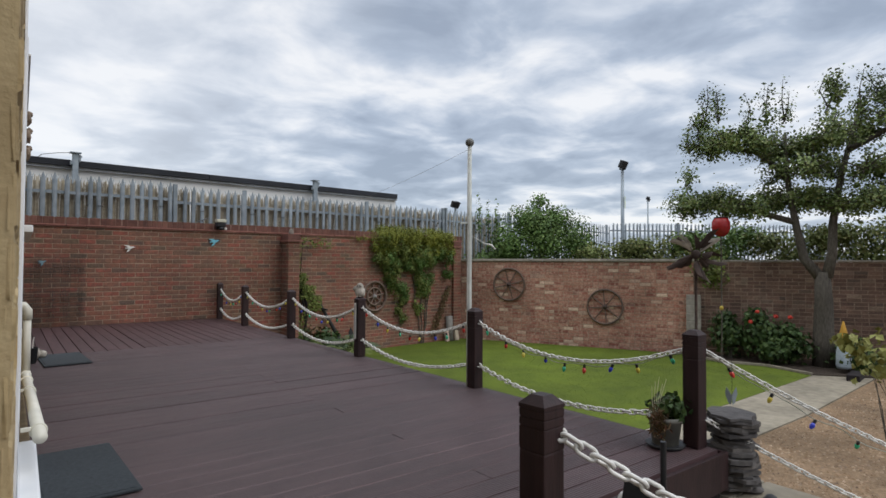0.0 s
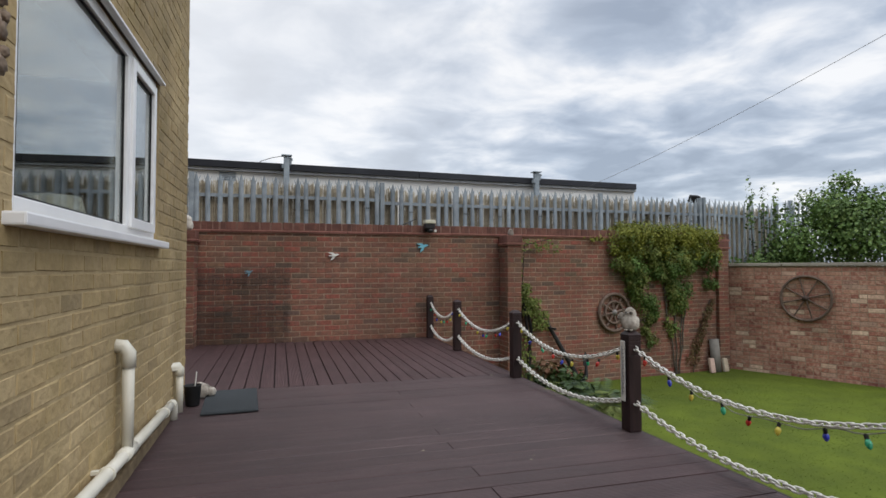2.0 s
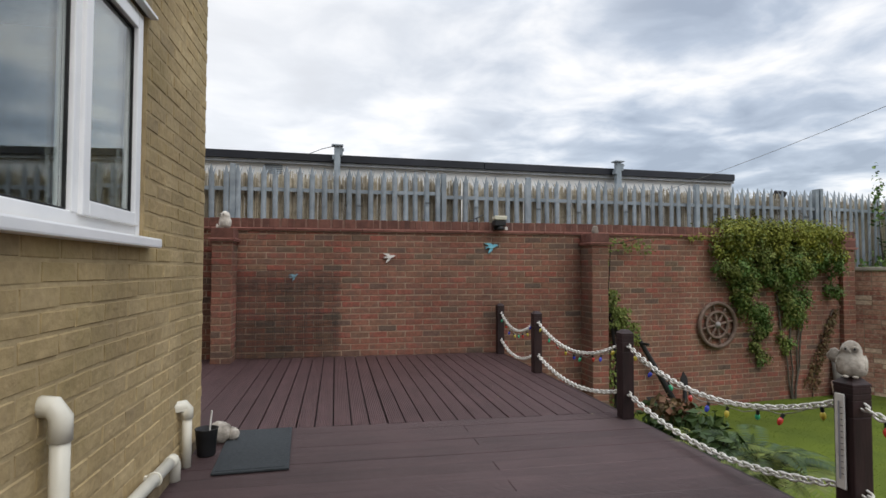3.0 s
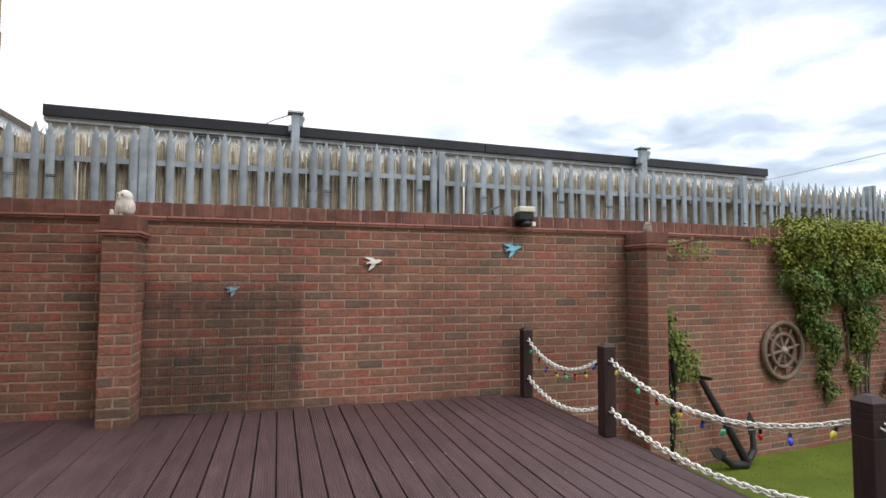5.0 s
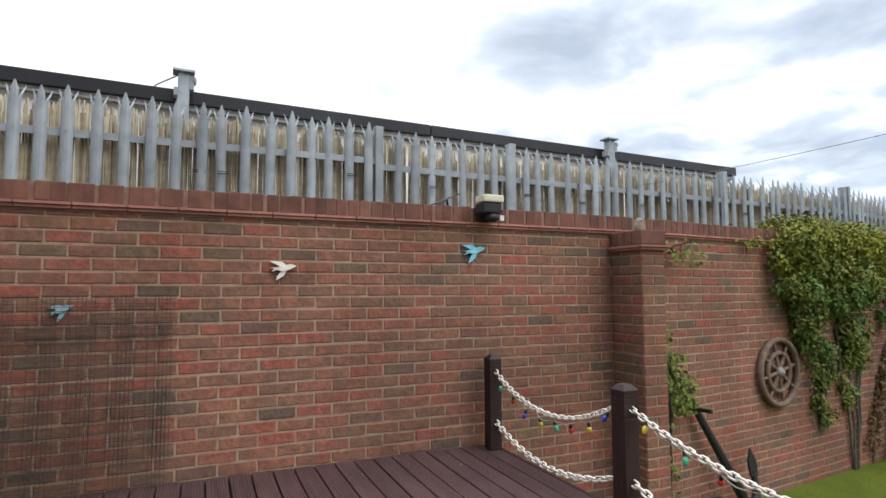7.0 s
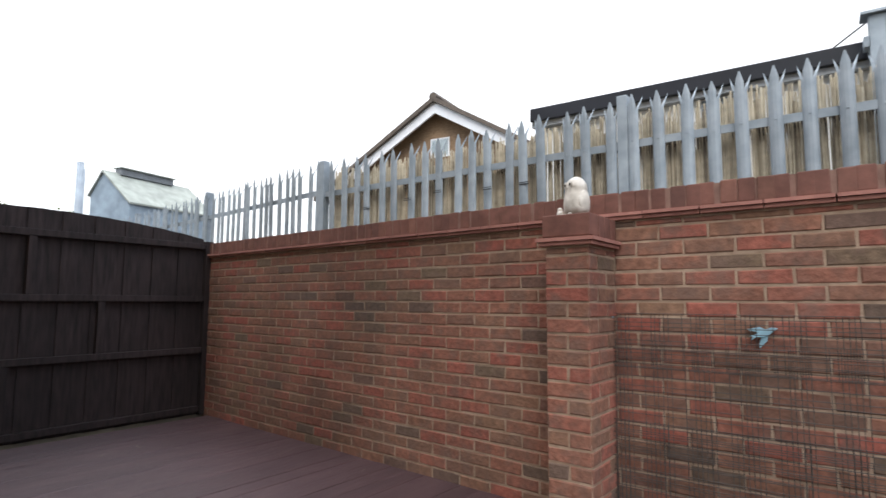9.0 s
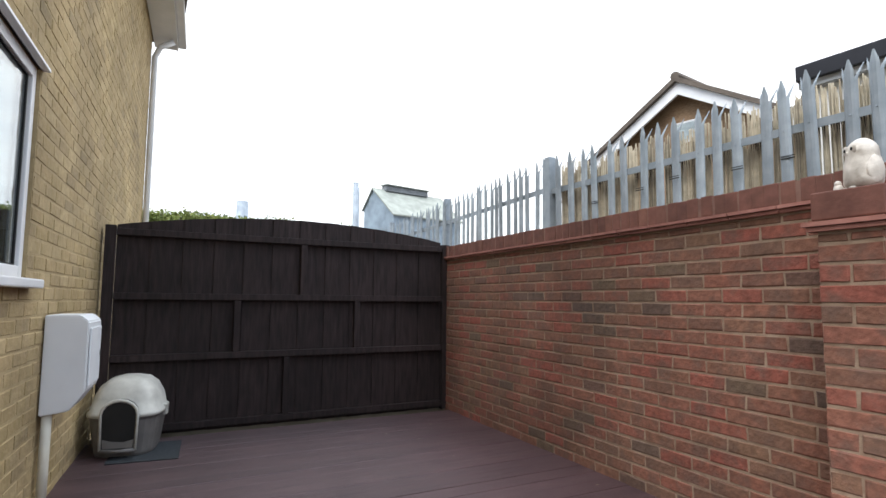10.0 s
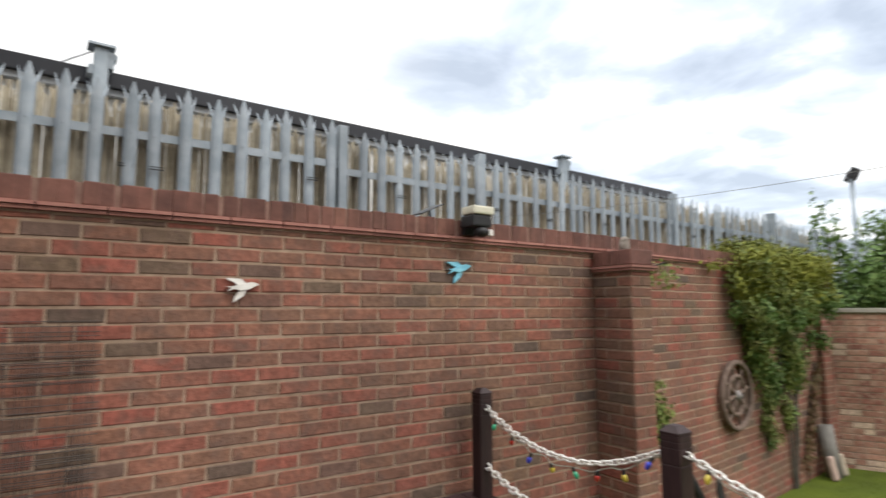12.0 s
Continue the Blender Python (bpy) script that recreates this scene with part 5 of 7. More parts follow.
def owl(name, m, h, mat, label, chick=False, head=1.0, wing=False):
    """A plump owl in one plain mesh: body and head run into each other, folded wings, feet."""
    t = thing(name, m, label, "statue")
    bm = bmesh.new()
    vs = bmesh.ops.create_icosphere(bm, subdivisions=4, radius=1.0)["verts"]
    for v in vs:
        z = max(-0.999, min(0.999, v.co.z))
        neck = 1 - 0.06 * math.exp(-((z - 0.22) / 0.16) ** 2)
        wide = (0.43 - 0.045 * (z + 1)) * neck * (1 if z < 0.2 else head) * (1 - abs(z) ** (7 if z < 0 else 3.2)) ** 0.5
        k = 1 + 0.05 * noise.noise(v.co * 9) + 0.05 * noise.noise(v.co * 3.5)
        r = max(1e-3, math.hypot(v.co.x, v.co.y))
        v.co = Vector((v.co.x / r * wide * k, v.co.y / r * wide * 0.85 * k, 0.5 + z * 0.5)) * h
    for s in (-1, 1):
        blob(bm, (s * h * 0.36, h * 0.02, h * 0.34), (h * 0.07, h * 0.19, h * 0.26), 3, 0.15, 5)
        blob(bm, (s * h * 0.13, -h * 0.255, h * 0.78), (h * 0.105, h * 0.022, h * 0.095), 2)
        blob(bm, (s * h * 0.13, -h * 0.31, h * 0.04), (h * 0.09, h * 0.07, h * 0.04), 2)
    blob(bm, (0, -h * 0.30, h * 0.71), (h * 0.025, h * 0.04, h * 0.045), 1)
    if wing:
        blob(bm, (-h * 0.44, h * 0.02, h * 0.55), (h * 0.20, h * 0.09, h * 0.20), 3, 0.3, 2)
    if chick:
        blob(bm, (-h * 0.38, -h * 0.30, h * 0.10), (h * 0.10, h * 0.10, h * 0.11), 2)
        blob(bm, (-h * 0.38, -h * 0.31, h * 0.20), (h * 0.075, h * 0.075, h * 0.065), 2)
    for s in (-1, 1):
        blob(bm, (s * h * 0.12, -h * 0.29, h * 0.785), (h * 0.035, h * 0.016, h * 0.035), 2)
    me = bpy.data.meshes.new("figure")
    bm.to_mesh(me)
    bm.free()
    me.materials.append(mat)
    me.materials.append(m_gasket)
    me.polygons.foreach_set("use_smooth", [True] * len(me.polygons))
    for p in me.polygons[len(me.polygons) - 160:]:
        p.material_index = 1
    ob = new("figure", me)
    ob.parent = t
    return t


owl("owl_statue", pose(0.14, 9.90, 1.535, 0, 0, -34) @ Matrix.Diagonal((0.87, 0.87, 1, 1)), 0.20, m_statue, "white cast stone owl with a chick, on the brick pier cap", chick=True)
owl("owl_statue", pose(3.455, 5.04, 0.634, 0, 0, -52) @ Matrix.Diagonal((0.86, 0.86, 1, 1)), 0.148, m_owl, "weathered off-white owl figure perched on a deck post", head=0.84, wing=True)
owl("owl_statue", pose(4.73, 9.93, 1.535, 0, 0, 10), 0.11, plain("grey_brown_stone", (0.22, 0.19, 0.16), 0.9), "small grey owl figure on the brick pier cap")


def swallow(x, z, size, mat, tilt, label):
    """A flat cast bird with swept wings and a forked tail, on the wall."""
    t = thing("wall_bird", pose(x, 10.1375, z, 0, tilt, 0) @ Matrix.Diagonal((size, 1, size, 1)), label, "ornament", group="wall birds")
    body = [(-0.62, 0.06), (-0.30, 0.07), (0.05, 0.15), (0.42, 0.20), (0.62, 0.13), (0.70, 0.08), (0.58, 0.02), (0.30, -0.10), (-0.05, -0.14), (-0.30, -0.06), (-0.58, -0.14), (-0.42, 0.0)]
    upper = [(0.22, 0.14), (-0.02, 0.36), (-0.62, 0.42), (-0.50, 0.32), (-0.30, 0.22), (-0.10, 0.06)]
    lower = [(0.28, -0.02), (0.05, -0.38), (-0.38, -0.62), (-0.30, -0.40), (-0.14, -0.18), (-0.08, 0.0)]
    for nm, o, dep in (("body", body, 0.022), ("wing", upper, 0.015), ("wing", lower, 0.015)):
        bm = prism(bmesh.new(), o, dep, m=pose(0, -dep + (0.0 if nm == "body" else 0.001), 0))
        bmesh.ops.bevel(bm, geom=bm.edges[:], offset=0.004, segments=1, affect="EDGES")
        part(nm, bm, mat, t)
    return t


swallow(0.895, 0.98, 0.09, plain("dusty_blue_paint", (0.27, 0.45, 0.54), 0.6), -18, "small dusty blue ceramic swallow on the brick wall")
swallow(2.05, 1.222, 0.12, m_white, -4, "white ceramic swallow fixed on the brick wall")
swallow(3.375, 1.362, 0.135, m_blue, -8, "bright blue ceramic swallow fixed on the brick wall")

# floodlight with sensor on the back wall
t = thing("security_light", pose(3.46, 10.10, 0), "black security floodlight with a solar panel on the wall top", "security light")
part("lamp_housing", box(-0.075, 0.075, -0.12, 0.02, 1.625, 1.70, 0.012), m_black, t)
part("lamp_lens", box(-0.082, 0.082, -0.135, 0.0, 1.702, 1.755, 0.012), plain("cream_lens", (0.55, 0.53, 0.42), 0.3), t)
part("sensor", blob(bmesh.new(), (0.01, -0.09, 1.595), (0.05, 0.045, 0.035), 2), m_black, t, smooth=True)
part("junction_box", box(0.065, 0.10, -0.10, -0.06, 1.575, 1.615, 0.005), m_white, t)
part("bracket", box(-0.05, 0.05, 0.0, 0.045, 1.585, 1.64, 0.005), m_black, t)
t = thing("solar_panel", pose(3.21, 10.20, 1.683, 0, 0, 8), "small black solar panel tilted on the coping", "solar panel")
part("panel", box(-0.10, 0.10, -0.06, 0.06, 0.055, 0.062, 0.002, m=pose(0, 0, 0, 0, -24, 0)), m_black, t)
part("stand", rod(bmesh.new(), (0, 0, -0.002), (-0.01, 0, 0.055), 0.008), m_black, t)

# wire panel leaning on the wall: doubled garden mesh
t = thing("wire_mesh_panel", pose(0, 10.095, 0), "rusty dark welded wire mesh panel leaning on the brick wall", "mesh panel")


def wires(name, segs, r=0.0016):
    vv, ff = [], []
    for a, b in segs:
        a, b = Vector(a), Vector(b)
        d = (b - a).normalized()
        s = Vector((0, 1, 0)) * r
        u = d.cross(Vector((0, 1, 0))) * r
        o = len(vv)
        vv += [a + s, a + u, a - s, a - u, b + s, b + u, b - s, b - u]
        ff += [(o + k, o + (k + 1) % 4, o + 4 + (k + 1) % 4, o + 4 + k) for k in range(4)]
    ob = new(name, mesh_of(name, vv, ff, m_wire))
    ob.parent, ob["kind"] = t, "stuff"
    return ob


rw = random.Random(8)
for za, zb, dx, dy in ((0.80, 1.06, 0.0, 0.0), (0.14, 0.93, 0.012, -0.012), (0.02, 0.55, -0.006, -0.024)):
    segs = []
    x = 0.24 + dx
    k = 0
    while x < 1.455:
        if (k % 9) in (0, 1, 2, 3, 4) or (k % 9 == 7 and dy > -0.02):
            segs.append(((x, dy, za), (x + rw.uniform(-0.003, 0.003), dy, zb)))
        x += 0.0205
        k += 1
    wires("upright_wire", segs)
    z, segs, k = za, [], 0
    while z <= zb + 0.001:
        segs.append(((0.235 + dx, dy - 0.003, z), (1.455 + dx, dy - 0.003, z + rw.uniform(-0.003, 0.003))))
        z += 0.021 if k % 7 in (0, 1) or zb - z < 0.1 else 0.045
        k += 1
    wires("cross_wire", segs)
for z in (1.04, 0.72, 0.25):
    part("fixing_clip", blob(bmesh.new(), (0.232, 0.0, z), (0.012, 0.012, 0.008), 1), m_galv, t)

# ornament on the house wall: three monkeys-like lumps on a plaque, kept plain
t = thing("wall_plaque", pose(0.533, 3.71, 1.70), "brown cast plaque of three stacked figures on the house wall", "ornament")
bm = block(bmesh.new(), -0.008, 0.008, -0.022, 0.022, -0.135, 0.145, 0.004)
for k, z in enumerate((0.095, 0.0, -0.10)):
    blob(bm, (0.016, 0.0, z - 0.008), (0.020, 0.032, 0.033), 3, 0.5, k)
    blob(bm, (0.026, 0.004, z + 0.028), (0.016, 0.019, 0.018), 3, 0.4, k + 4)
    blob(bm, (0.020, -0.022, z + 0.004), (0.015, 0.012, 0.028), 2, 0.4, k + 8)
part("figure", bm, plain("brown_cast_resin", (0.20, 0.15, 0.11), 0.8, var=0.4, scale=30), t, smooth=True)

# cart wheels on the old wall, ship's wheel on the back wall


def spoked_wheel(m, radius, spokes, rims, hub, wood, label, category, turn=0.0, handles=False):
    t = thing("cart_wheel" if not handles else "ship_wheel", m, label, category, group="" if handles else "wall cart wheels")
    up = pose(0, 0, 0, 90, 0, 0)
    for r, w in rims:
        part("rim", ring(bmesh.new(), r, w, 48, 8, m=pose(0, -w * 1.2, 0) @ up, flat=1.2), wood, t, smooth=True)
    for k in range(spokes):
        a = turn + 2 * math.pi * k / spokes
        c, s = math.cos(a), math.sin(a)
        r1 = radius
        bm = rod(bmesh.new(), (hub * 0.6 * c, -0.03, hub * 0.6 * s), (r1 * c, -0.022, r1 * s), 0.014 if not handles else 0.02, 0.011 if not handles else 0.014, 8)
        part("spoke", bm, wood, t)
    bm = lathe(bmesh.new(), [(hub, 0.0), (hub, 0.05), (hub * 0.6, 0.07), (hub * 0.3, 0.085)], 20, m=pose(0, 0, 0, 90, 0, 0))
    part("hub", bm, m_iron if not handles else plain("grey_hub", (0.22, 0.20, 0.19), 0.5), t, smooth=True)
    return t


WWF = frame_of(WR1, WW1)
spoked_wheel(WWF @ pose(1.27, -0.012, 0.50, 0, 0, 0), 0.385, 8, ((0.385, 0.022),), 0.05, m_wheelwood, "weathered brown wooden cart wheel on the old wall", "wheel", 0.25)
spoked_wheel(WWF @ pose(3.53, -0.012, 0.04, 0, 0, 0), 0.385, 8, ((0.385, 0.022),), 0.05, m_wheelwood, "weathered brown wooden cart wheel on the old wall", "wheel", 0.1)
BLF = frame_of(WM1, WR1)
spoked_wheel(BLF @ pose(2.09, -0.012, 0.275), 0.30, 8, ((0.315, 0.028), (0.185, 0.022)), 0.05, m_wheelwood, "brown wooden ship wheel ornament on the brick wall", "wheel", 0.2, True)

# anchor leaning on the back wall
t = thing("anchor", BLF @ pose(1.0, -0.24, GROUND, -11, 0, 0), "large black iron anchor leaning on the brick wall", "anchor")
part("shank", tube(bmesh.new(), [(-0.26, 0, 1.05), (0.0, 0, 0.55), (0.24, 0, 0.06)], [0.030, 0.038, 0.045], 10), m_black, t)
part("arm", tube(bmesh.new(), [(-0.10, -0.02, 0.15), (0.02, 0.0, 0.06), (0.22, 0, 0.035), (0.37, 0, 0.16), (0.40, 0, 0.36)], [0.026, 0.036, 0.044, 0.036, 0.024], 10), m_black, t)
for x, z, a in ((0.40, 0.42, 4), (-0.13, 0.18, -60)):
    bm = prism(bmesh.new(), [(-0.05, -0.10), (0.05, -0.10), (0.055, 0.03), (0.0, 0.13), (-0.055, 0.03)], 0.016, m=pose(x, -0.01, z, 0, a, 0))
    part("fluke", bm, m_black, t)
part("ring", ring(bmesh.new(), 0.05, 0.009, 20, 6, m=pose(-0.27, 0, 1.10, 90, 0, 0)), m_black, t)
part("stock", tube(bmesh.new(), [(-0.22, -0.16, 0.93), (-0.20, 0.08, 0.97)], 0.018, 8), m_black, t)

# stones and an old pipe in the far corner
t = thing("clay_pipe", BLF @ pose(4.32, -0.16, GROUND, -8, 3, 0), "grey fireclay pipe leaning in the wall corner", "pipe")
part("pipe", lathe(bmesh.new(), [(0.085, 0.0), (0.085, 0.60), (0.07, 0.60), (0.07, 0.52)], 20), plain("grey_clay", (0.20, 0.185, 0.165), 0.9), t, smooth=True)
for dx, h, c in ((-0.16, 0.27, (0.50, 0.36, 0.30)), (0.17, 0.25, (0.46, 0.38, 0.29))):
    t = thing("edging_stone", BLF @ pose(4.32 + dx, -0.22, GROUND, -12, 4, 5), "pale stone block leaning in the wall corner", "stone", group="corner stones")
    part("stone", box(-0.06, 0.06, -0.03, 0.03, 0.002, h, 0.02), plain("pale_stone_%d" % int(h * 100), c, 0.9), t)

# ---------------------------------------------------------------- planting


def leaf_cloud(points, size, rn, mat, name, parent, droop=0.35, narrow=0.5):
    """Many folded leaves, one at each point with its normal; one object of stuff."""
    vv, ff = [], []
    for p, nrm in points:
        s = size * rn.uniform(0.6, 1.3)
        nrm = (Vector(nrm) + Vector((rn.uniform(-1, 1), rn.uniform(-1, 1), rn.uniform(-1, 1))) * 0.8).normalized()
        d = nrm.cross(Vector((rn.uniform(-1, 1), rn.uniform(-1, 1), rn.uniform(-0.3, 0.3)))).normalized()
        d = (d + Vector((0, 0, -droop))).normalized()
        w = d.cross(nrm).normalized() * s * narrow
        o = len(vv)
        q = Vector(p)
        up = nrm * s * 0.12
        vv += [q, q + d * s * 0.45 + w * 0.9 + up, q + d * s * 1.0, q + d * s * 0.45 - w * 0.9 + up, q + d * s * 0.5]
        ff += [(o, o + 4, o + 1), (o + 4, o + 2, o + 1), (o, o + 3, o + 4), (o + 4, o + 3, o + 2)]
    ob = new(name, mesh_of(name, vv, ff, mat))
    ob.parent, ob["kind"] = parent, "stuff"
    return ob


def ball_points(c, size, n, rn, shell=0.5):
    out = []
    for _ in range(n):
        d = Vector((rn.gauss(0, 1), rn.gauss(0, 1), rn.gauss(0, 1))).normalized()
        r = rn.uniform(shell, 1.0) * (1 + 0.35 * noise.noise(d * 2.1 + Vector(c)))
        out.append((Vector(c) + Vector((d.x * size[0], d.y * size[1], d.z * size[2])) * r, d))
    return out


# creeper on the back wall: a full head over the coping, tongues that hang down
rn = random.Random(31)
t = thing("wall_creeper", BLF, "thick green climbing plant hanging over the brick wall", "climbing plant")
old_pts, new_pts, deep_pts = [], [], []
TONGUES = ((2.02, 4.42, 1.64, 1.3, 160), (2.02, 2.62, 1.32, 1.05, 40), (2.72, 4.34, 1.32, 1.0, 92), (2.18, 2.66, 1.08, 0.88, 20), (2.74, 3.1, 1.02, 0.86, 12),
           (3.22, 3.98, 1.02, 0.78, 36), (2.38, 2.76, 0.9, 0.66, 17), (3.26, 3.80, 0.8, 0.56, 24), (2.44, 2.82, 0.68, 0.46, 15), (3.30, 3.66, 0.58, 0.40, 13), (2.62, 2.98, 0.48, 0.26, 13),
           (3.32, 3.66, 0.42, 0.28, 10), (2.78, 3.06, 0.28, 0.10, 10), (2.70, 2.84, 0.0, -0.1, 4), (2.82, 2.98, -0.14, -0.3, 4), (3.24, 3.52, 0.06, -0.26, 13), (4.22, 4.36, 0.84, 0.70, 4))
for x0, x1, za, zb, n in TONGUES:
    for _ in range(n):
        x, z = rn.uniform(x0, x1), rn.uniform(zb, za)
        if noise.noise(Vector((x * 4.5, z * 3.0, 1.0))) < (-0.35 if z > 1.15 else -0.16):
            continue
        out = 0.03 + 0.26 * max(0.08, min(1.0, (z - 0.1) / 1.1)) * rn.random()
        r = rn.uniform(0.05, 0.10)
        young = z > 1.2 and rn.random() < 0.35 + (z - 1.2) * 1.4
        deep = z < 1.3 and rn.random() < 0.5
        for _ in range(rn.randrange(60, 105)):
            d = Vector((rn.gauss(0, 0.55), rn.gauss(0, 0.5), rn.gauss(0, 0.75))) * r
            q = Vector((x + d.x, min(-0.012, -out + d.y), z + d.z))
            (new_pts if young else deep_pts if deep else old_pts).append((q, Vector((d.x, d.y - 0.02, d.z + 0.03)) / r))
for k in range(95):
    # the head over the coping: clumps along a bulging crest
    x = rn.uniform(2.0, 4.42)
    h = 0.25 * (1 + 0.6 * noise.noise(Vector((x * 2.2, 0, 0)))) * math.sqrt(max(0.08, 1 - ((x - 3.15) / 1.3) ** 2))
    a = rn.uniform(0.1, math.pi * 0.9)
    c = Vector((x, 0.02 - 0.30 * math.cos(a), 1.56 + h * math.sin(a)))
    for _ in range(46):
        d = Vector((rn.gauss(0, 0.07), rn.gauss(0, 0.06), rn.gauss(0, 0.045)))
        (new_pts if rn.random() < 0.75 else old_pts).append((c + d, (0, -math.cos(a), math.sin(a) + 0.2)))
for k in range(26):
    # stray runners on the coping beside it
    x = 2.1 - 0.7 * rn.random() ** 2
    new_pts += [(Vector((x + rn.gauss(0, 0.03), -0.06 + rn.gauss(0, 0.03), 1.53 + rn.gauss(0, 0.03))), (0, -0.5, 1)) for _ in range(6)]
leaf_cloud(old_pts, 0.047, rn, m_leaf, "leaves", t, 0.6, 0.34)
leaf_cloud(deep_pts, 0.047, rn, m_leaf_bush, "dark_leaves", t, 0.6, 0.34)
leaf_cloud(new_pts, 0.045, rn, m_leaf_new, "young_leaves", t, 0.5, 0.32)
for x0, x1, z1 in ((3.5, 3.45, 0.4), (3.56, 3.62, 0.3), (3.48, 3.2, 0.7), (3.55, 3.75, 0.55)):
    part("stem", tube(bmesh.new(), [(x0 + 0.02 * math.sin(k * 2.0 + x1) + (x1 - x0) * k / 6, -0.03, GROUND + (z1 - GROUND) * k / 6) for k in range(7)], 0.013, 6), m_bark, t)
t = thing("autumn_creeper", BLF, "thin climbing plant with reddish leaves on the brick wall", "climbing plant")
pts = []
for k in range(420):
    u = rn.random()
    x = 3.85 + 0.55 * u ** 1.2 + rn.uniform(-0.12, 0.12) * (1.2 - u)
    pts.append((Vector((x, -0.02 - 0.05 * rn.random(), -0.72 + 1.15 * u + rn.uniform(-0.08, 0.08))), (0, -1, 0.2)))
leaf_cloud(pts, 0.05, rn, m_leaf_dry, "leaves", t)
bm = tube(bmesh.new(), [(3.9, -0.02, GROUND), (3.95, -0.025, -0.4), (4.1, -0.02, 0.0), (4.35, -0.02, 0.45)], 0.008, 6)
part("stem", bm, m_bark, t)
# climber beside the pier
t = thing("pier_climber", BLF, "straggling green climber with dark stems beside the brick pier", "climbing plant")
pts = []
for za, zb, xa, xb, n in ((1.50, 1.30, 0.15, 1.0, 130), (1.3, 0.75, 0.13, 0.24, 90), (0.78, 0.5, 0.14, 0.38, 420), (0.55, 0.3, 0.26, 0.56, 420), (0.35, 0.05, 0.40, 0.72, 340),
                          (0.1, -0.35, 0.2, 0.42, 110), (-0.3, -0.85, 0.14, 0.5, 210)):
    for _ in range(n):
        pts.append((Vector((rn.uniform(xa, xb), -0.03 - 0.14 * rn.random(), rn.uniform(zb, za))), (0, -1, 0.3)))
leaf_cloud(pts, 0.04, rn, m_leaf, "leaves", t)
bm = bmesh.new()
for pth in (((0.32, GROUND), (0.30, -0.4), (0.36, 0.05), (0.30, 0.35)), ((0.28, GROUND), (0.34, -0.3), (0.28, 0.1), (0.2, 0.6)), ((0.30, 0.2), (0.2, 0.8), (0.24, 1.4), (0.7, 1.5))):
    part("stem", tube(bmesh.new(), [(x + 0.05, -0.10, z) for x, z in pth], 0.024 if pth[0][1] < 0 else 0.007, 7), m_void, t)

# fern below the deck edge


def fern(x, y, z, n, length, seed, mat, label, lift=0.0):
    rf = random.Random(seed)
    t = thing("fern", pose(x, y, z), label, "fern")
    vv, ff = [], []
    for k in range(n):
        a = rf.uniform(0, 2 * math.pi)
        ln = length * rf.uniform(0.7, 1.15)
        rise = rf.uniform(0.35, 0.9)
        prev = None
        for i in range(26):
            u = i / 25
            p = Vector((math.cos(a) * ln * u, math.sin(a) * ln * u, lift + ln * rise * (1.7 * u - 1.35 * u * u)))
            if prev is not None and i > 2:
                d = (p - prev).normalized()
                side = d.cross(Vector((0, 0, 1))).normalized()
                w = ln * 0.22 * math.sin(math.pi * min(1, u * 0.9 + 0.08)) ** 0.8
                for s in (-1, 1):
                    o = len(vv)
                    tip = p + side * s * w + d * w * 0.35 - Vector((0, 0, w * 0.25))
                    vv += [p - d * 0.004, p + (tip - p) * 0.45 + d * 0.0065, tip, p + (tip - p) * 0.45 - d * 0.0065]
                    ff += [(o, o + 1, o + 2, o + 3)]
            prev = p
    if lift:
        sb = bmesh.new()
        for k in range(5):
            tube(sb, [(rf.uniform(-0.08, 0.08), rf.uniform(-0.08, 0.08), 0), (0, 0, lift + 0.02)], 0.008, 5)
        part("stalks", sb, m_bark, t)
    ob = new("fronds", mesh_of("fronds", vv, ff, mat))
    ob.parent, ob["kind"] = t, "stuff"
    return t


for k, (x, y, z, ln) in enumerate(((3.80, 5.85, -0.16, 0.36), (3.92, 6.12, -0.14, 0.40), (3.74, 6.30, -0.18, 0.36))):
    fern(x, y, GROUND, 26, ln, 90 + k, m_leaf_dark if k % 2 else m_leaf, "tall green fern growing against the deck edge", lift=z - GROUND)
t = thing("edge_shrub", pose(3.80, 6.55, GROUND), "low mixed green and reddish shrub below the deck edge", "shrub")
for x, y in ((0.0, 0.1), (0.06, -0.2), (-0.04, 0.35)):
    part("stem", tube(bmesh.new(), [(0, 0, 0), (x * 0.6, y * 0.6, 0.45), (x, y, 0.85)], [0.014, 0.011, 0.006], 6), m_bark, t)
pts = [p for c in ((0.0, 0.32, 0.78), (0.06, 0.05, 0.80), (0.0, -0.25, 0.74)) for p in ball_points(c, (0.22, 0.24, 0.22), 330, rn, 0.3)]
leaf_cloud(pts, 0.085, rn, m_leaf_dark, "leaves", t, 0.5, 0.3)
leaf_cloud(ball_points((0.02, 0.30, 0.93), (0.16, 0.2, 0.10), 170, rn, 0.4), 0.06, rn, m_leaf_dry, "red_leaves", t)
fern(4.12, 1.08, GROUND, 22, 0.40, 97, m_leaf_hedge, "small fern growing beside the landing slab", lift=0.25)


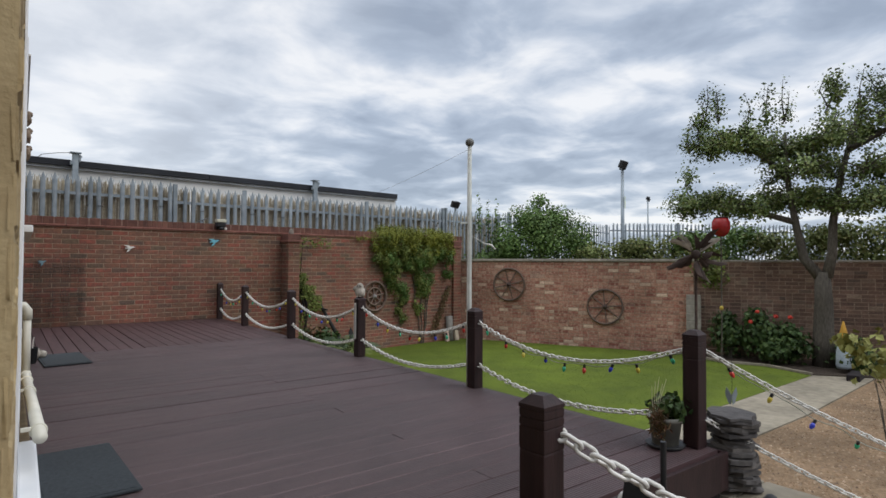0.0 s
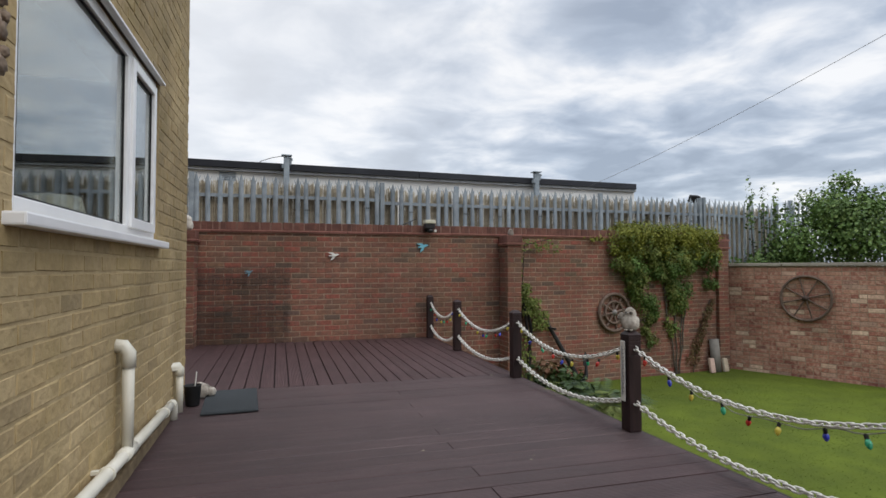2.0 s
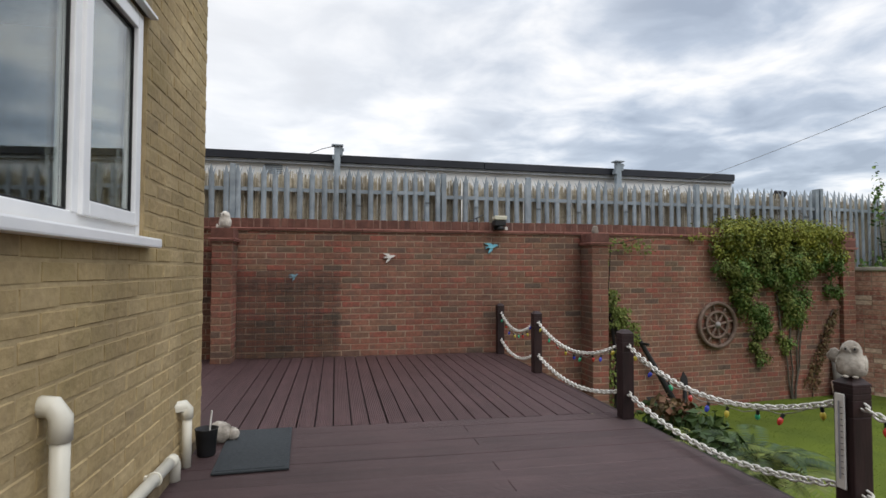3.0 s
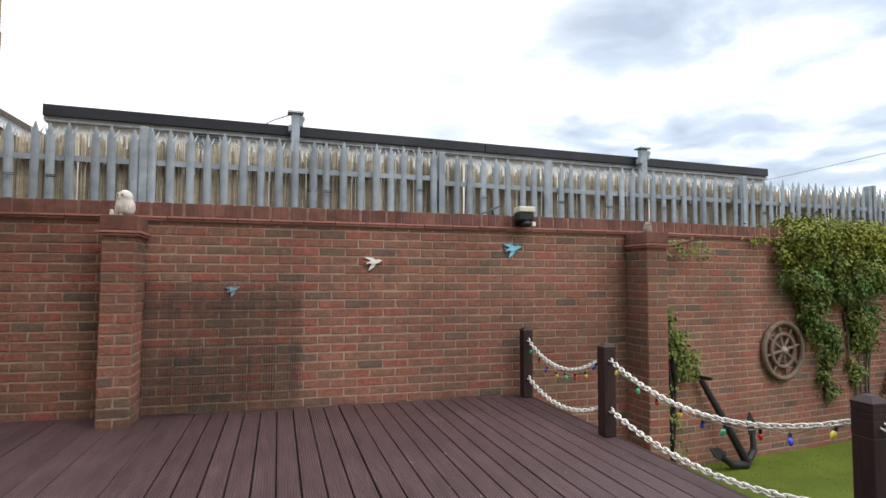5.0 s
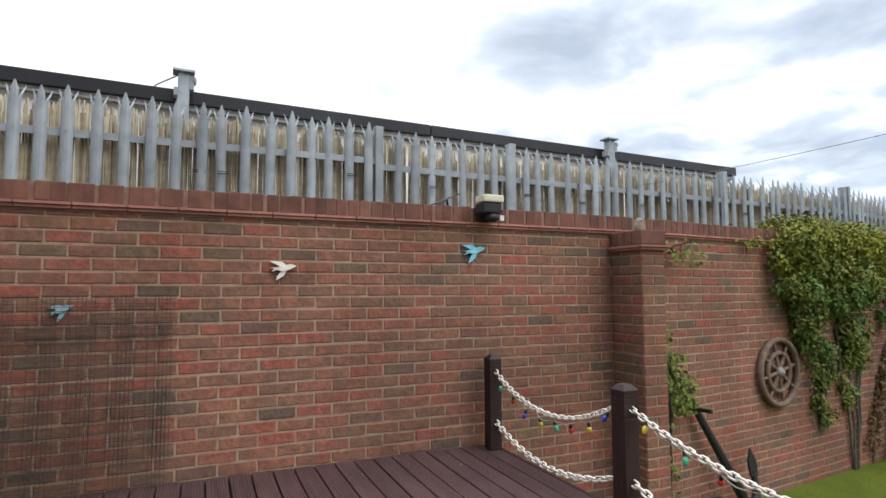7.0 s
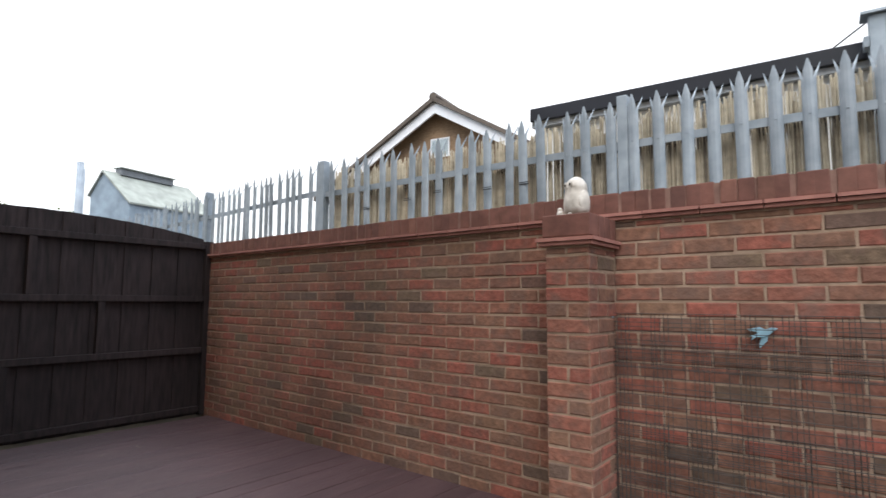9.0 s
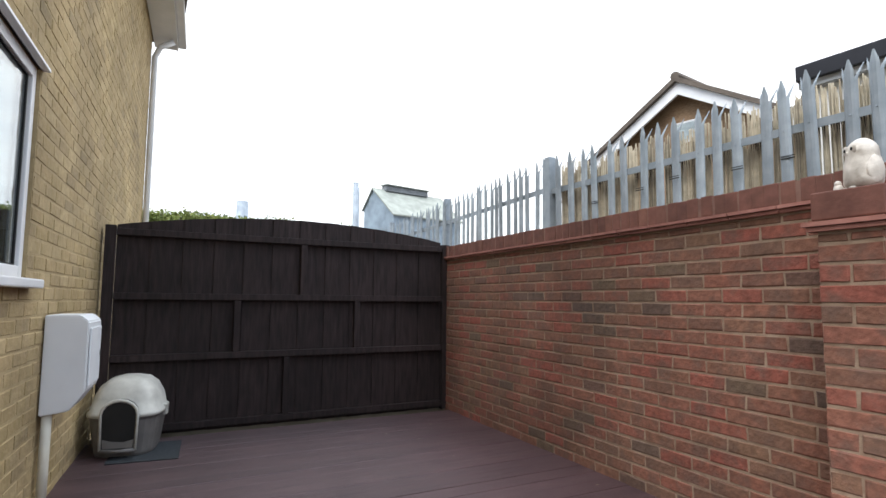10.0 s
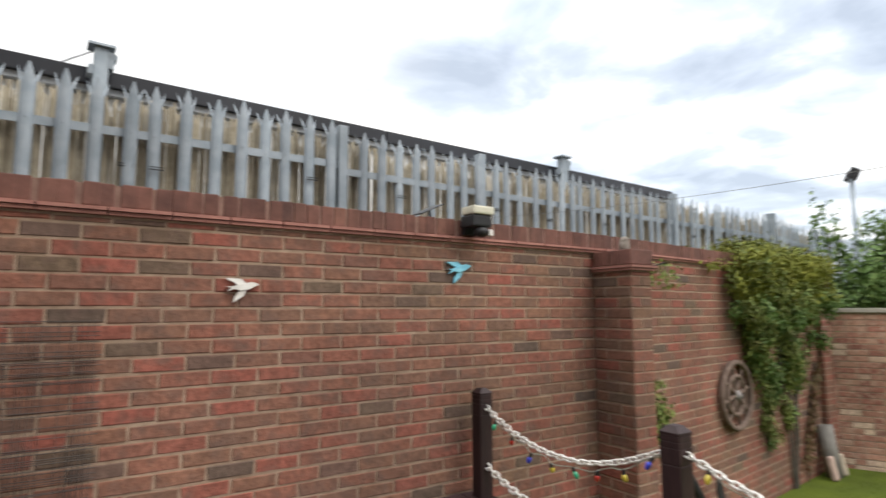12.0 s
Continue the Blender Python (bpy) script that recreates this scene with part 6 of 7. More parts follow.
def tree(x, y, z, limbs, clusters, trunk_r, leaf, seed, mat, label, leaf_size, name="fruit_tree"):
    rt = random.Random(seed)
    t = thing(name, pose(x, y, z), label, "tree")
    bm = bmesh.new()
    for pts, r0, r1 in limbs:
        n = len(pts)
        tube(bm, pts, [r0 + (r1 - r0) * k / (n - 1) for k in range(n)], 10)
    part("trunk", bm, m_bark, t, smooth=True)
    tw = bmesh.new()
    pts = []
    for c, size, n in clusters:
        c = Vector(c)
        for k in range(max(3, n // 60)):
            d = Vector((rt.gauss(0, 1), rt.gauss(0, 1), rt.gauss(0, 0.8))).normalized()
            tip = c + Vector((d.x * size[0], d.y * size[1], d.z * size[2])) * rt.uniform(0.8, 1.25)
            base = c - Vector((0, 0, size[2] * 0.4))
            midp = base.lerp(tip, 0.5) + Vector((rt.uniform(-0.1, 0.1), rt.uniform(-0.1, 0.1), rt.uniform(0, 0.1)))
            tube(tw, [base, midp, tip], [0.016, 0.010, 0.004], 5)
            for i in range(max(6, n // max(3, n // 60))):
                u = rt.uniform(0.15, 1.04)
                q = base.lerp(midp, u * 2) if u < 0.5 else midp.lerp(tip, u * 2 - 1)
                pts.append((q + Vector((rt.gauss(0, 1), rt.gauss(0, 1), rt.gauss(0, 1))) * 0.07, d + Vector((0, 0, 0.3))))
    part("twigs", tw, m_bark, t)["kind"] = "stuff"
    leaf_cloud(pts, leaf_size, rt, mat, "crown", t)
    return t


# pear tree in the bed: two stems, two flat tiers and upright shoots
AX = Vector((-0.38, 0.92, 0))


def lat(u, z, d=0.0):
    return (AX.x * u + 0.92 * d, AX.y * u + 0.38 * d, z)


TL = [(((0, 0, 0), (0.02, 0.02, 0.5), (0.0, 0.0, 1.2), lat(0.02, 1.75)), 0.20, 0.125),
      ((lat(0.05, 1.65), lat(0.3, 2.0), lat(0.42, 2.6), lat(0.55, 3.4), lat(0.6, 4.4)), 0.10, 0.035),
      ((lat(-0.05, 1.65), lat(-0.14, 2.1), lat(-0.16, 2.7), lat(-0.3, 3.6), lat(-0.6, 4.8)), 0.10, 0.035),
      ((lat(0.45, 2.7), lat(1.3, 3.0), lat(1.9, 3.1), lat(2.3, 3.15)), 0.06, 0.02), ((lat(0.55, 3.6), lat(1.1, 4.1), lat(1.9, 4.3)), 0.055, 0.02),
      ((lat(-0.2, 2.9), lat(-1.2, 3.2), lat(-2.4, 3.3)), 0.07, 0.02), ((lat(-0.4, 4.0), lat(-1.3, 4.5), lat(-2.6, 4.9)), 0.06, 0.02)]
rt0 = random.Random(12)
TC = []
for k in range(14):
    u = 2.35 - k * 0.42
    TC.append((lat(u, 3.10 + 0.1 * math.sin(k * 1.7), rt0.uniform(-0.5, 0.5)), (0.42, 0.45, 0.27), 1500))
    if u < 2.2:
        TC.append((lat(u, 4.25 + 0.12 * math.sin(k * 1.1) + (0.25 if u < -0.8 else 0), rt0.uniform(-0.5, 0.5)), (0.42, 0.45, 0.30), 1500))
    if u < 0.9:
        TC.append((lat(u, 3.7, rt0.uniform(-0.5, 0.5)), (0.45, 0.45, 0.35), 1000))
    if u < -0.9:
        TC.append((lat(u, 5.1, rt0.uniform(-0.5, 0.5)), (0.45, 0.45, 0.45), 1200))
for u, z in ((2.1, 4.8), (1.75, 4.95), (1.3, 4.75), (0.6, 4.85), (-0.1, 5.05), (-0.25, 5.2), (-0.6, 4.95), (-2.0, 5.8), (-2.4, 6.0), (2.35, 3.7), (2.0, 5.0), (0.9, 4.9), (-0.2, 5.35), (2.3, 4.4)):
    TC.append((lat(u, z), (0.10, 0.12, 0.52), 260))
tree(12.49, 3.67, GROUND, TL, TC, 0.2, None, 41, m_leaf_tree, "old pear tree with a forked grey trunk and tiered crown", 0.052)


def shrub(x, y, z, clusters, mat, leaf_size, seed, label, name="shrub"):
    rs = random.Random(seed)
    t = thing(name, pose(x, y, z), label, "shrub")
    bm = bmesh.new()
    pts = []
    for c, size, n in clusters:
        tube(bm, [(c[0] * 0.3, c[1] * 0.3, 0), (c[0] * 0.7, c[1] * 0.7, c[2] * 0.5), c], [0.03, 0.02, 0.008], 6)
        pts += ball_points(c, size, n, rs, 0.2)
    part("stems", bm, m_bark, t)["kind"] = "stuff"
    leaf_cloud(pts, leaf_size, rs, mat, "leaves", t)
    return t


G0 = GROUND - 0.09
shrub(12.1, 10.2, G0, [((0, 0, 2.6), (1.0, 0.95, 1.0), 5600), ((-0.25, 0.2, 3.1), (0.8, 0.7, 0.6), 3300), ((0.75, -0.5, 2.5), (0.75, 0.65, 0.85), 2600), ((-0.9, 0.5, 2.4), (0.6, 0.55, 0.75), 2200), ((0.3, -0.2, 3.2), (0.6, 0.5, 0.45), 900), ((-0.1, 0.1, 3.7), (0.3, 0.3, 0.25), 240)],
      m_leaf_bush, 0.066, 51, "large bright green shrub growing behind the old wall")
shrub(10.85, 11.0, G0, [((0, 0, 1.9), (0.9, 0.45, 0.7), 1900), ((-0.75, -0.1, 1.7), (0.55, 0.35, 0.5), 900), ((0.9, 0.3, 2.0), (0.8, 0.5, 0.9), 1500), ((-0.35, 0.1, 3.2), (0.10, 0.12, 0.75), 90), ((0.0, 0.1, 3.2), (0.10, 0.12, 0.8), 90), ((0.3, 0.1, 3.15), (0.10, 0.1, 0.75), 80), ((0.55, 0.1, 2.9), (0.14, 0.1, 0.55), 80)], m_leaf_bush, 0.070, 52,
      "thin dark green tree behind the garden corner", "young_tree")
for k, (x, y, w, h) in enumerate(((13.2, 8.7, 0.9, 2.45), (13.6, 7.6, 0.9, 2.6), (13.9, 6.3, 0.8, 2.75), (14.6, 4.9, 0.9, 2.7), (15.0, 3.6, 0.9, 2.85), (15.6, 2.2, 0.9, 2.85), (16.2, 1.0, 0.9, 2.9))):
    shrub(x, y, G0, [((0, 0, h * 0.75), (w, w * 1.1, h * 0.33), 2300), ((-0.5, 0.4, h * 0.92), (w * 0.65, w * 0.7, 0.3), 900), ((0.1, -0.5, h * 0.95), (w * 0.6, w * 0.7, 0.35), 900)],
          m_leaf_bush if k % 3 == 2 else m_leaf_hedge, 0.075, 60 + k, "dense green hedge shrub growing over the old wall")
shrub(12.35, 5.9, GROUND + 0.7, [((0, 0, 1.25), (0.45, 0.55, 0.42), 900), ((-0.2, -0.3, 0.95), (0.3, 0.35, 0.3), 350)], m_leaf, 0.075, 70, "climber spilling over the old wall top")
for k, (x, y, w, h, mt) in enumerate(((12.0, 5.15, 0.42, 0.75, m_leaf_dark), (12.1, 4.6, 0.42, 0.85, m_leaf_dark), (12.25, 4.1, 0.4, 0.6, m_leaf_dark), (12.4, 3.05, 0.5, 0.4, m_leaf_dark), (11.95, 4.35, 0.3, 0.5, m_leaf_dark))):
    shrub(x, y, GROUND, [((0, 0, h * 0.6), (w, w, h * 0.5), 700), ((0.1, 0.15, h), (w * 0.6, w * 0.6, 0.22), 260)], mt, 0.085, 80 + k, "leafy green border plant in the flower bed")
t = thing("red_flowers", pose(12.0, 4.35, GROUND), "red flower heads among the border plants", "flowers", kind="stuff")
m_flower = plain("red_petal", (0.45, 0.04, 0.025), 0.6)
bm = bmesh.new()
for _ in range(4):
    c = (rn.uniform(-0.25, 0.1), rn.uniform(-0.3, 0.35), rn.uniform(0.75, 1.05))
    blob(bm, c, (0.045, 0.045, 0.035), 2, 0.6, rn.random())
part("flower_heads", bm, m_flower, t)
t = thing("foreground_shrub", pose(7.60, 1.53, GROUND), "yellow-green leafy shrub beside the gravel", "shrub")
pts = ball_points((0, 0, 0.88), (0.36, 0.36, 0.32), 130, rn, 0.2) + ball_points((-0.1, 0.3, 1.05), (0.2, 0.2, 0.15), 80, rn, 0.2)
leaf_cloud(pts, 0.09, rn, plain("yellow_green_leaf", (0.20, 0.20, 0.05), 0.6, scale=3), "leaves", t)
bm = bmesh.new()
for _ in range(9):
    tube(bm, [(0, 0, 0), (rn.uniform(-0.08, 0.08), rn.uniform(-0.08, 0.08), 0.4), (rn.uniform(-0.3, 0.3), rn.uniform(-0.3, 0.3), rn.uniform(0.7, 1.05))], [0.006, 0.005, 0.002], 5)
part("stems", bm, m_bark, t)["kind"] = "stuff"

# garden ornaments at the far side
t = thing("garden_gnome", pose(12.0, 3.22, GROUND + 0.09), "garden gnome with a tall yellow hat and blue coat", "statue")
t.scale = (0.85, 0.85, 0.95)
bm = lathe(bmesh.new(), [(0.12, 0.0), (0.14, 0.05), (0.13, 0.30), (0.10, 0.42)], 18)
part("figure", bm, plain("gnome_blue_white", (0.36, 0.42, 0.46), 0.6, var=0.2, scale=9), t, smooth=True)
part("hat", lathe(bmesh.new(), [(0.105, 0.50), (0.09, 0.58), (0.05, 0.72), (0.012, 0.86)], 16), plain("yellow_paint", (0.45, 0.24, 0.03), 0.6), t, smooth=True)
part("face", blob(bmesh.new(), (0, 0, 0.46), (0.09, 0.09, 0.08), 2), plain("pink_paint", (0.55, 0.35, 0.27), 0.6), t, smooth=True)
t = thing("timber_sleeper", pose(11.55, 2.92, GROUND + 0.005, 0, 0, 8), "short dark timber sleeper beside the path", "timber")
part("sleeper", box(-0.28, 0.28, -0.09, 0.09, 0.0, 0.10, 0.012), m_void, t)
t = thing("bed_edging", Matrix.Identity(4), "low pale edging kerb along the flower bed", "kerb", kind="structure")
for a, b in (((11.76, 6.13), (11.36, 5.01)), ((11.36, 5.0), (11.63, 4.35)), ((11.63, 4.34), (11.37, 3.5))):
    part("kerb_stone", box(0, (Vector(b) - Vector(a)).length, -0.03, 0.03, GROUND, GROUND + 0.045, 0.008, m=frame_of(a, b)), m_paving, t)
t = thing("hanging_lantern", pose(11.32, 5.0, GROUND), "red glass balloon ornament on a tall thin pole", "ornament")
t.scale = (0.85, 0.85, 1.0)
part("pole", tube(bmesh.new(), [(0, 0, 0), (0.01, 0, 1.2), (0, 0, 2.42)], 0.014, 8), m_bark, t)
part("globe", lathe(bmesh.new(), [(0.06, 2.42), (0.15, 2.47), (0.20, 2.60), (0.19, 2.70), (0.14, 2.78)], 20), plain("red_glaze", (0.30, 0.02, 0.02), 0.2), t, smooth=True)
part("rim", ring(bmesh.new(), 0.14, 0.012, 24, 6, m=pose(0, 0, 2.785)), m_black, t)
part("collar", blob(bmesh.new(), (0, 0, 1.05), (0.045, 0.045, 0.045), 2), plain("yellow_collar", (0.45, 0.33, 0.06), 0.6), t, smooth=True)
t = thing("wind_spinner", pose(3.61, 1.43, -0.25, 0, 0, -62), "rusty metal flower wind spinner on a thin pole", "ornament")
part("pole", rod(bmesh.new(), (0, 0, 0.0), (0, 0, 1.32), 0.008), m_iron, t)
rp = random.Random(9)
for k in range(16):
    a = 360 * k / 11 + rp.uniform(-14, 14)
    ln = rp.uniform(0.042, 0.072) * (1 if k < 11 else 0.7)
    bm = blob(bmesh.new(), (0, 0, 0.035 + ln), (rp.uniform(0.016, 0.030), 0.003, ln), 3, 0.5, k)
    for v in bm.verts:
        v.co.y += 9.0 * v.co.x ** 2 * 3 - 1.5 * v.co.z ** 2
    part("petal", bm, m_statue if k in (0, 2, 9) else m_iron, t, at=pose(0, -0.03, 1.30, 0, a, 0) @ pose(0, 0, 0, rp.uniform(-45, 35), 0, rp.uniform(-80, 80)))
part("hub", blob(bmesh.new(), (0, -0.03, 1.30), (0.028, 0.02, 0.028), 2), m_iron, t, smooth=True)

t = thing("hanging_ornament", pose(3.577, 1.216, 0.285, 0, 0, -50), "small silver winged ornament hanging from the chain", "ornament")
for sx in (-1, 1):
    part("wing", prism(bmesh.new(), [(0, 0.0), (sx * 0.028, 0.045), (sx * 0.034, 0.01), (sx * 0.02, -0.035), (sx * 0.006, -0.05)], 0.004, m=pose(0, 0, 0, 0, 0, sx * 25)), m_galv, t)
part("thread", tube(bmesh.new(), [(0, 0, 0), (0, 0, 0.205)], 0.0012, 4), m_black, t)
t = thing("slate_owl", pose(3.69, 1.275, -0.25, 0, 0, 45) @ Matrix.Diagonal((1.0, 1.0, 0.90, 1)), "dark owl figure built of stacked slate pieces, beside a deck post", "statue")
bm = bmesh.new()
rs = random.Random(4)
z = 0.03
k = 0
while z < 0.46:
    hgt = rs.uniform(0.012, 0.028)
    u = z / 0.46
    w = 0.142 + 0.022 * math.sin(math.pi * min(1.0, u / 0.62)) - 0.030 * math.exp(-((u - 0.68) / 0.06) ** 2) + (0.012 if u > 0.72 else 0.0)
    seg = 16
    rr_ = [w * (1 + rs.uniform(-0.20, 0.10)) for _ in range(seg)]
    ox, oy = rs.uniform(-0.010, 0.010), rs.uniform(-0.010, 0.010)
    lo = [bm.verts.new((ox + rr_[i] * math.cos(2 * math.pi * i / seg), oy + 0.86 * rr_[i] * math.sin(2 * math.pi * i / seg), z + rs.uniform(-0.004, 0.004))) for i in range(seg)]
    hi = [bm.verts.new((v.co.x * 0.985, v.co.y * 0.985, z + hgt - 0.0015 + rs.uniform(-0.002, 0.002))) for v in lo]
    for i in range(seg):
        bm.faces.new((lo[i], lo[(i + 1) % seg], hi[(i + 1) % seg], hi[i]))
    bm.faces.new(hi)
    bm.faces.new(lo[::-1])
    z += hgt
blob(bm, (-0.05, -0.09, 0.02), (0.05, 0.06, 0.025), 2)
blob(bm, (0.05, -0.09, 0.02), (0.05, 0.06, 0.025), 2)
for sx in (-1, 1):
    blob(bm, (sx * 0.05, -0.10, 0.37), (0.032, 0.014, 0.032), 2)
part("figure", bm, m_slate, t)
t = thing("plant_pot", pose(3.33, 1.46, 0.002), "grey plant pot with leaves and dry stalks on the deck", "plant pot")
part("pot", lathe(bmesh.new(), [(0.062, 0.012), (0.068, 0.016), (0.084, 0.14), (0.090, 0.142), (0.090, 0.165), (0.080, 0.165), (0.078, 0.14)], 24), plain("grey_glazed_pot", (0.15, 0.145, 0.125), 0.5, var=0.35, scale=9), t, smooth=True)
part("saucer", lathe(bmesh.new(), [(0.09, -0.001), (0.105, 0.018), (0.098, 0.018)], 20), m_black, t, smooth=True)
leaf_cloud(ball_points((0.03, 0.0, 0.21), (0.13, 0.12, 0.065), 260, rn, 0.2), 0.042, rn, m_leaf_dark, "leaves", t)
leaf_cloud(ball_points((-0.11, -0.03, 0.15), (0.05, 0.06, 0.10), 130, rn, 0.1), 0.05, rn, m_leaf_dry, "dry_leaves", t, -0.6, 0.13)
for k in range(5):
    x = -0.10 + 0.02 * k
    part("dry_stalk", tube(bmesh.new(), [(x, 0, 0.14), (x - 0.01, 0.01, 0.26), (x - 0.03 + 0.016 * k, 0.0, 0.34 + 0.02 * (k % 3))], [0.002, 0.0016, 0.001], 5), m_reed, t)
vv, ff = [], []
for _ in range(40):
    a, u = rn.uniform(0, 6.28), rn.uniform(0.03, 0.08)
    o = len(vv)
    hh = rn.uniform(0.16, 0.34)
    vv += [(-0.03 + 0.02 * math.cos(a), 0.02 * math.sin(a), 0.14), (-0.027 + 0.02 * math.cos(a), 0.02 * math.sin(a), 0.14), (-0.03 + u * math.cos(a), u * math.sin(a), hh)]
    ff += [(o, o + 1, o + 2)]
ob = new("dry_stalks", mesh_of("dry_stalks", vv, ff, m_reed))
ob.parent, ob["kind"] = t, "stuff"

# dry leaf scraps lying on the deck
rl2 = random.Random(23)
t = thing("leaf_litter", pose(0, 0, 0), "small dry leaf scraps scattered on the deck boards", "leaf litter", kind="stuff")
vv, ff = [], []
for _ in range(70):
    x, y = rl2.choice(((rl2.uniform(0.7, 3.3), rl2.uniform(2.0, 10.0)), (rl2.uniform(-3.6, 0.4), rl2.uniform(7.5, 10.1))))
    a, r0 = rl2.uniform(0, 6.28), rl2.uniform(0.004, 0.011)
    o = len(vv)
    vv += [(x + r0 * math.cos(a), y + r0 * math.sin(a), 0.004), (x - r0 * 0.5 * math.sin(a), y + r0 * 0.5 * math.cos(a), 0.009), (x - r0 * math.cos(a), y - r0 * math.sin(a), 0.004), (x + r0 * 0.5 * math.sin(a), y - r0 * 0.5 * math.cos(a), 0.006)]
    ff += [(o, o + 1, o + 2, o + 3)]
ob = new("leaf_scraps", mesh_of("leaf_scraps", vv, ff, m_reed))
ob.parent, ob["kind"] = t, "stuff"

# grass and pebbles: stuff
rg = random.Random(77)
vv, ff = [], []
for _ in range(42000):
    x = rg.uniform(3.55, 11.5)
    y = rg.uniform(3.5, 10.6)
    lim = 9.56 + (10.69 - y) * 0.514
    if x > lim - 0.05 or y > 10.12 + max(0, x - 4.73) * 0.112 - 0.03 or (x > 11.2 and y < 5.2):
        continue
    o = len(vv)
    a, h, w = rg.uniform(0, 6.28), rg.uniform(0.003, 0.011), rg.uniform(0.004, 0.008)
    c, s = math.cos(a), math.sin(a)
    vv += [(x - w * c, y - w * s, GROUND - 0.002), (x + w * c, y + w * s, GROUND - 0.002), (x + rg.uniform(-0.02, 0.02), y + rg.uniform(-0.02, 0.02), GROUND + h)]
    ff.append((o, o + 1, o + 2))
tagged(new("grass", mesh_of("grass", vv, ff, m_grass)), "short mown grass blades of the lawn", "grass", kind="stuff")
vv, ff = [], []
for _ in range(9000):
    x, y = rg.uniform(4.0, 11.8), rg.uniform(-0.5, 2.5)
    r = rg.uniform(0.010, 0.022)
    o = len(vv)
    vv += [(x + r * math.cos(k * 1.57 + x), y + r * math.sin(k * 1.57 + x), GROUND - 0.004) for k in range(4)] + [(x + r * 0.2, y, GROUND + r * 0.8)]
    ff += [(o + k, o + (k + 1) % 4, o + 4) for k in range(4)]
tagged(new("pebbles", mesh_of("pebbles", vv, ff, m_pebble)), "loose brown gravel pebbles", "gravel", kind="stuff")

# ---------------------------------------------------------------- beyond the fence
# gable of a brick house
def gable_house(apex, yaw):
    t = thing("gable_house", pose(*apex, 0, 0, yaw), "brown brick gable end with white bargeboards and a tiled roof", "house")
    half, rise = 3.0, 1.75
    mb = material("brown_gable_brick", [(0.3, (0.24, 0.155, 0.09)), (0.7, (0.37, 0.25, 0.155))], 14, 0.9, 0.5, 20, stain=0.25, stretch=(1, 1, 3))
    base = G0 - apex[2]
    bm = prism(bmesh.new(), [(-half, base), (half, base), (half, -rise), (0, -0.05), (-half, -rise)], 8.0)
    wall = part("gable_wall", bm, mb, t)
    for s in (-1, 1):
        part("bargeboard", prism(bmesh.new(), [(0, -0.02), (s * (half + 0.35), -rise - 0.20 - 0.02), (s * (half + 0.35), -rise - 0.46), (0, -0.30)], 0.05, m=pose(0, -0.33, 0)), m_upvc, t)
        part("roof", prism(bmesh.new(), [(0, 0.06), (s * (half + 0.45), -rise - 0.2), (s * (half + 0.45), -rise - 0.30), (0, -0.045)], 8.8, m=pose(0, -0.42, 0)), m_rooftile, t)
    part("ridge", tube(bmesh.new(), [(0, -0.42, 0.06), (0, 8.3, 0.06)], 0.10, 8), m_rooftile, t)
    part("gable_window", box(-0.28, 0.22, -0.03, 0.0, -1.25, -0.80, 0.01), m_upvc, t)
    part("window_light", box(-0.24, 0.18, -0.035, -0.031, -1.21, -0.84), m_glass, t)
    return t


gable_house((-6.38, 17.36, 5.66), 8)
t = thing("industrial_shed", pose(-50.5, 28.1, G0 - 0.3, 0, 0, 11.5), "pale blue metal shed with a ridge vent on its grey roof", "building")
m_shed = plain("pale_blue_cladding", (0.25, 0.31, 0.36), 0.6, scale=1)
m_shed_roof = plain("grey_green_sheet_roof", (0.29, 0.31, 0.275), 0.7, scale=1)
part("wall", prism(bmesh.new(), [(-2.65, 0), (2.65, 0), (2.65, 10.6), (-0.95, 13.5), (-2.65, 11.6)], 8.6), m_shed, t)
part("roof", prism(bmesh.new(), [(-0.95, 13.68), (2.85, 10.58), (2.85, 10.42), (-0.95, 13.5)], 9.0, m=pose(0, -0.2, 0)), m_shed_roof, t)
part("roof", prism(bmesh.new(), [(-0.95, 13.68), (-2.80, 11.60), (-2.80, 11.44), (-0.95, 13.5)], 9.0, m=pose(0, -0.2, 0)), m_shed_roof, t)
part("ridge_vent", box(-1.25, -0.45, 1.2, 6.6, 13.45, 14.05, 0.05), plain("grey_vent", (0.17, 0.18, 0.19)), t)
part("vent_cap", box(-1.45, -0.25, 1.1, 6.7, 14.05, 14.15, 0.03), m_shed_roof, t)
m_flue = plain("pale_flue_steel", (0.30, 0.34, 0.38), 0.5, scale=1)
t = thing("chimney_stack", pose(-47.5, 24.7, G0) @ Matrix.Diagonal((1, 1, 0.86, 1)), "twin pale metal flue stacks", "chimney")
for dx in (-0.35, 0.35):
    part("flue", rod(bmesh.new(), (dx, -dx * 0.5, 0), (dx, -dx * 0.5, 14.6 + dx * 0.6), 0.26, n=14), m_flue, t, smooth=True)
part("tie_bar", rod(bmesh.new(), (0.2, 0, 9.2), (2.6, 0.6, 9.2), 0.08), m_galv, t)
t = thing("chimney_stack", pose(-84.0, 20.2, G0), "pale distant flue stack", "chimney")
for dx, h in ((0.0, 16.2), (-1.8, 13.4)):
    part("flue", rod(bmesh.new(), (dx, 0.9 * dx, 0), (dx, 0.9 * dx, h), 0.85 if dx == 0 else 0.55, n=14), m_flue, t, smooth=True)
t = thing("far_trees", pose(-46, 13.5, G0 + 0.6), "distant green tree tops behind the gate", "trees", kind="stuff")
pts = []
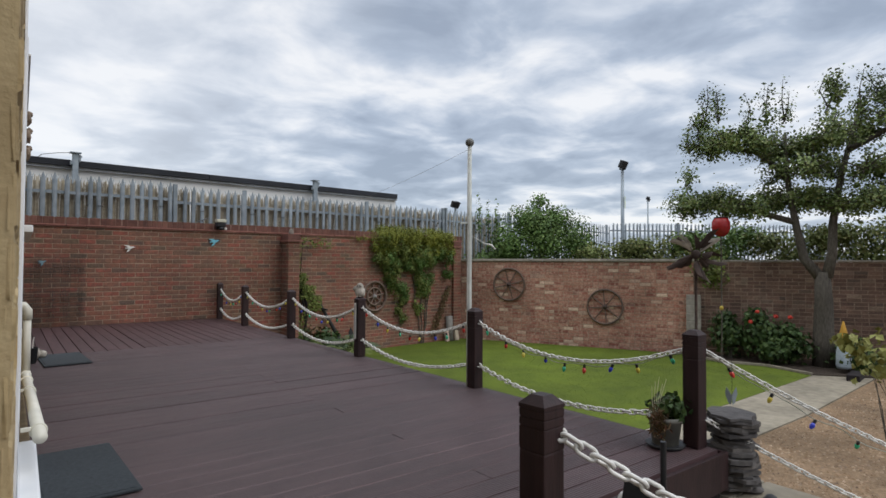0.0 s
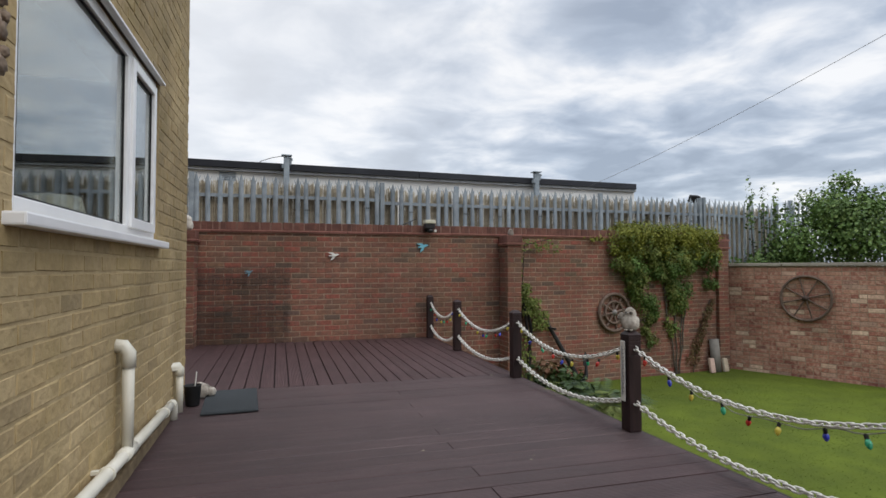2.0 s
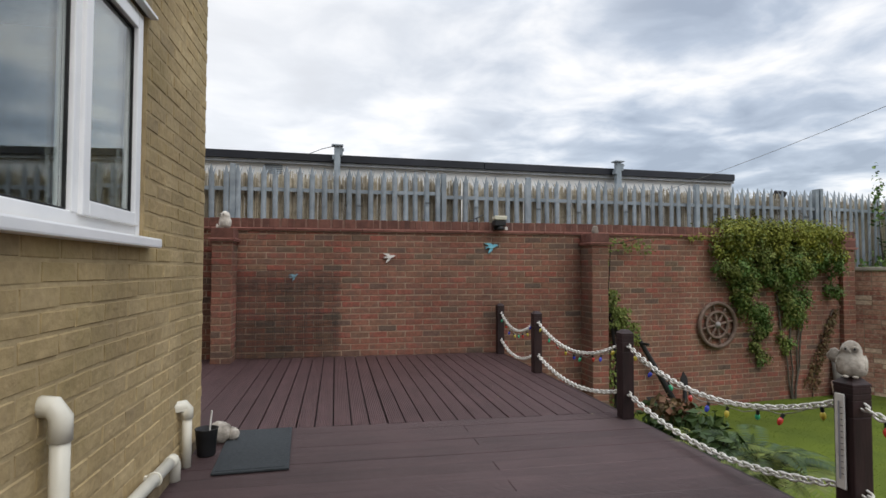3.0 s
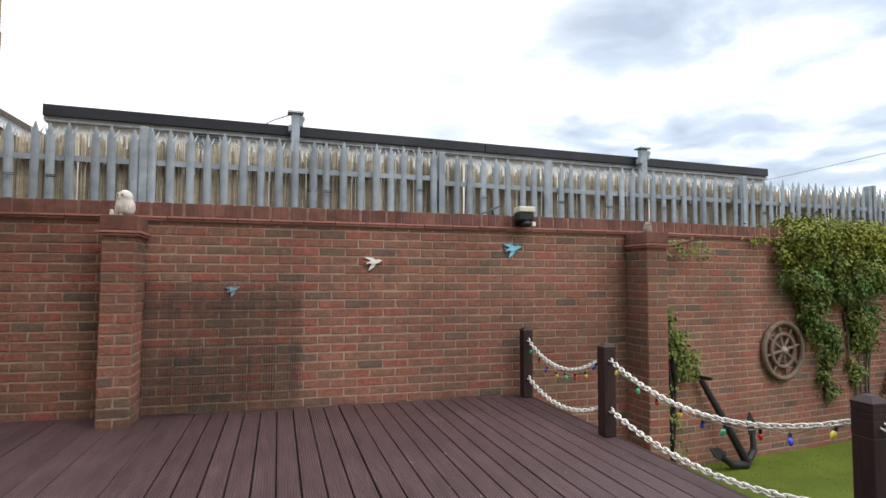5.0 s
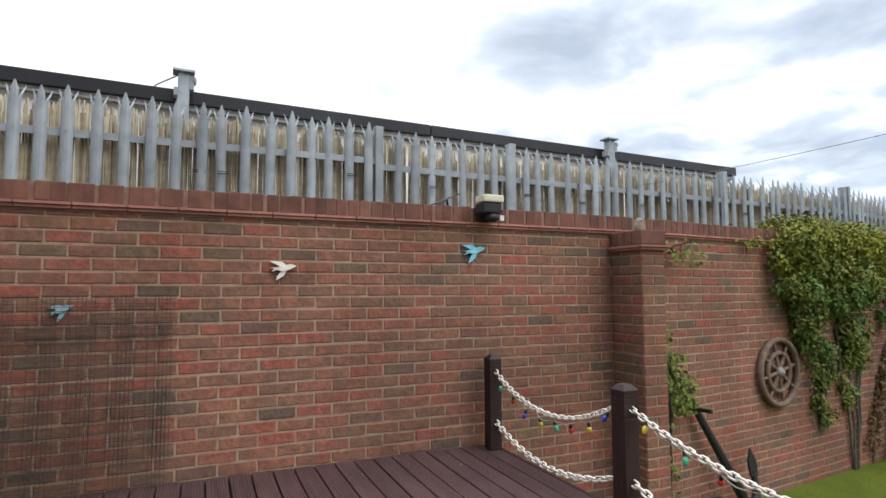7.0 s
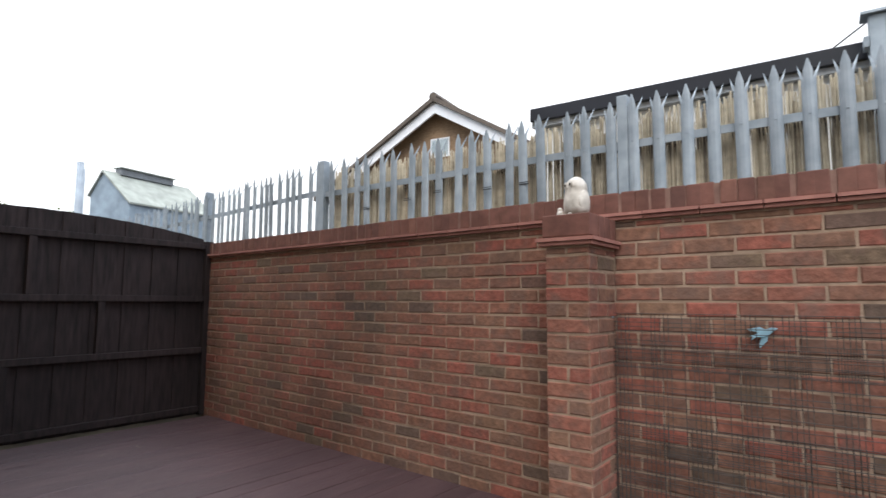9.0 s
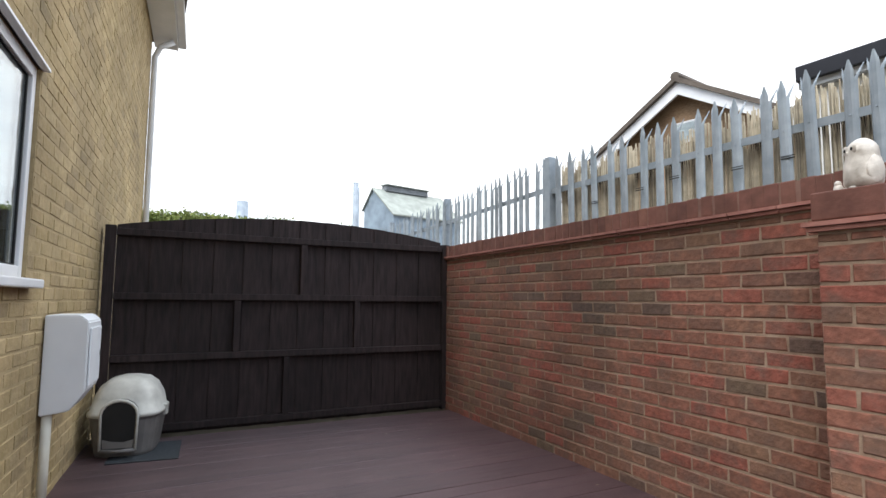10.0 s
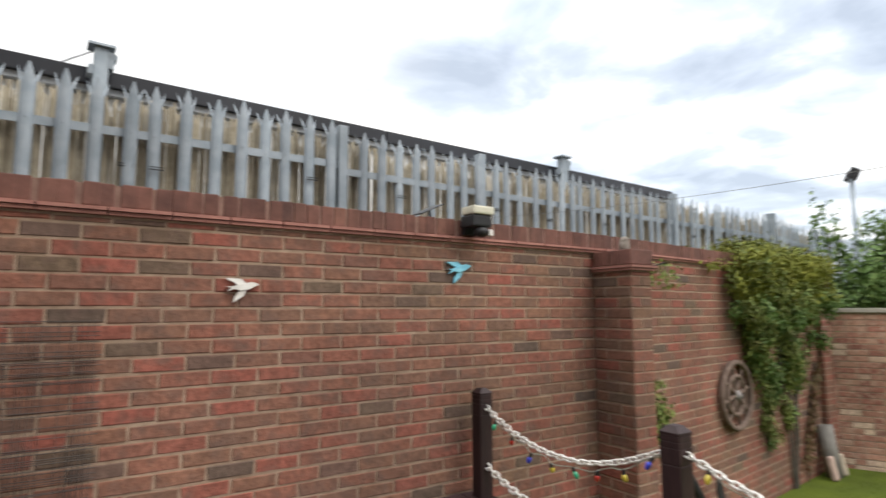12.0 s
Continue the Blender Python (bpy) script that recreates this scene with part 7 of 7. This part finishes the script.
for k in range(26):
    pts += ball_points((rn.uniform(-0.6, 0.6), -9 + k * 0.75, 7.3 + 0.1 * math.sin(k * 0.8) - 0.0010 * (k - 6) ** 2), (1.6, 1.2, 0.95), 700, rn, 0.5)
leaf_cloud(pts, 0.22, rn, m_leaf, "leaves", t)
bm = bmesh.new()
for k in range(6):
    rod(bm, (0, -8 + k * 3.3, 0), (0, -8 + k * 3.3, 6.5), 0.3, 0.15)
part("trunks", bm, m_bark, t)["kind"] = "stuff"


def flood_mast(x, y, top, heads, label):
    t = thing("floodlight_mast", pose(x, y, G0, 0, 0, 30), label, "floodlight", group="floodlight masts")
    h = top - G0
    part("mast", lathe(bmesh.new(), [(0.11, 0), (0.07, h - 0.25)], 12), m_galv, t, smooth=True)
    part("crossbar", rod(bmesh.new(), (-heads, 0, h - 0.25), (heads, 0, h - 0.25), 0.035), m_galv, t)
    for s in (-1, 1):
        part("lamp_head", box(-0.22, 0.22, -0.08, 0.12, -0.02, 0.34, 0.03, m=pose(s * heads, 0, h - 0.25, 25, 0, s * 25)), m_black, t)
    return t


t = flood_mast(23.2, 15.3, 5.75, 0.20, "tall steel floodlight mast beyond the fence")
part("warning_tag", box(-0.08, 0.08, -0.12, -0.11, 4.6, 5.15), plain("yellow_tag", (0.50, 0.55, 0.10)), t)
flood_mast(56.0, 34.5, 8.3, 1.0, "far twin floodlight mast beyond the fence")
flood_mast(20.6, 24.5, 4.45, 0.22, "small twin floodlight above the far fence")

# ---------------------------------------------------------------- bricks of the walls
for ob, a, b, zb, seed, near in back_walls:
    brick_face(ob, a, b, zb, WALL_TOP, near, m_brick_p, m_brick_i, seed=seed)
    for c in list(ob.children):
        if c.name.startswith("brick"):
            c.matrix_parent_inverse = ob.matrix_basis.inverted()
WB = tuple(Vector(WR1).lerp(Vector(WW1), 5.36 / oln))
brick_face(old_wall, WR1, WB, GROUND - 0.02, 1.06, (0.3, 4.0, -0.2, 0.8), m_mott_p, m_mott_i, seed=61, mixed=True)
brick_face(old_wall, WB, WW1, GROUND - 0.02, 1.06, (0, 0, 0, 0), m_mott_p, m_sooty, seed=62, mixed=True)
brick_face(house_side, HS0, HS1, -0.1, HTOP, (2.7, 6.0, 0.0, 1.15), m_buff_p, m_buff_i, holes=(DOOR, WIN1), seed=71, proud=0.003)
brick_face(house_rear, (HS1[0] - 0.003, HS1[1]), HR1, -0.1, HTOP, (0.0, 4.5, 0.3, 1.9), m_buff_p, m_buff_i, holes=(WIN2,), seed=81, proud=0.003)
for ob in (old_wall, house_side, house_rear):
    for c in list(ob.children):
        if c.name.startswith("brick"):
            c.matrix_parent_inverse = ob.matrix_basis.inverted()
